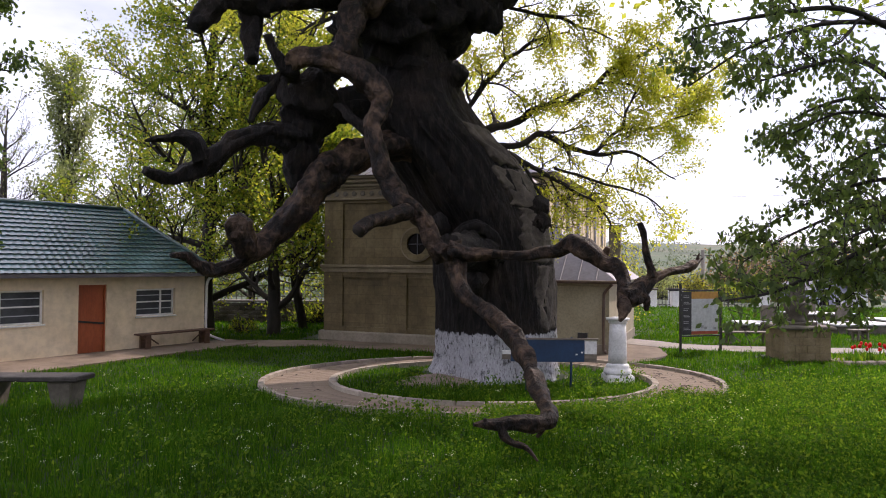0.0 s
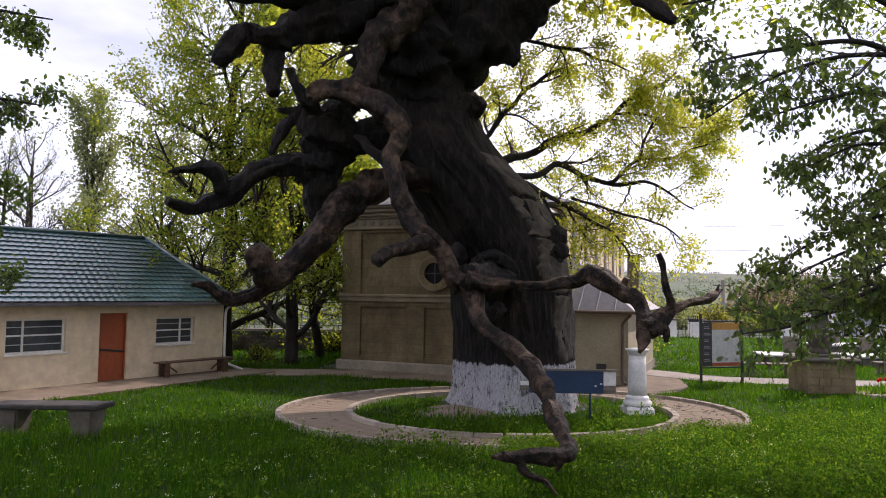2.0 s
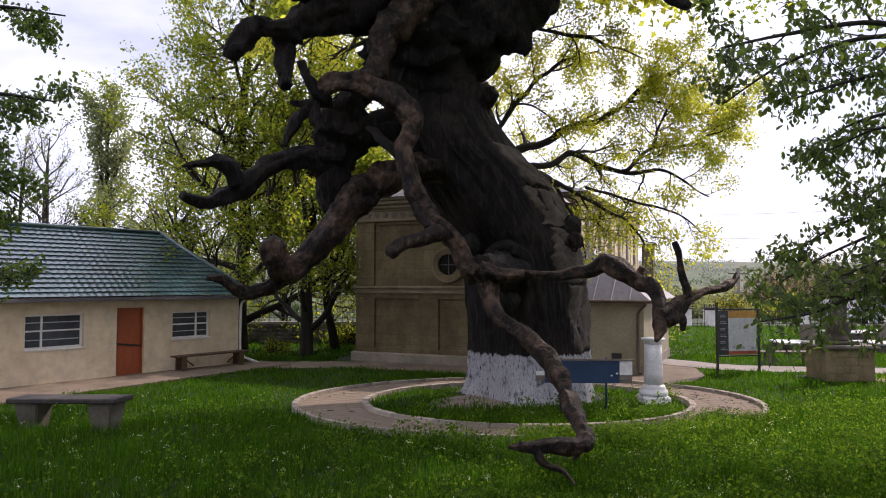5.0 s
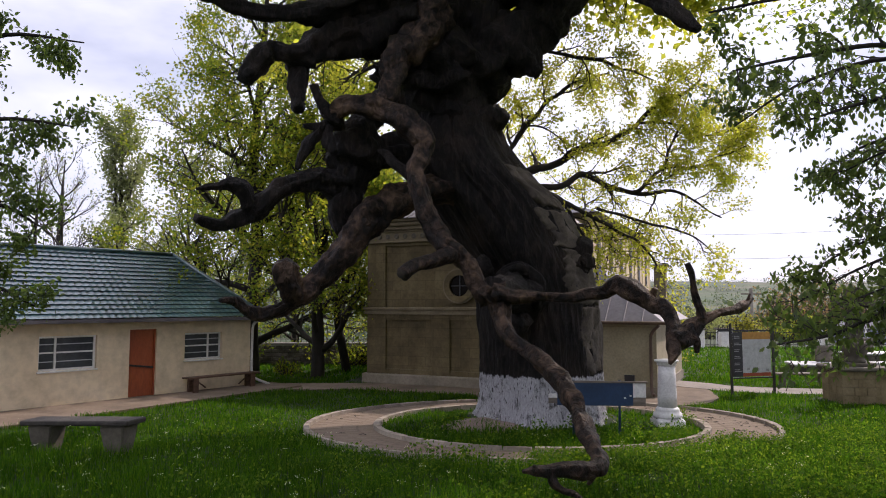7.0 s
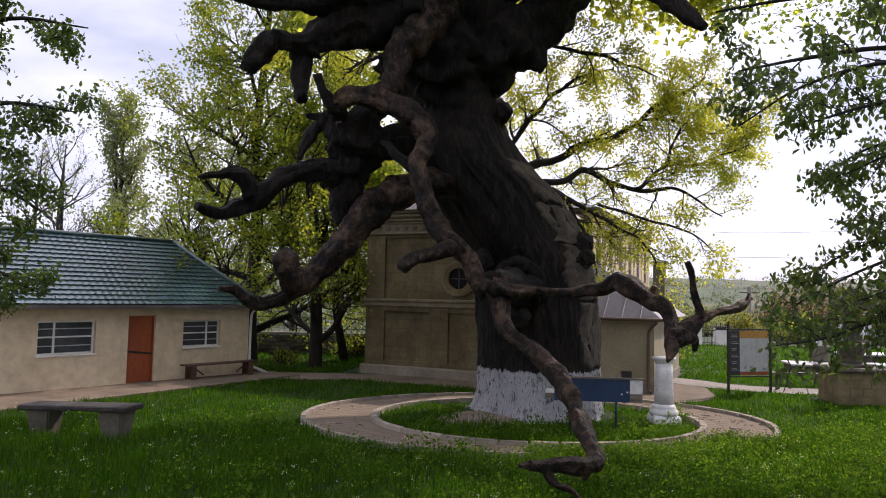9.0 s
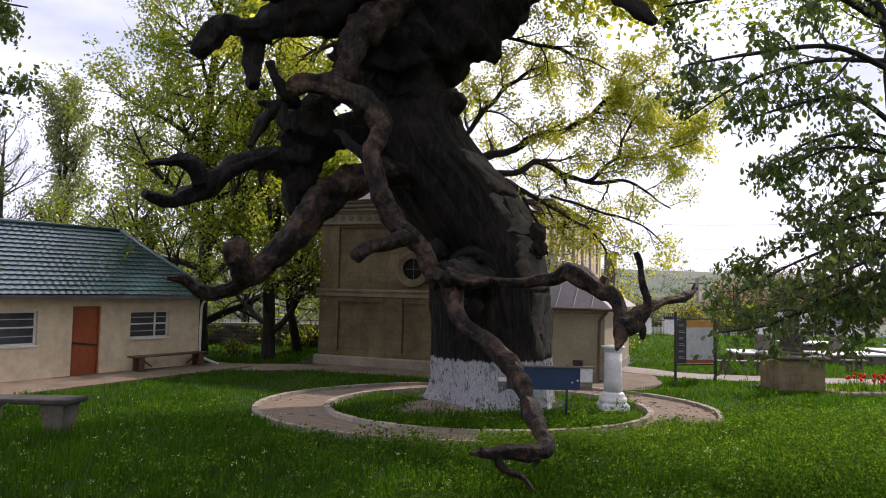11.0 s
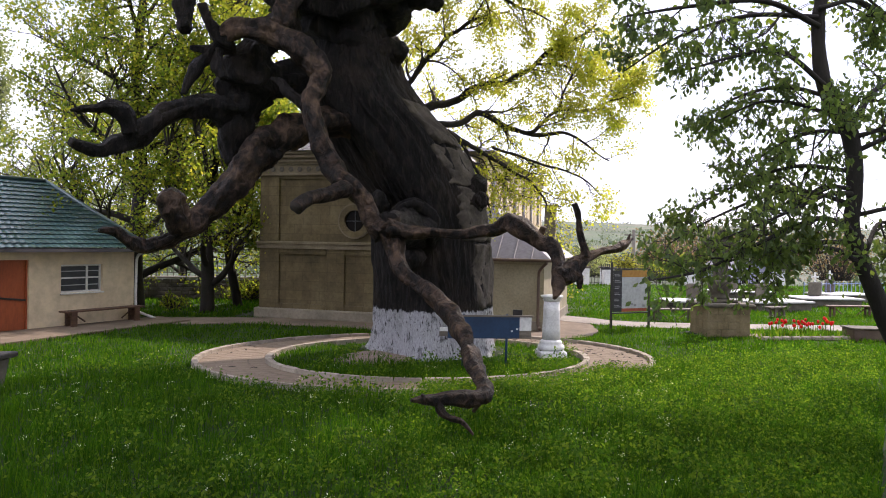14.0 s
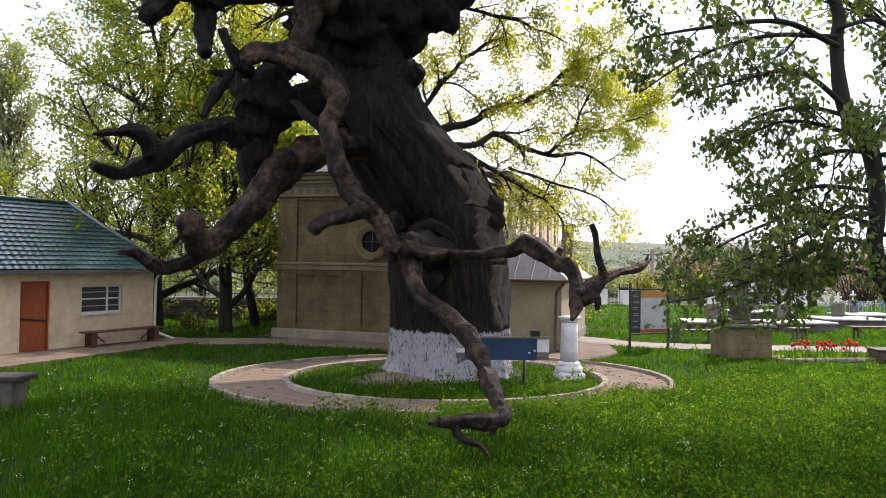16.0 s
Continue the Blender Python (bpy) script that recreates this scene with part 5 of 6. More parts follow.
def metal_fence(name, p, q, n, h, mat, label, z0=0.0):
    p, q = Vector((*p, 0)), Vector((*q, 0))
    ang = math.degrees(math.atan2(q.y - p.y, q.x - p.x))
    L = (q - p).length
    t = thing(name, pose(p.x, p.y, z0, 0, 0, ang), label, "fence")
    for z in (0.15, h - 0.12):
        part("rail", cube(0, -0.015, z, L, 0.015, z + 0.035), mat, t)
    me = None
    for i in range(n + 1):
        if me is None:
            o = part("bar", cube(-0.012, -0.012, 0, 0.012, 0.012, h), mat, t)
            me = o.data
        else:
            o = new("bar", me)
            o.parent = t
        o.location.x = L * i / n
    return t


metal_fence("fence", (16.6, 42.0), (30, 42.0), 60, 1.0, M_BLACK, "dark iron graveyard fence between pillars")
metal_fence("fence", (23, 30.0), (36, 33.0), 44, 0.95, surface("blue_paint", (0.16, 0.22, 0.42), (0.20, 0.27, 0.50), (0.26, 0.33, 0.55), 2, 10, 0.5, 0.05), "pale blue painted iron grave fence")


def gate_pillar(x, y):
    t = thing("gate_pillar", Matrix.Translation((x, y, 0)), "whitewashed brick gate pillar with a cap", "pillar", "pillars of the churchyard fence")
    part("shaft", cube(-0.36, -0.36, 0, 0.36, 0.36, 1.08, bevel=0.02), M_WHITE, t)
    part("cap", cube(-0.46, -0.46, 1.08, 0.46, 0.46, 1.18, bevel=0.03), M_STONE, t)
    return t


for x in (16.2, 17.9, 23.5, 30.0):
    gate_pillar(x, 42.0)


def shed_house():
    t = thing("small_house", pose(32.2, 48, -0.1, 0, 0, 6), "small pale lilac house with a grey gable roof", "house")
    lilac = surface("lilac_wall", (0.28, 0.28, 0.36), (0.34, 0.34, 0.43), (0.40, 0.40, 0.48), 0.8, 8, 0.9, 0.1)
    bm = bmesh.new()
    q = [bm.verts.new(v) for v in ((-1.5, 0, -1.5), (1.5, 0, -1.5), (1.5, 0, 1.0), (0, 0, 1.75), (-1.5, 0, 1.0))]
    f = bm.faces.new(q)
    r = bmesh.ops.extrude_face_region(bm, geom=[f])
    bmesh.ops.translate(bm, vec=(0, 4, 0), verts=[v for v in r["geom"] if isinstance(v, bmesh.types.BMVert)])
    part("wall", bm, lilac, t)
    for s in (-1, 1):
        part("roof", cube(0, -0.25, 0, 1.85, 4.25, 0.07, m=Matrix.Translation((0, 0, 1.77)) @ Matrix.Diagonal((s, 1, 1, 1)) @ Matrix.Rotation(radians(26.5), 4, "Y")), M_SHEET, t)
    for x in (-0.75, 0.5):
        w = part("window", cube(x - 0.3, -0.03, -0.2, x + 0.3, 0.0, 0.55), M_FRAME, t)
        part("pane", cube(x - 0.24, -0.04, -0.14, x + 0.24, -0.032, 0.49), M_GLASS, w)
    return t


shed_house()


def stone_wall():
    t = thing("wall_churchyard", pose(-12.5, 30.6, 0, 0, 0, -3), "low rough fieldstone wall behind the trees", "wall", kind="structure")
    part("core", cube(0, 0.06, 0, 10.6, 0.44, 0.80), M_ROUGHWALL, t)
    part("coping", cube(-0.05, -0.06, 0.86, 10.65, 0.56, 0.95, bevel=0.02), M_CONCRETE, t)
    rng = random.Random(8)
    z = 0.0
    for r in range(5):
        h = 0.17
        x = 0.0
        while x < 10.5:
            w = rng.uniform(0.18, 0.42)
            part("stone", cube(x + 0.01, rng.uniform(-0.02, 0.03), z + 0.008, min(x + w, 10.6) - 0.01, 0.10, z + h - 0.008, bevel=0.025), M_ROUGHWALL, t)
            x += w
        z += h
    return t


stone_wall()
metal_fence("fence", (-12.5, 31.0), (-1.9, 30.5), 46, 0.75, M_STONE, "grey metal railing on the fieldstone wall", 0.93)


def power_pole(x, y, h):
    t = thing("power_pole", Matrix.Translation((x, y, -1.5)), "grey concrete power pole with wires", "pole")
    part("pole", cylinder_bm((0, 0, 0), (0, 0, h), 0.15, 10), M_CONCRETE, t)
    part("crossarm", cube(-0.8, -0.05, h - 0.5, 0.8, 0.05, h - 0.4), M_STONE, t)
    return t


power_pole(25.7, 55.0, 5.4)
wires = []
for k, (z0, z1) in enumerate(((7.9, 9.6), (6.1, 7.4))):
    v, f = [], []
    tube(v, f, smooth_path([(4, 46, z0 + 0.4, 0.012), (20, 50, z0 - 0.15, 0.012), (36, 54, (z0 + z1) / 2 - 0.2, 0.012), (60, 60, z1, 0.012)]), 5)
    tagged(raw("wire", v, f, M_BLACK), "thin dark overhead power wire", "wire")
stepping = None
for k in range(9):
    if stepping is None:
        stepping = tagged(part("stepping_stone", cube(-0.42, -0.20, 0, 0.42, 0.20, 0.05, bevel=0.015), M_KERB), "pale flat stepping stone in the lawn", "stone", "stepping stones behind the church")
        stepping.matrix_world = pose(8.3, 25.2, 0, 0, 0, -8)
    else:
        copy_thing(stepping, pose(8.3 + k * 0.28 + 0.05 * math.sin(k * 2.2), 25.2 + k * 0.85, 0, 0, 0, -8 + 5 * math.sin(k * 3.1)))


# ---- foliage helpers ----
def leaf_cloud(name, pts, size, mat, parent, rng, droop=0.0, pointed=False, label="", spread=0.0, kind=""):
    """Many small leaves, each a folded blade of its own, round the points given."""
    pts = np.asarray(pts, float)
    n = len(pts)
    if spread:
        pts = pts + rng.normal(0, spread, (n, 3))
    s = size * rng.uniform(0.6, 1.25, n)[:, None]
    d = rng.normal(0, 1, (n, 3))
    d[:, 2] -= droop
    d /= np.linalg.norm(d, axis=1)[:, None]
    u = np.cross(d, rng.normal(0, 1, (n, 3)))
    u /= np.linalg.norm(u, axis=1)[:, None]
    w = np.cross(d, u)
    if pointed:
        local = ((0, 0, 0), (0.32, 0.20, 0.06), (0.64, 0.27, 0.05), (1.0, 0, -0.08), (0.64, -0.27, 0.05), (0.32, -0.20, 0.06))
        face = ((0, 1, 2), (0, 2, 3), (0, 3, 4), (0, 4, 5))
    else:
        local = ((0, 0, 0), (0.5, 0.36, 0.10), (1.0, 0, 0), (0.5, -0.36, 0.10))
        face = ((0, 1, 2), (0, 2, 3))
    k = len(local)
    v = np.empty((n, k, 3))
    for i, (a, b, c) in enumerate(local):
        v[:, i] = pts + d * s * a + u * s * b + w * s * c
    base = (np.arange(n) * k)[:, None, None]
    f = (base + np.array(face)[None]).reshape(-1, 3)
    me = bpy.data.meshes.new(name)
    me.vertices.add(n * k)
    me.vertices.foreach_set("co", v.reshape(-1))
    me.loops.add(len(f) * 3)
    me.loops.foreach_set("vertex_index", f.reshape(-1).astype(np.int32))
    me.polygons.add(len(f))
    me.polygons.foreach_set("loop_start", np.arange(0, len(f) * 3, 3, dtype=np.int32))
    me.polygons.foreach_set("loop_total", np.full(len(f), 3, dtype=np.int32))
    me.update(calc_edges=True)
    me.materials.append(mat)
    o = new(name, me)
    if parent:
        o.parent = parent
    return tagged(o, label, kind=kind)


class Growth:
    """Collects limbs and leaf places of one tree."""

    def __init__(self, seed):
        self.r = np.random.default_rng(seed)
        self.v, self.f, self.tv, self.tf, self.leaf = [], [], [], [], []

    def limb(self, p, d, length, radius, level, top, wander=0.25, up=0.1, kids=5, sides=6, angle=0.8, bare=0.25, lpt=3, shrink=0.55):
        r = self.r
        p, d = np.array(p, float), np.array(d, float)
        d /= np.linalg.norm(d)
        n = 6 if level < top else 4
        rows = [(*p, radius)]
        step = length / n
        for i in range(n):
            d = d + r.normal(0, wander, 3) * 0.6 + np.array((0, 0, up)) * 0.35
            d /= np.linalg.norm(d)
            p = p + d * step
            rows.append((*p, max(radius * (1 - 0.8 * (i + 1) / n), 0.004)))
        if level < top - 1:
            tube(self.v, self.f, smooth_path(rows, 3), max(sides - level, 4))
        else:
            tube(self.tv, self.tf, rows, 4 if level < top else 3, cap=False)
        self.children(rows, d, length, radius, level, top, wander, up, kids, sides, angle, bare, lpt, shrink)
        return rows

    def children(self, rows, d, length, radius, level, top, wander, up, kids, sides, angle, bare, lpt, shrink):
        r = self.r
        if level >= top:
            a = np.array(rows)[:, :3]
            for _ in range(lpt):
                t = r.uniform(0.2, 1) * (len(a) - 1)
                i = min(int(t), len(a) - 2)
                self.leaf.append(a[i] + (a[i + 1] - a[i]) * (t - i))
            return
        a = np.array(rows)
        m = len(a) - 1
        for k in range(kids):
            t = (bare + (1 - bare) * (k + r.uniform(0.1, 0.9)) / kids) * m
            i = min(int(t), m - 1)
            q = a[i] + (a[i + 1] - a[i]) * (t - i)
            ax = a[i + 1][:3] - a[i][:3]
            ax /= np.linalg.norm(ax) + 1e-9
            side = np.cross(ax, r.normal(0, 1, 3))
            side /= np.linalg.norm(side) + 1e-9
            nd = ax * math.cos(angle) + side * math.sin(angle) * r.uniform(0.7, 1.2)
            self.limb(q[:3], nd, length * shrink * r.uniform(0.75, 1.2) * (1.15 - 0.45 * t / m), max(q[3] * 0.6, 0.006), level + 1, top, wander, up, kids, sides, angle, 0.15, lpt, shrink)

    def finish(self, t, off, bark, leafmat, size, per, spread, droop=0.0, pointed=False, label=""):
        off = np.array(off, float)
        raw("trunk", np.array(self.v) - off, self.f, bark, t, smooth=True)
        if self.tv:
            tagged(raw("twig_growth", np.array(self.tv) - off, self.tf, M_TWIG, t), kind="stuff")
        if self.leaf and per:
            pts = np.repeat(np.array(self.leaf), per, axis=0) - off
            leaf_cloud("crown", pts, size, leafmat, t, self.r, droop, pointed, label, spread)


def tree(name, base, trunk, label, seed, leafmat, size, per, spread, limbs, limb_len, top=3, kids=5, bark=None, up=0.12, angle=0.85, start=0.3, droop=0.0, pointed=False, lpt=3, category="tree", wander=0.25, shrink=0.55):
    """A tree on a trunk given as rows of (x, y, z, radius), with limbs spread along it."""
    g = Growth(seed)
    t = thing(name, Matrix.Translation(base), label, category)
    path = smooth_path(trunk, 5)
    tube(g.v, g.f, path, 12, 0.08, 1.5)
    m = len(path) - 1
    for k in range(limbs):
        s = (start + (1 - start) * (k + 0.5) / limbs) * m
        q = path[min(int(s), m)]
        a = k * 2.4 + g.r.uniform(-0.4, 0.4)
        rise = 0.35 + 0.9 * (s / m - start)
        g.limb(q[:3], (math.cos(a), math.sin(a), rise), limb_len * (1.2 - 0.6 * k / limbs) * g.r.uniform(0.85, 1.15), q[3] * 0.5 + 0.015, 1, top, wander, up, kids, 7, angle, 0.25, lpt, shrink)
    g.finish(t, base, bark or M_BARK, leafmat, size, per, spread, droop, pointed)
    return t


# ---- living crown of the oak, with unseen upper boughs added for shade ----
def oak_crown():
    g = Growth(11)
    off = OAK_BASE
    base = np.array(off)
    for pts in ([(1.85, 16.80, 5.74, 0.196), (2.34, 17.00, 6.01, 0.175), (2.94, 17.20, 6.19, 0.153), (3.65, 17.40, 6.67, 0.131), (4.57, 17.60, 6.96, 0.121), (5.31, 17.80, 7.41, 0.110), (6.08, 18.00, 8.07, 0.099), (6.87, 18.20, 8.48, 0.075), (7.46, 18.40, 8.91, 0.038)],
                [(2.30, 16.80, 5.55, 0.150), (3.17, 16.97, 5.68, 0.128), (3.77, 17.14, 5.99, 0.118), (4.47, 17.31, 5.69, 0.107), (5.28, 17.49, 5.53, 0.096), (6.21, 17.66, 5.61, 0.073), (6.85, 17.83, 5.49, 0.049), (7.70, 18.00, 4.97, 0.031)],
                [(5.16, 17.40, 5.53, 0.083), (5.60, 17.56, 5.93, 0.072), (6.15, 17.72, 6.30, 0.067), (6.89, 17.88, 6.34, 0.055), (7.86, 18.04, 6.72, 0.037), (8.64, 18.20, 7.01, 0.025)],
                [(6.06, 17.60, 6.23, 0.054), (6.26, 17.73, 6.90, 0.049), (6.72, 17.87, 7.73, 0.043), (6.87, 18.00, 8.27, 0.025)],
                [(1.67, 16.80, 6.39, 0.127), (1.98, 17.04, 6.82, 0.105), (2.39, 17.28, 7.36, 0.095), (3.01, 17.52, 8.11, 0.085), (3.85, 17.76, 8.59, 0.061), (4.70, 18.00, 8.92, 0.031)],
                [(1.85, 16.60, 9.52, 0.092), (2.52, 16.80, 9.22, 0.070), (3.50, 17.00, 9.06, 0.071), (4.21, 17.20, 9.09, 0.072), (5.03, 17.40, 8.87, 0.048), (5.77, 17.60, 8.69, 0.024)],
                [(2.82, 16.60, 5.38, 0.102), (3.74, 16.68, 4.89, 0.086), (4.40, 16.76, 4.54, 0.069), (4.97, 16.84, 4.31, 0.057), (5.36, 16.92, 3.90, 0.040), (5.65, 17.00, 3.45, 0.023)],
                [(2.62, 16.50, 5.51, 0.090), (3.18, 16.57, 5.06, 0.074), (3.55, 16.65, 4.52, 0.057), (3.83, 16.73, 3.89, 0.046), (4.02, 16.80, 3.25, 0.023)],
                [(4.08, 16.90, 5.06, 0.058), (4.85, 17.02, 4.85, 0.052), (5.73, 17.15, 4.67, 0.047), (6.62, 17.27, 4.40, 0.035), (7.23, 17.40, 3.94, 0.018)],
                [(5.51, 17.80, 7.51, 0.061), (6.37, 18.00, 7.56, 0.056), (7.24, 18.20, 7.31, 0.050), (8.14, 18.40, 7.47, 0.038), (9.06, 18.60, 7.83, 0.019)],
                # high boughs out of view, added to cast shade on the lawn
                [(2.0, 16.4, 12.2, 0.3), (3.4, 16.6, 12.0, 0.2), (5.0, 17.0, 11.4, 0.12), (6.8, 17.4, 10.8, 0.06)],
                [(-1.2, 16.0, 11.4, 0.3), (-2.6, 15.0, 12.2, 0.2), (-4.2, 14.2, 12.4, 0.12), (-5.8, 13.6, 12.2, 0.06)],
                [(-1.8, 15.8, 12.6, 0.3), (-2.4, 16.8, 13.6, 0.2), (-3.4, 17.8, 14.2, 0.12), (-4.6, 18.6, 14.4, 0.06)],
                [(0.4, 16.0, 11.0, 0.3), (0.2, 14.6, 12.0, 0.2), (-0.2, 13.0, 12.6, 0.12), (-0.4, 11.6, 12.6, 0.06)],
                [(2.6, 16.8, 13.8, 0.3), (3.2, 15.4, 14.2, 0.2), (3.6, 13.8, 14.2, 0.12), (3.8, 12.4, 13.8, 0.06)],
                [(1.6, 16.4, 11.9, 0.3), (4.0, 15.8, 12.6, 0.2), (6.5, 15.2, 12.6, 0.12), (8.8, 14.8, 12.2, 0.06)],
                [(2.8, 16.8, 14.1, 0.3), (5.0, 17.6, 14.2, 0.2), (7.4, 18.2, 13.6, 0.12), (9.5, 18.6, 12.8, 0.06)],
                [(2.2, 16.6, 13.0, 0.3), (4.4, 14.6, 13.2, 0.2), (6.2, 12.8, 13.0, 0.12), (7.6, 11.4, 12.4, 0.06)],
                [(1.6, 16.6, 12.5, 0.3), (2.4, 18.4, 13.2, 0.2), (2.6, 20.4, 13.2, 0.12), (2.2, 22.0, 12.6, 0.06)],
                [(0.6, 16.0, 11.2, 0.3), (3.0, 16.0, 13.0, 0.2), (5.2, 16.4, 13.6, 0.12), (7.4, 16.6, 13.2, 0.06)],
                [(-0.2, 17.0, 9.0, 0.3), (-1.5, 18.2, 9.6, 0.2), (-3.0, 19.0, 9.9, 0.12), (-4.6, 19.6, 9.8, 0.06)]):
        high = pts[0][2] > 10.5 or pts[0][1] == 17.0
        p = smooth_path([(a, b, c, d * (0.62 if high else 0.66)) for a, b, c, d in pts], 6)
        p[:, :3] += [(0.08 * noise.noise(Vector(q[:3]) * 1.7), 0.08 * noise.noise(Vector(q[:3]) * 1.7 + Vector((9, 0, 0))), 0.08 * noise.noise(Vector(q[:3]) * 1.7 + Vector((0, 9, 0)))) for q in p]
        tube(g.v, g.f, p, 9, 0.3, 5)
        g.children([tuple(q) for q in p], None, 3.3 if high else 2.6, 0.06, 1, 3, 0.42, 0.02, 9, 7, 0.9, 0.12, 5, 0.55)
    v = np.array(g.v) - base
    raw("living_limb", v, g.f, M_BARK, OAK, "slender living limbs with young leaves", smooth=True)
    tagged(raw("twig_growth", np.array(g.tv) - base, g.tf, M_TWIG, OAK), kind="stuff")
    leaf_cloud("crown", np.repeat(np.array([q for q in g.leaf if q[2] <= 10.8 and (q[2] > 5.6 or g.r.uniform() < 0.42)]), 11, axis=0) - base, 0.080, M_OAKLEAF, OAK, g.r, 0.5, False, "sparse yellow-green young oak leaves", 0.105)
    # dense unseen leaves on the high boughs, added to darken the left lawn
    high = np.array([q for q in g.leaf if q[2] > 10.8])
    leaf_cloud("shade_crown", np.repeat(high, 16, axis=0) - base, 0.22, M_OAKLEAF, OAK, g.r, 0.3, False, "", 0.40)


oak_crown()

# ---- trees behind ----
tree("maple_tree", (-6.9, 26.2, 0), [(-6.9, 26.2, -0.1, 0.33), (-6.95, 26.2, 2.0, 0.27), (-6.8, 26.3, 5, 0.23), (-7.0, 26.3, 8.5, 0.18), (-6.7, 26.2, 12, 0.13), (-6.5, 26.2, 17, 0.04)],
     "tall leafy green tree with a dark trunk behind the outbuilding", 21, M_TREELEAF, 0.125, 8, 0.14, 24, 4.3, 3, 9, start=0.14, up=0.08)
tree("maple_tree", (-4.2, 24.9, 0), [(-4.2, 24.9, -0.1, 0.26), (-4.2, 24.9, 1.2, 0.22), (-4.25, 25, 3.4, 0.19), (-4.0, 25.1, 6.5, 0.15), (-4.2, 25.2, 10.5, 0.09), (-4.1, 25.2, 14, 0.03)],
     "green leafy tree with a slim dark trunk by the church corner", 22, M_TREELEAF, 0.125, 8, 0.13, 18, 3.6, 3, 8, start=0.16, up=0.05)
maple = tree("maple_tree", (-3.4, 27.2, 0), [(-3.4, 27.2, -0.1, 0.18), (-3.8, 27.2, 2.6, 0.15), (-3.0, 27.3, 4.6, 0.13), (-2.9, 27.3, 8, 0.08), (-3.2, 27.4, 11, 0.03)],
     "leaning forked young tree, beside the church wall and in the added shade belt", 23, M_TREELEAF, 0.15, 9, 0.14, 13, 3.0, 3, 7, start=0.25)
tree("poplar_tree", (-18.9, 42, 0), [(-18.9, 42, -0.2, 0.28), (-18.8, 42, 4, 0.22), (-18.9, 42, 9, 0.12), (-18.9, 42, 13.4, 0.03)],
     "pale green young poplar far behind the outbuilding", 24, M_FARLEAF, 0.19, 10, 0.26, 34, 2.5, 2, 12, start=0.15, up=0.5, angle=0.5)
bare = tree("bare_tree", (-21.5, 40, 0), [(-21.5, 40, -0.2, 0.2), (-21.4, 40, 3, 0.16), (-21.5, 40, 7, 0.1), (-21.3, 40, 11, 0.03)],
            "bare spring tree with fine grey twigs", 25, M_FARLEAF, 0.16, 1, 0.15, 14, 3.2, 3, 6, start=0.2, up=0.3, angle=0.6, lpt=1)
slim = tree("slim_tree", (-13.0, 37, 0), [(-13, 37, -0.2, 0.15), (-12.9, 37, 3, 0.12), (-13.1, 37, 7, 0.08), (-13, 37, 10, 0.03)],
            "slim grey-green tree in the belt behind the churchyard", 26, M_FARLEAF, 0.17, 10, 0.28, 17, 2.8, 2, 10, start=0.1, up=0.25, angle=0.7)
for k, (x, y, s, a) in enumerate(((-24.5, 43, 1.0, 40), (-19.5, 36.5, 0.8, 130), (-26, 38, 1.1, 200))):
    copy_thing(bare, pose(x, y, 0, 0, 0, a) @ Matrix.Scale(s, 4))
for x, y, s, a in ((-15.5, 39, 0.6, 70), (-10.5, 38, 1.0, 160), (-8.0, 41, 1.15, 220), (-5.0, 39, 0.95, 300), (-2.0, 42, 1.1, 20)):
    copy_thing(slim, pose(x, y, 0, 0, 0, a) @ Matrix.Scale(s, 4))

# unseen trees added round the near side of the yard to block sky light
for x, y, s, a in ((-11, -8, 1.0, 60), (-3.5, -10, 1.1, 150), (4.5, -9, 1.0, 240), (12, -6, 1.05, 330), (-15, 1, 1.0, 20), (18, 3, 0.95, 100)):
    copy_thing(maple, pose(x, y, 0, 0, 0, a) @ Matrix.Scale(s * 1.4, 4))

# ---- trees close to the camera ----
def near_tree(name, base, trunk, limbs, label, seed, mat, size, per, spread, length, kids, lpt, droop=0.7, pointed=True, floor=0.0):
    """A tree close by whose limbs follow given rows of (x, y, z, radius)."""
    g = Growth(seed)
    t = thing(name, Matrix.Translation(base), label, "tree")
    tube(g.v, g.f, smooth_path(trunk, 6), 14, 0.10, 4)
    for pts in limbs:
        p = smooth_path(pts, 5)
        tube(g.v, g.f, p, 8, 0.1, 5)
        g.children([tuple(q) for q in p], None, length, 0.05, 1, 3, 0.35, -0.04, kids, 6, 0.85, 0.18, lpt, 0.5)
    g.leaf = [q for q in g.leaf if q[2] > floor + 0.3 * (q[0] < 4.2)]
    g.finish(t, base, M_BARK, mat, size, per, spread, droop, pointed)
    return t


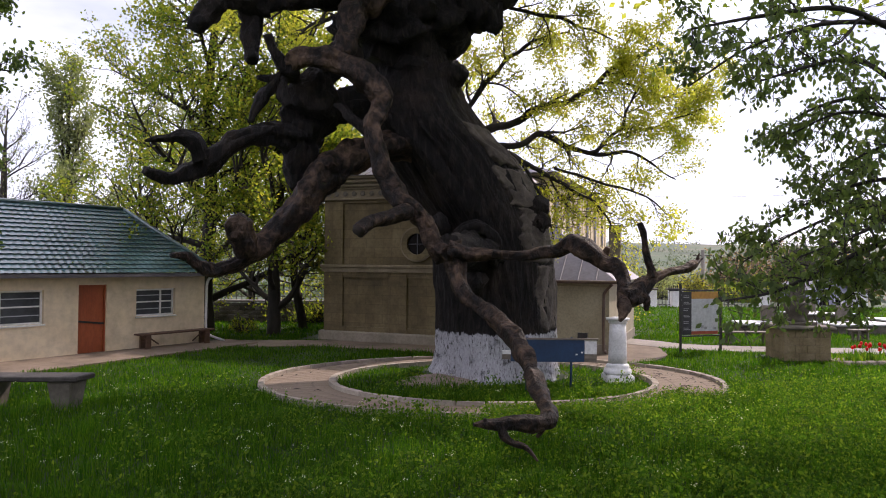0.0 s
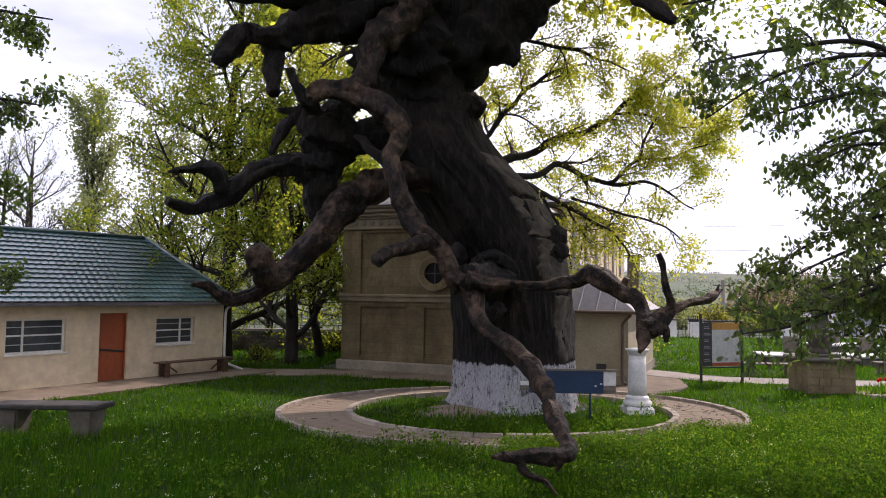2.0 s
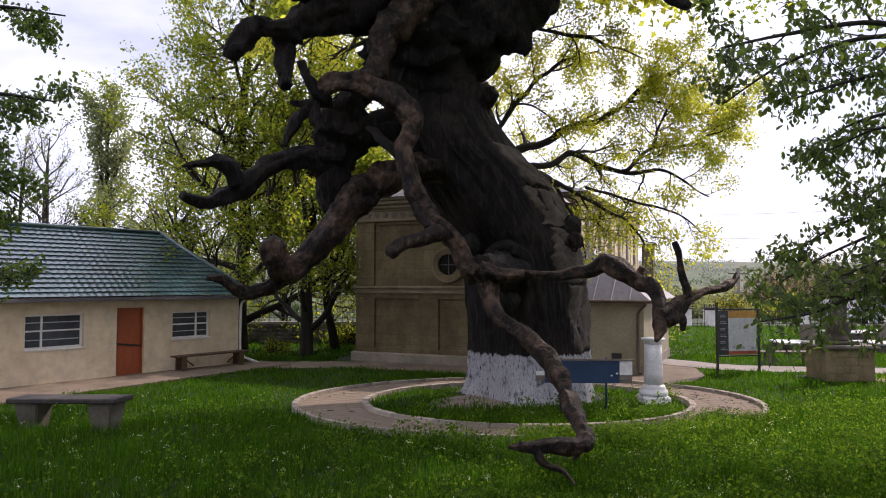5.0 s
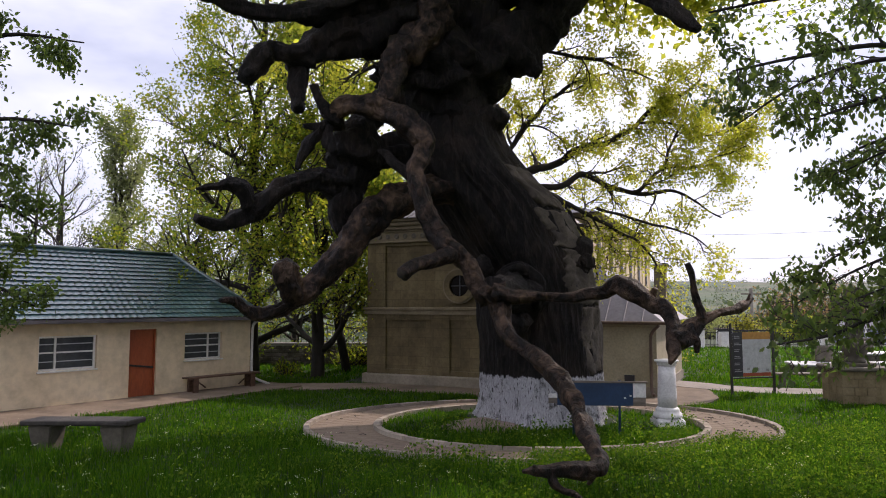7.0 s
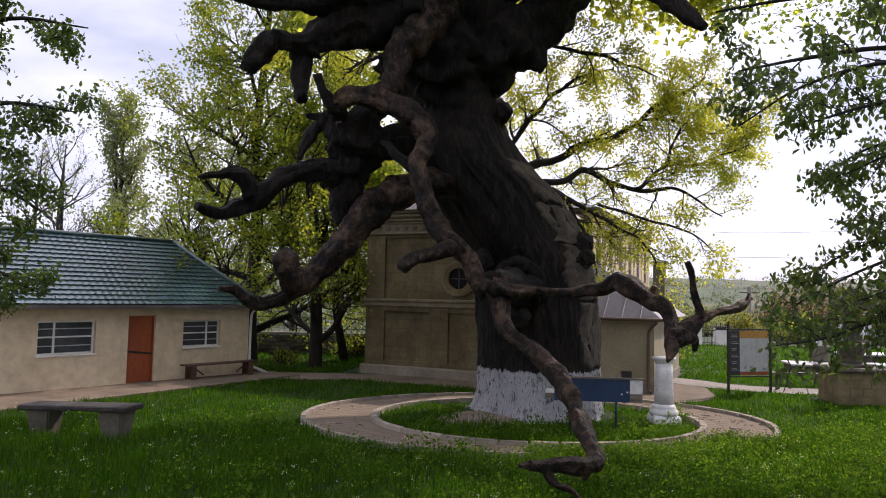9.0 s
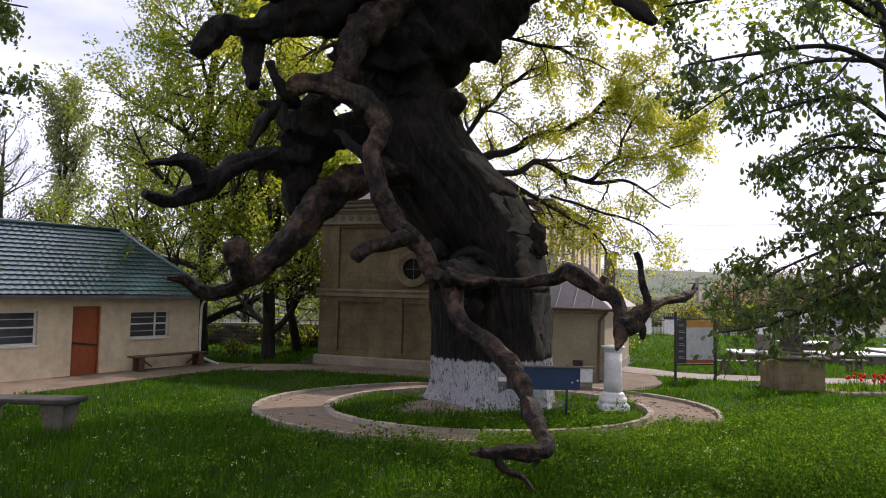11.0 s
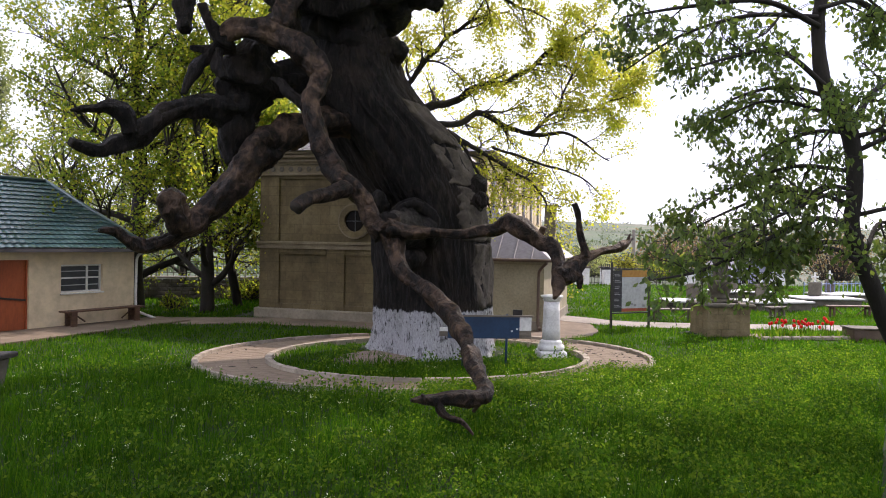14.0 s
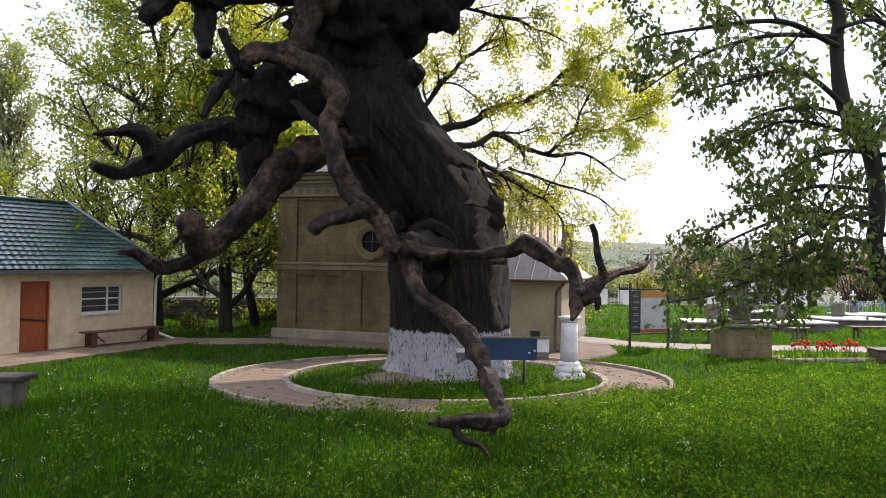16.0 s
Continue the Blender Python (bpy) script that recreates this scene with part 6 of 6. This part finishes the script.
young = near_tree("broadleaf_tree", (6.68, 6.55, 0),
          [(6.70, 6.6, -0.1, 0.15), (6.69, 6.6, 0.6, 0.135), (6.60, 6.55, 1.3, 0.12), (6.20, 6.45, 1.95, 0.105), (5.78, 6.4, 2.78, 0.084), (5.79, 6.4, 3.23, 0.088), (5.77, 6.4, 3.62, 0.092), (5.69, 6.4, 3.98, 0.092), (5.55, 6.4, 4.18, 0.103), (5.37, 6.4, 4.47, 0.087), (5.29, 6.4, 4.82, 0.076), (5.27, 6.4, 5.21, 0.072), (5.26, 6.4, 5.59, 0.065), (4.75, 6.4, 6.5, 0.06), (4.7, 6.4, 7.6, 0.02)],
          ([(5.90, 6.4, 2.75, 0.035), (5.3, 6.25, 2.95, 0.03), (4.7, 6.1, 2.79, 0.026), (4.1, 6.0, 2.55, 0.02), (3.58, 5.9, 2.35, 0.015), (2.95, 5.85, 2.25, 0.008)],
           [(6.05, 6.45, 2.35, 0.035), (5.5, 6.3, 2.6, 0.028), (4.9, 6.2, 2.6, 0.02), (4.5, 6.1, 2.5, 0.010)],
           [(5.78, 6.4, 3.3, 0.03), (5.3, 6.3, 3.3, 0.024), (4.85, 6.2, 3.05, 0.016), (4.5, 6.2, 2.85, 0.008)],
           [(5.70, 6.3, 4.1, 0.04), (6.05, 6.45, 4.45, 0.035), (6.5, 6.6, 4.6, 0.028), (7.3, 6.9, 4.9, 0.015)],
           [(5.75, 6.3, 3.9, 0.03), (6.3, 6.5, 4.0, 0.022), (7.0, 6.7, 3.7, 0.012)],
           [(6.3, 6.5, 1.9, 0.03), (6.7, 6.6, 2.5, 0.022), (7.2, 6.7, 2.9, 0.012)],
           [(6.0, 6.45, 2.6, 0.03), (6.6, 6.9, 2.95, 0.022), (7.4, 7.2, 2.75, 0.012)],
           [(5.86, 6.4, 3.1, 0.03), (5.3, 6.8, 3.3, 0.024), (4.7, 7.2, 3.05, 0.016), (4.1, 7.5, 2.65, 0.008)],
           [(5.35, 6.3, 4.4, 0.03), (4.7, 6.2, 4.75, 0.025), (4.1, 6.1, 4.65, 0.018), (3.5, 6.0, 4.45, 0.010)],
           [(5.2, 6.3, 5.1, 0.035), (4.4, 6.1, 5.25, 0.028), (3.5, 6.0, 5.1, 0.02), (2.7, 5.9, 4.9, 0.010)],
           [(5.15, 6.3, 5.6, 0.035), (4.2, 6.0, 5.8, 0.028), (3.2, 5.8, 5.6, 0.02), (2.4, 5.7, 5.4, 0.010)],
           [(5.1, 6.3, 6.0, 0.03), (5.8, 6.5, 6.2, 0.02), (6.8, 6.8, 6.1, 0.01)],
           [(5.2, 6.3, 5.3, 0.03), (5.9, 6.5, 5.5, 0.02), (6.6, 6.8, 5.3, 0.01)],
           [(5.05, 6.3, 6.6, 0.03), (4.0, 6.1, 6.9, 0.02), (3.0, 6.0, 6.6, 0.01)],
           [(5.75, 6.3, 4.0, 0.03), (5.3, 6.7, 4.3, 0.024), (4.9, 6.9, 4.35, 0.016), (4.5, 7.1, 4.15, 0.008)],
           [(5.45, 6.3, 4.3, 0.03), (5.2, 6.9, 4.55, 0.024), (4.9, 7.4, 4.5, 0.016), (4.7, 7.8, 4.3, 0.008)],
           [(5.2, 6.3, 5.2, 0.03), (4.6, 6.7, 5.3, 0.024), (3.9, 7.0, 5.1, 0.016), (3.3, 7.2, 4.7, 0.008)],
           [(5.8, 6.35, 3.75, 0.03), (6.4, 6.2, 4.0, 0.02), (7.0, 6.1, 3.8, 0.01)],
           [(5.78, 6.4, 3.25, 0.03), (5.2, 6.1, 3.2, 0.024), (4.5, 5.9, 2.95, 0.016), (3.8, 5.8, 2.7, 0.008)],
           [(5.78, 6.4, 3.5, 0.03), (5.4, 6.9, 3.6, 0.024), (4.9, 7.3, 3.4, 0.016), (4.4, 7.7, 3.05, 0.008)],
           [(5.8, 6.4, 3.0, 0.03), (6.3, 6.1, 3.1, 0.02), (6.8, 5.9, 2.8, 0.01)],
           [(5.8, 6.4, 2.7, 0.03), (5.2, 6.6, 2.65, 0.024), (4.5, 6.8, 2.45, 0.016), (3.9, 7.0, 2.25, 0.008)],
           [(5.75, 6.4, 3.9, 0.03), (5.4, 6.1, 4.0, 0.024), (5.1, 5.9, 3.9, 0.016), (4.8, 5.8, 3.65, 0.008)],
           [(5.72, 6.4, 3.95, 0.03), (5.5, 6.8, 4.0, 0.024), (5.3, 7.2, 3.85, 0.016), (5.1, 7.5, 3.6, 0.008)]),
          "slender tree with a crooked dark trunk and broad fresh leaves", 31, M_NEARLEAF, 0.082, 3, 0.055, 1.3, 7, 4, 1.5, floor=1.75)
v, f = [], []
tube(v, f, smooth_path([(0.02, 0.05, 0.0, 0.153), (0.015, 0.05, 0.2, 0.150), (0.012, 0.05, 0.42, 0.146)], 6), 16, 0.10, 4, cap=False)
raw("whitewash", v, f, M_KERB, young, "flaking whitewash round the foot", smooth=True)
near_tree("linden_tree", (-8.6, 9.2, 0),
          [(-8.6, 9.2, -0.1, 0.24), (-8.5, 9.2, 1.5, 0.2), (-8.6, 9.2, 3.5, 0.17), (-8.4, 9.2, 6, 0.12), (-8.3, 9.2, 9, 0.04)],
          ([(-8.5, 9.2, 2.2, 0.06), (-7.4, 9.1, 2.9, 0.05), (-6.4, 9.0, 2.95, 0.03), (-5.6, 9.0, 2.6, 0.01)],
           [(-8.5, 9.2, 3.0, 0.06), (-7.2, 9.1, 3.8, 0.05), (-6.2, 9.0, 4.0, 0.03), (-5.6, 9.0, 3.7, 0.01)],
           [(-8.5, 9.2, 4.0, 0.06), (-7.2, 9.1, 4.9, 0.05), (-6.2, 9.0, 5.2, 0.03), (-5.2, 9.0, 5.1, 0.01)],
           [(-8.4, 9.2, 5.0, 0.06), (-7.2, 9.1, 6.0, 0.05), (-6.2, 9.0, 6.4, 0.03), (-5.1, 9.0, 6.3, 0.01)],
           [(-8.4, 9.2, 5.8, 0.05), (-7.4, 9.1, 7.0, 0.04), (-6.4, 9.0, 7.3, 0.02), (-5.6, 9.0, 7.2, 0.01)],
           [(-8.5, 9.3, 4.2, 0.05), (-7.6, 9.9, 5.0, 0.04), (-6.9, 10.4, 4.8, 0.02)],
           [(-8.5, 9.3, 2.6, 0.05), (-7.6, 9.8, 3.3, 0.04), (-6.8, 10.1, 3.2, 0.02)]),
          "dense green linden branches beside the stone bench", 33, M_NEARLEAF, 0.085, 6, 0.08, 1.2, 8, 4, 0.9)


tree("ash_tree", (14.2, 12.6, 0), [(14.2, 12.6, -0.1, 0.3), (14.1, 12.6, 3, 0.25), (14.2, 12.5, 7, 0.18), (14.1, 12.5, 11, 0.1), (14.2, 12.5, 14.5, 0.03)],
     "tall tree with bright lime-green leaves at the edge of the lawn", 34, M_LIME, 0.16, 11, 0.40, 16, 5.4, 3, 8, start=0.45)


# ---- far shrubs and woods ----
def shrub(name, base, w, h, label, seed, mat, size, count, twigs=90, twigmat=None):
    r = np.random.default_rng(seed)
    t = thing(name, Matrix.Translation(base), label, "shrub")
    v, f, tips = [], [], []
    for _ in range(twigs):
        a, q = r.uniform(0, 6.28), math.sqrt(r.uniform(0, 1))
        p0 = np.array((math.cos(a) * q * w * 0.35, math.sin(a) * q * w * 0.35, 0))
        p2 = np.array((math.cos(a) * q * w, math.sin(a) * q * w, h * r.uniform(0.55, 1.0) * math.sqrt(max(0.05, 1 - 0.7 * q * q))))
        p1 = (p0 + p2) / 2 + r.normal(0, 0.08 * h, 3)
        rad = 0.02 + 0.004 * h
        tube(v, f, smooth_path([(*p0, rad), (*p1, rad * 0.6), (*p2, 0.006)], 3), 4, cap=False)
        for _k in range(4):
            s = r.uniform(0.3, 1)
            b = p0 + (p2 - p0) * s + (p1 - (p0 + p2) / 2) * (1 - abs(2 * s - 1))
            e = b + r.normal(0, 0.16 * h, 3)
            tube(v, f, [(*b, rad * 0.4), (*e, 0.005)], 3, cap=False)
            tips += [b, e, (b + e) / 2]
    tagged(raw("brushwood", v, f, twigmat or M_TWIG, t), kind="stuff")
    tips = np.array(tips)
    leaf_cloud("leaves", tips[r.integers(0, len(tips), count)], size, mat, t, r, 0, False, "", 0.07 * h)
    return t


M_BROWNBUD = leaf_mat("brown_bud", (0.16, 0.10, 0.075), (0.21, 0.14, 0.10), (0.26, 0.18, 0.13), 0.3)
M_YELLOWLEAF = leaf_mat("yellow_leaf", (0.14, 0.15, 0.025), (0.19, 0.19, 0.035), (0.24, 0.22, 0.045), 0.5)
shrub("shrub", (31.5, 60, -0.5), 3.2, 5.2, "brownish budding bushes beyond the graveyard", 41, M_BROWNBUD, 0.20, 2600, 110)
shrub("shrub", (36.5, 62, -0.5), 3.6, 6.0, "brownish budding bushes beyond the graveyard", 42, M_BROWNBUD, 0.20, 3000, 120)
shrub("shrub", (42.5, 61, -0.5), 3.8, 5.6, "brownish budding bushes beyond the graveyard", 43, M_BROWNBUD, 0.20, 3000, 120)
shrub("shrub", (49, 60, -0.5), 3.8, 5.8, "brownish budding bushes beyond the graveyard", 44, M_BROWNBUD, 0.20, 2600, 110)
shrub("shrub", (22.6, 50, -0.3), 1.2, 2.9, "pale yellow-green young bush by the fence", 45, M_YELLOWLEAF, 0.16, 1500, 50)
shrub("shrub", (10.4, 31.5, 0), 1.4, 3.4, "yellow-green bush behind the church side room", 46, M_YELLOWLEAF, 0.13, 2600, 70)
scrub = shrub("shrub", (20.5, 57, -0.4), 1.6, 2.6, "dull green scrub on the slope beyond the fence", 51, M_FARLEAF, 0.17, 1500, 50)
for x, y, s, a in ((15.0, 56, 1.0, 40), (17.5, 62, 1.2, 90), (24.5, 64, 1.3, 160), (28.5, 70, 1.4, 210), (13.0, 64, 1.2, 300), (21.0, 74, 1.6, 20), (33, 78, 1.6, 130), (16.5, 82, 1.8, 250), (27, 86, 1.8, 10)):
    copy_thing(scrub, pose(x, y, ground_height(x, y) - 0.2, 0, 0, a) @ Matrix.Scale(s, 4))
shrub("shrub", (27.5, 52, -0.3), 2.0, 2.4, "green bush by the graveyard fence", 47, M_TREELEAF, 0.16, 1800, 60)
shrub("shrub", (-5.4, 25.6, 0), 0.55, 0.7, "small green shoots at the foot of a tree", 48, M_TREELEAF, 0.09, 500, 24)
shrub("shrub", (-8.5, 29.6, 0), 1.0, 1.1, "low green scrub before the fieldstone wall", 49, M_TREELEAF, 0.10, 1400, 40)
shrub("shrub", (-3.4, 29.7, 0), 0.9, 1.0, "low green scrub before the fieldstone wall", 50, M_TREELEAF, 0.10, 1000, 40)


def far_woods():
    r = np.random.default_rng(60)
    pts = []
    for _ in range(650):
        a = math.radians(r.uniform(-50, 70))
        d = r.uniform(75, 420)
        x, y = math.sin(a) * d, math.cos(a) * d
        z = ground_height(x, y)
        s = r.uniform(1.2, 2.6)
        c = r.normal(0, 1, (70, 3)) * (s, s, s * 0.8)
        pts.append(c + (x, y, z + s * 0.9))
    for d, a0, a1, n in ((300, -10, 40, 80), (360, 0, 70, 90), (450, -20, 60, 130), (560, -30, 75, 170), (640, -40, 80, 240)):
        for _ in range(n):
            a = math.radians(r.uniform(a0, a1))
            x, y = math.sin(a) * d, math.cos(a) * d * (1 + 0.1 * math.sin(a * 5))
            c = r.normal(0, 1, (40, 3)) * (3.4, 3.4, 1.0)
            pts.append(c + (x, y, ground_height(x, y) + 1.3))
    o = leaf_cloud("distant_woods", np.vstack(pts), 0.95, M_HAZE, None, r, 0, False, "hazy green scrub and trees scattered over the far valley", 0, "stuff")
    o["category"] = "woods"


far_woods()


# ---- grass and weeds ----
def free_ground(x, y):
    """True where grass may stand: off the paths, the trunk and the buildings."""
    u, w = x - RING_C[0], y - RING_C[1]
    q_out = (u / (RING_OUT[0] + 0.05)) ** 2 + (w / (RING_OUT[1] + 0.05)) ** 2
    q_in = (u / (RING_IN[0] - 0.08)) ** 2 + (w / (RING_IN[1] - 0.08)) ** 2
    ok = (q_out > 1) | (q_in < 1)
    ok &= (x - OAK_BASE[0]) ** 2 + (y - OAK_BASE[1]) ** 2 > 1.75 ** 2
    inv = SHED_M.inverted()
    sx, sy = inv[0][0] * x + inv[0][1] * y + inv[0][3], inv[1][0] * x + inv[1][1] * y + inv[1][3]
    ok &= ~((sx > -11.2) & (sx < 0.95) & (sy > -1.5 - 0.092 * (0.9 - sx)) & (sy < 5))
    inv = CH_M.inverted()
    cx, cy = inv[0][0] * x + inv[0][1] * y + inv[0][3], inv[1][0] * x + inv[1][1] * y + inv[1][3]
    ok &= ~((cx > -0.9) & (cx < 9.6) & (cy > -0.2) & (cy < 6.7)) & ~((cx > -0.9) & (cx < 6.7) & (cy > 5) & (cy < 20))
    for way, half in ((CHURCH_WAY, 0.78), (SHED_WAY, 0.88)):
        p = smooth_path([(a, b, 0, 1) for a, b in way], 6)[:, :2]
        near = np.full(x.shape, 9.0)
        for a, b in p:
            near = np.minimum(near, (x - a) ** 2 + (y - b) ** 2)
        ok &= near > half ** 2
    ok &= ~((abs(x - 11.28) < 0.75) & (abs(y - 18.35) < 0.75))
    return ok


def grass(name, n, x0, x1, y0, y1, h0, h1, width, seed, label, fan=True):
    r = np.random.default_rng(seed)
    y = y0 + (y1 - y0) * r.uniform(0, 1, n * 2)
    x = r.uniform(x0, x1, n * 2)
    if fan:
        x = np.where(r.uniform(0, 1, n * 2) < 0.97, -0.3 + (y + 0.7) * r.uniform(-0.80, 0.92, n * 2), x)
    ok = free_ground(x, y) & (x > x0) & (x < x1)
    x, y = x[ok][:n], y[ok][:n]
    m = len(x)
    patch = np.array([noise.noise(Vector((a * 0.55, b * 0.55, 3.0))) for a, b in zip(x, y)])
    tuft = np.array([noise.noise(Vector((a * 2.3, b * 2.3, 9.0))) for a, b in zip(x, y)])
    h = (h0 + (h1 - h0) * r.uniform(0, 1, m) ** 1.6) * np.clip(1 + 0.7 * patch + 0.8 * tuft, 0.3, 2.4)
    inner = ((x - RING_C[0]) / RING_IN[0]) ** 2 + ((y - RING_C[1]) / RING_IN[1]) ** 2 < 1
    h = np.where(inner, np.minimum(h, 0.28), h)
    a = r.uniform(0, 6.283, m)
    lean = r.uniform(0.1, 0.75, m) * h
    dx, dy = np.cos(a), np.sin(a)
    b = a + r.uniform(0.8, 2.2, m)
    w = width * r.uniform(0.6, 1.3, m)
    wx, wy = np.cos(b) * w, np.sin(b) * w
    v = np.empty((m, 5, 3))
    v[:, 0] = np.stack([x - wx, y - wy, np.zeros(m) - 0.01], 1)
    v[:, 1] = np.stack([x + wx, y + wy, np.zeros(m) - 0.01], 1)
    mx, my = x + dx * lean * 0.35, y + dy * lean * 0.35
    v[:, 2] = np.stack([mx + wx * 0.8, my + wy * 0.8, h * 0.6], 1)
    v[:, 3] = np.stack([mx - wx * 0.8, my - wy * 0.8, h * 0.6], 1)
    v[:, 4] = np.stack([x + dx * lean, y + dy * lean, h], 1)
    base = (np.arange(m) * 5)[:, None, None]
    f = (base + np.array(((0, 1, 2), (0, 2, 3), (3, 2, 4)))[None]).reshape(-1, 3)
    me = bpy.data.meshes.new(name)
    me.vertices.add(m * 5)
    me.vertices.foreach_set("co", v.reshape(-1))
    me.loops.add(len(f) * 3)
    me.loops.foreach_set("vertex_index", f.reshape(-1).astype(np.int32))
    me.polygons.add(len(f))
    me.polygons.foreach_set("loop_start", np.arange(0, len(f) * 3, 3, dtype=np.int32))
    me.polygons.foreach_set("loop_total", np.full(len(f), 3, dtype=np.int32))
    me.update(calc_edges=True)
    me.materials.append(M_GRASS)
    return tagged(new(name, me), label, "grass", kind="stuff")


grass("grass", 150000, -14, 14, 4.2, 13.0, 0.06, 0.27, 0.0045, 70, "long fresh green grass in the churchyard")
grass("grass", 120000, -16, 22, 12.5, 24.0, 0.04, 0.14, 0.007, 71, "fresh green lawn grass round the ring path")
grass("grass", 85000, -14, 40, 23.5, 42.0, 0.04, 0.14, 0.017, 72, "green grass between the graves and trees")


def weeds():
    """Low broad-leaved weeds, thickest on the sunny side of the lawn."""
    r = np.random.default_rng(80)
    n = 17000
    y = r.uniform(4.3, 13.5, n) ** 1.0
    x = -0.3 + (y + 0.7) * r.uniform(-0.75, 0.9, n)
    keep = free_ground(x, y) & (r.uniform(0, 1, n) < np.clip(0.34 + 0.10 * x + 0.6 * np.array([noise.noise(Vector((a * 0.5, b * 0.5, 5))) for a, b in zip(x, y)]), 0.05, 1))
    x, y = x[keep], y[keep]
    rim = r.uniform(-1.72, -0.70, 1500)
    out = r.uniform(0.86, 1.16, 1500)
    x = np.append(x, RING_C[0] + RING_OUT[0] * np.cos(rim) * out)
    y = np.append(y, RING_C[1] + RING_OUT[1] * np.sin(rim) * out)
    pts = []
    for a, b in zip(x, y):
        k = r.integers(7, 16)
        hh = r.uniform(0.08, 0.24) + 0.016 * max(a, 0)
        pts.append(np.stack([a + r.normal(0, 0.07, k), b + r.normal(0, 0.07, k), hh * r.uniform(0.3, 1.0, k)], 1))
    o = leaf_cloud("weeds", np.vstack(pts), 0.044, M_WEED, None, r, -0.1, True, "low broad-leaved green weeds in the lawn", 0.0, "stuff")
    o["category"] = "weeds"


weeds()


def nettles():
    """Taller dark clumps of nettle and hemlock standing out of the lawn."""
    r = np.random.default_rng(84)
    pts = []
    while len(pts) < 120:
        y = r.uniform(5.0, 15.5)
        x = -0.3 + (y + 0.7) * r.uniform(-0.35, 0.85)
        if not free_ground(np.array([x]), np.array([y]))[0]:
            continue
        k, h, w = int(r.integers(60, 150)), r.uniform(0.22, 0.48), r.uniform(0.10, 0.26)
        q = np.stack([r.normal(0, w, k), r.normal(0, w * 0.8, k), np.zeros(k)], 1)
        q[:, 2] = h * r.uniform(0.25, 1.0, k) * np.exp(-((q[:, 0] ** 2 + q[:, 1] ** 2) / (4 * w * w)))
        pts.append(q + (x, y, 0.03))
    o = leaf_cloud("nettles", np.vstack(pts), 0.062, M_WEED, None, r, -0.05, True, "dark green clumps of nettles in the lawn", 0.0, "stuff")
    o["category"] = "weeds"


nettles()


def flower_stems():
    """Thin tall stems with small white heads, scattered over the lawn."""
    r = np.random.default_rng(81)
    v, f, heads, dots = [], [], [], []
    n = 0
    while n < 170:
        y = r.uniform(5.0, 13.0)
        x = -0.3 + (y + 0.7) * r.uniform(-0.6, 0.6)
        if not free_ground(np.array([x]), np.array([y]))[0]:
            continue
        n += 1
        h = r.uniform(0.22, 0.55)
        q = (x + r.normal(0, 0.05), y + r.normal(0, 0.05), h)
        tube(v, f, [(x, y, 0, 0.004), (x + (q[0] - x) * 0.3, y, h * 0.55, 0.003), (*q, 0.002)], 4, cap=False)
        k = r.integers(4, 12)
        heads.append(np.array(q) + r.normal(0, 0.03, (k, 3)) * (1, 1, 0.4))
        dots.append(np.array((x, y, 0)) + np.stack([r.normal(0, 0.02, 5), r.normal(0, 0.02, 5), r.uniform(0.2, 0.9, 5) * h], 1))
    tagged(raw("flower_stems", v, f, M_WEED), "thin tall green flower stems in the grass", "flowers", kind="stuff")
    white = leaf_mat("white_petal", (0.55, 0.57, 0.52), (0.65, 0.66, 0.62), (0.72, 0.72, 0.70), 0.3)
    o = leaf_cloud("flower_heads", np.vstack(heads), 0.016, white, None, r, 0, False, "small white flower heads over the grass", 0, "stuff")
    o["category"] = "flowers"
    o = leaf_cloud("stem_leaves", np.vstack(dots), 0.07, M_WEED, None, r, 0, True, "narrow leaves on the flower stems", 0, "stuff")
    o["category"] = "leaves"
    m = 420
    y = r.uniform(5, 16, m)
    x = -0.3 + (y + 0.7) * r.uniform(-0.7, 0.8, m)
    keep = free_ground(x, y)
    p = np.stack([x[keep], y[keep], r.uniform(0.08, 0.2, keep.sum())], 1)
    o = leaf_cloud("daisies", np.repeat(p, 4, axis=0), 0.012, white, None, r, 0, False, "tiny pale flowers dotted through the grass", 0.006, "stuff")
    o["category"] = "flowers"


flower_stems()


def path_litter():
    """Dry twigs and bits blown over the ring path."""
    r = np.random.default_rng(90)
    v, f = [], []
    for _ in range(120):
        a = r.uniform(-1.2, 1.3) if r.uniform() < 0.75 else r.uniform(0, 6.28)
        k = r.uniform(0.12, 0.9)
        x = RING_C[0] + (RING_IN[0] + (RING_OUT[0] - RING_IN[0]) * k) * math.cos(a)
        y = RING_C[1] + (RING_IN[1] + (RING_OUT[1] - RING_IN[1]) * k) * math.sin(a)
        b, n = r.uniform(0, 6.28), r.uniform(0.04, 0.16)
        tube(v, f, [(x, y, 0.056, 0.006), (x + math.cos(b) * n * 0.5, y + math.sin(b) * n * 0.5, 0.066, 0.006), (x + math.cos(b + 0.5) * n, y + math.sin(b + 0.5) * n, 0.056, 0.003)], 4)
    tagged(raw("litter", v, f, M_BARK), "dry dark twigs scattered on the ring path", "litter", kind="stuff")


path_litter()
mound = lathe([(1.05, -0.02), (0.8, 0.05), (0.45, 0.10), (0.1, 0.12)], 22)
for q in mound.verts:
    q.co.z += 0.03 * noise.noise(q.co * 3)
soil = part("soil_mound", mound, M_JOINT, smooth=True)
soil.location = (1.0, 14.75, 0)
tagged(soil, "bare trodden soil at the foot of the oak", "soil", kind="structure")
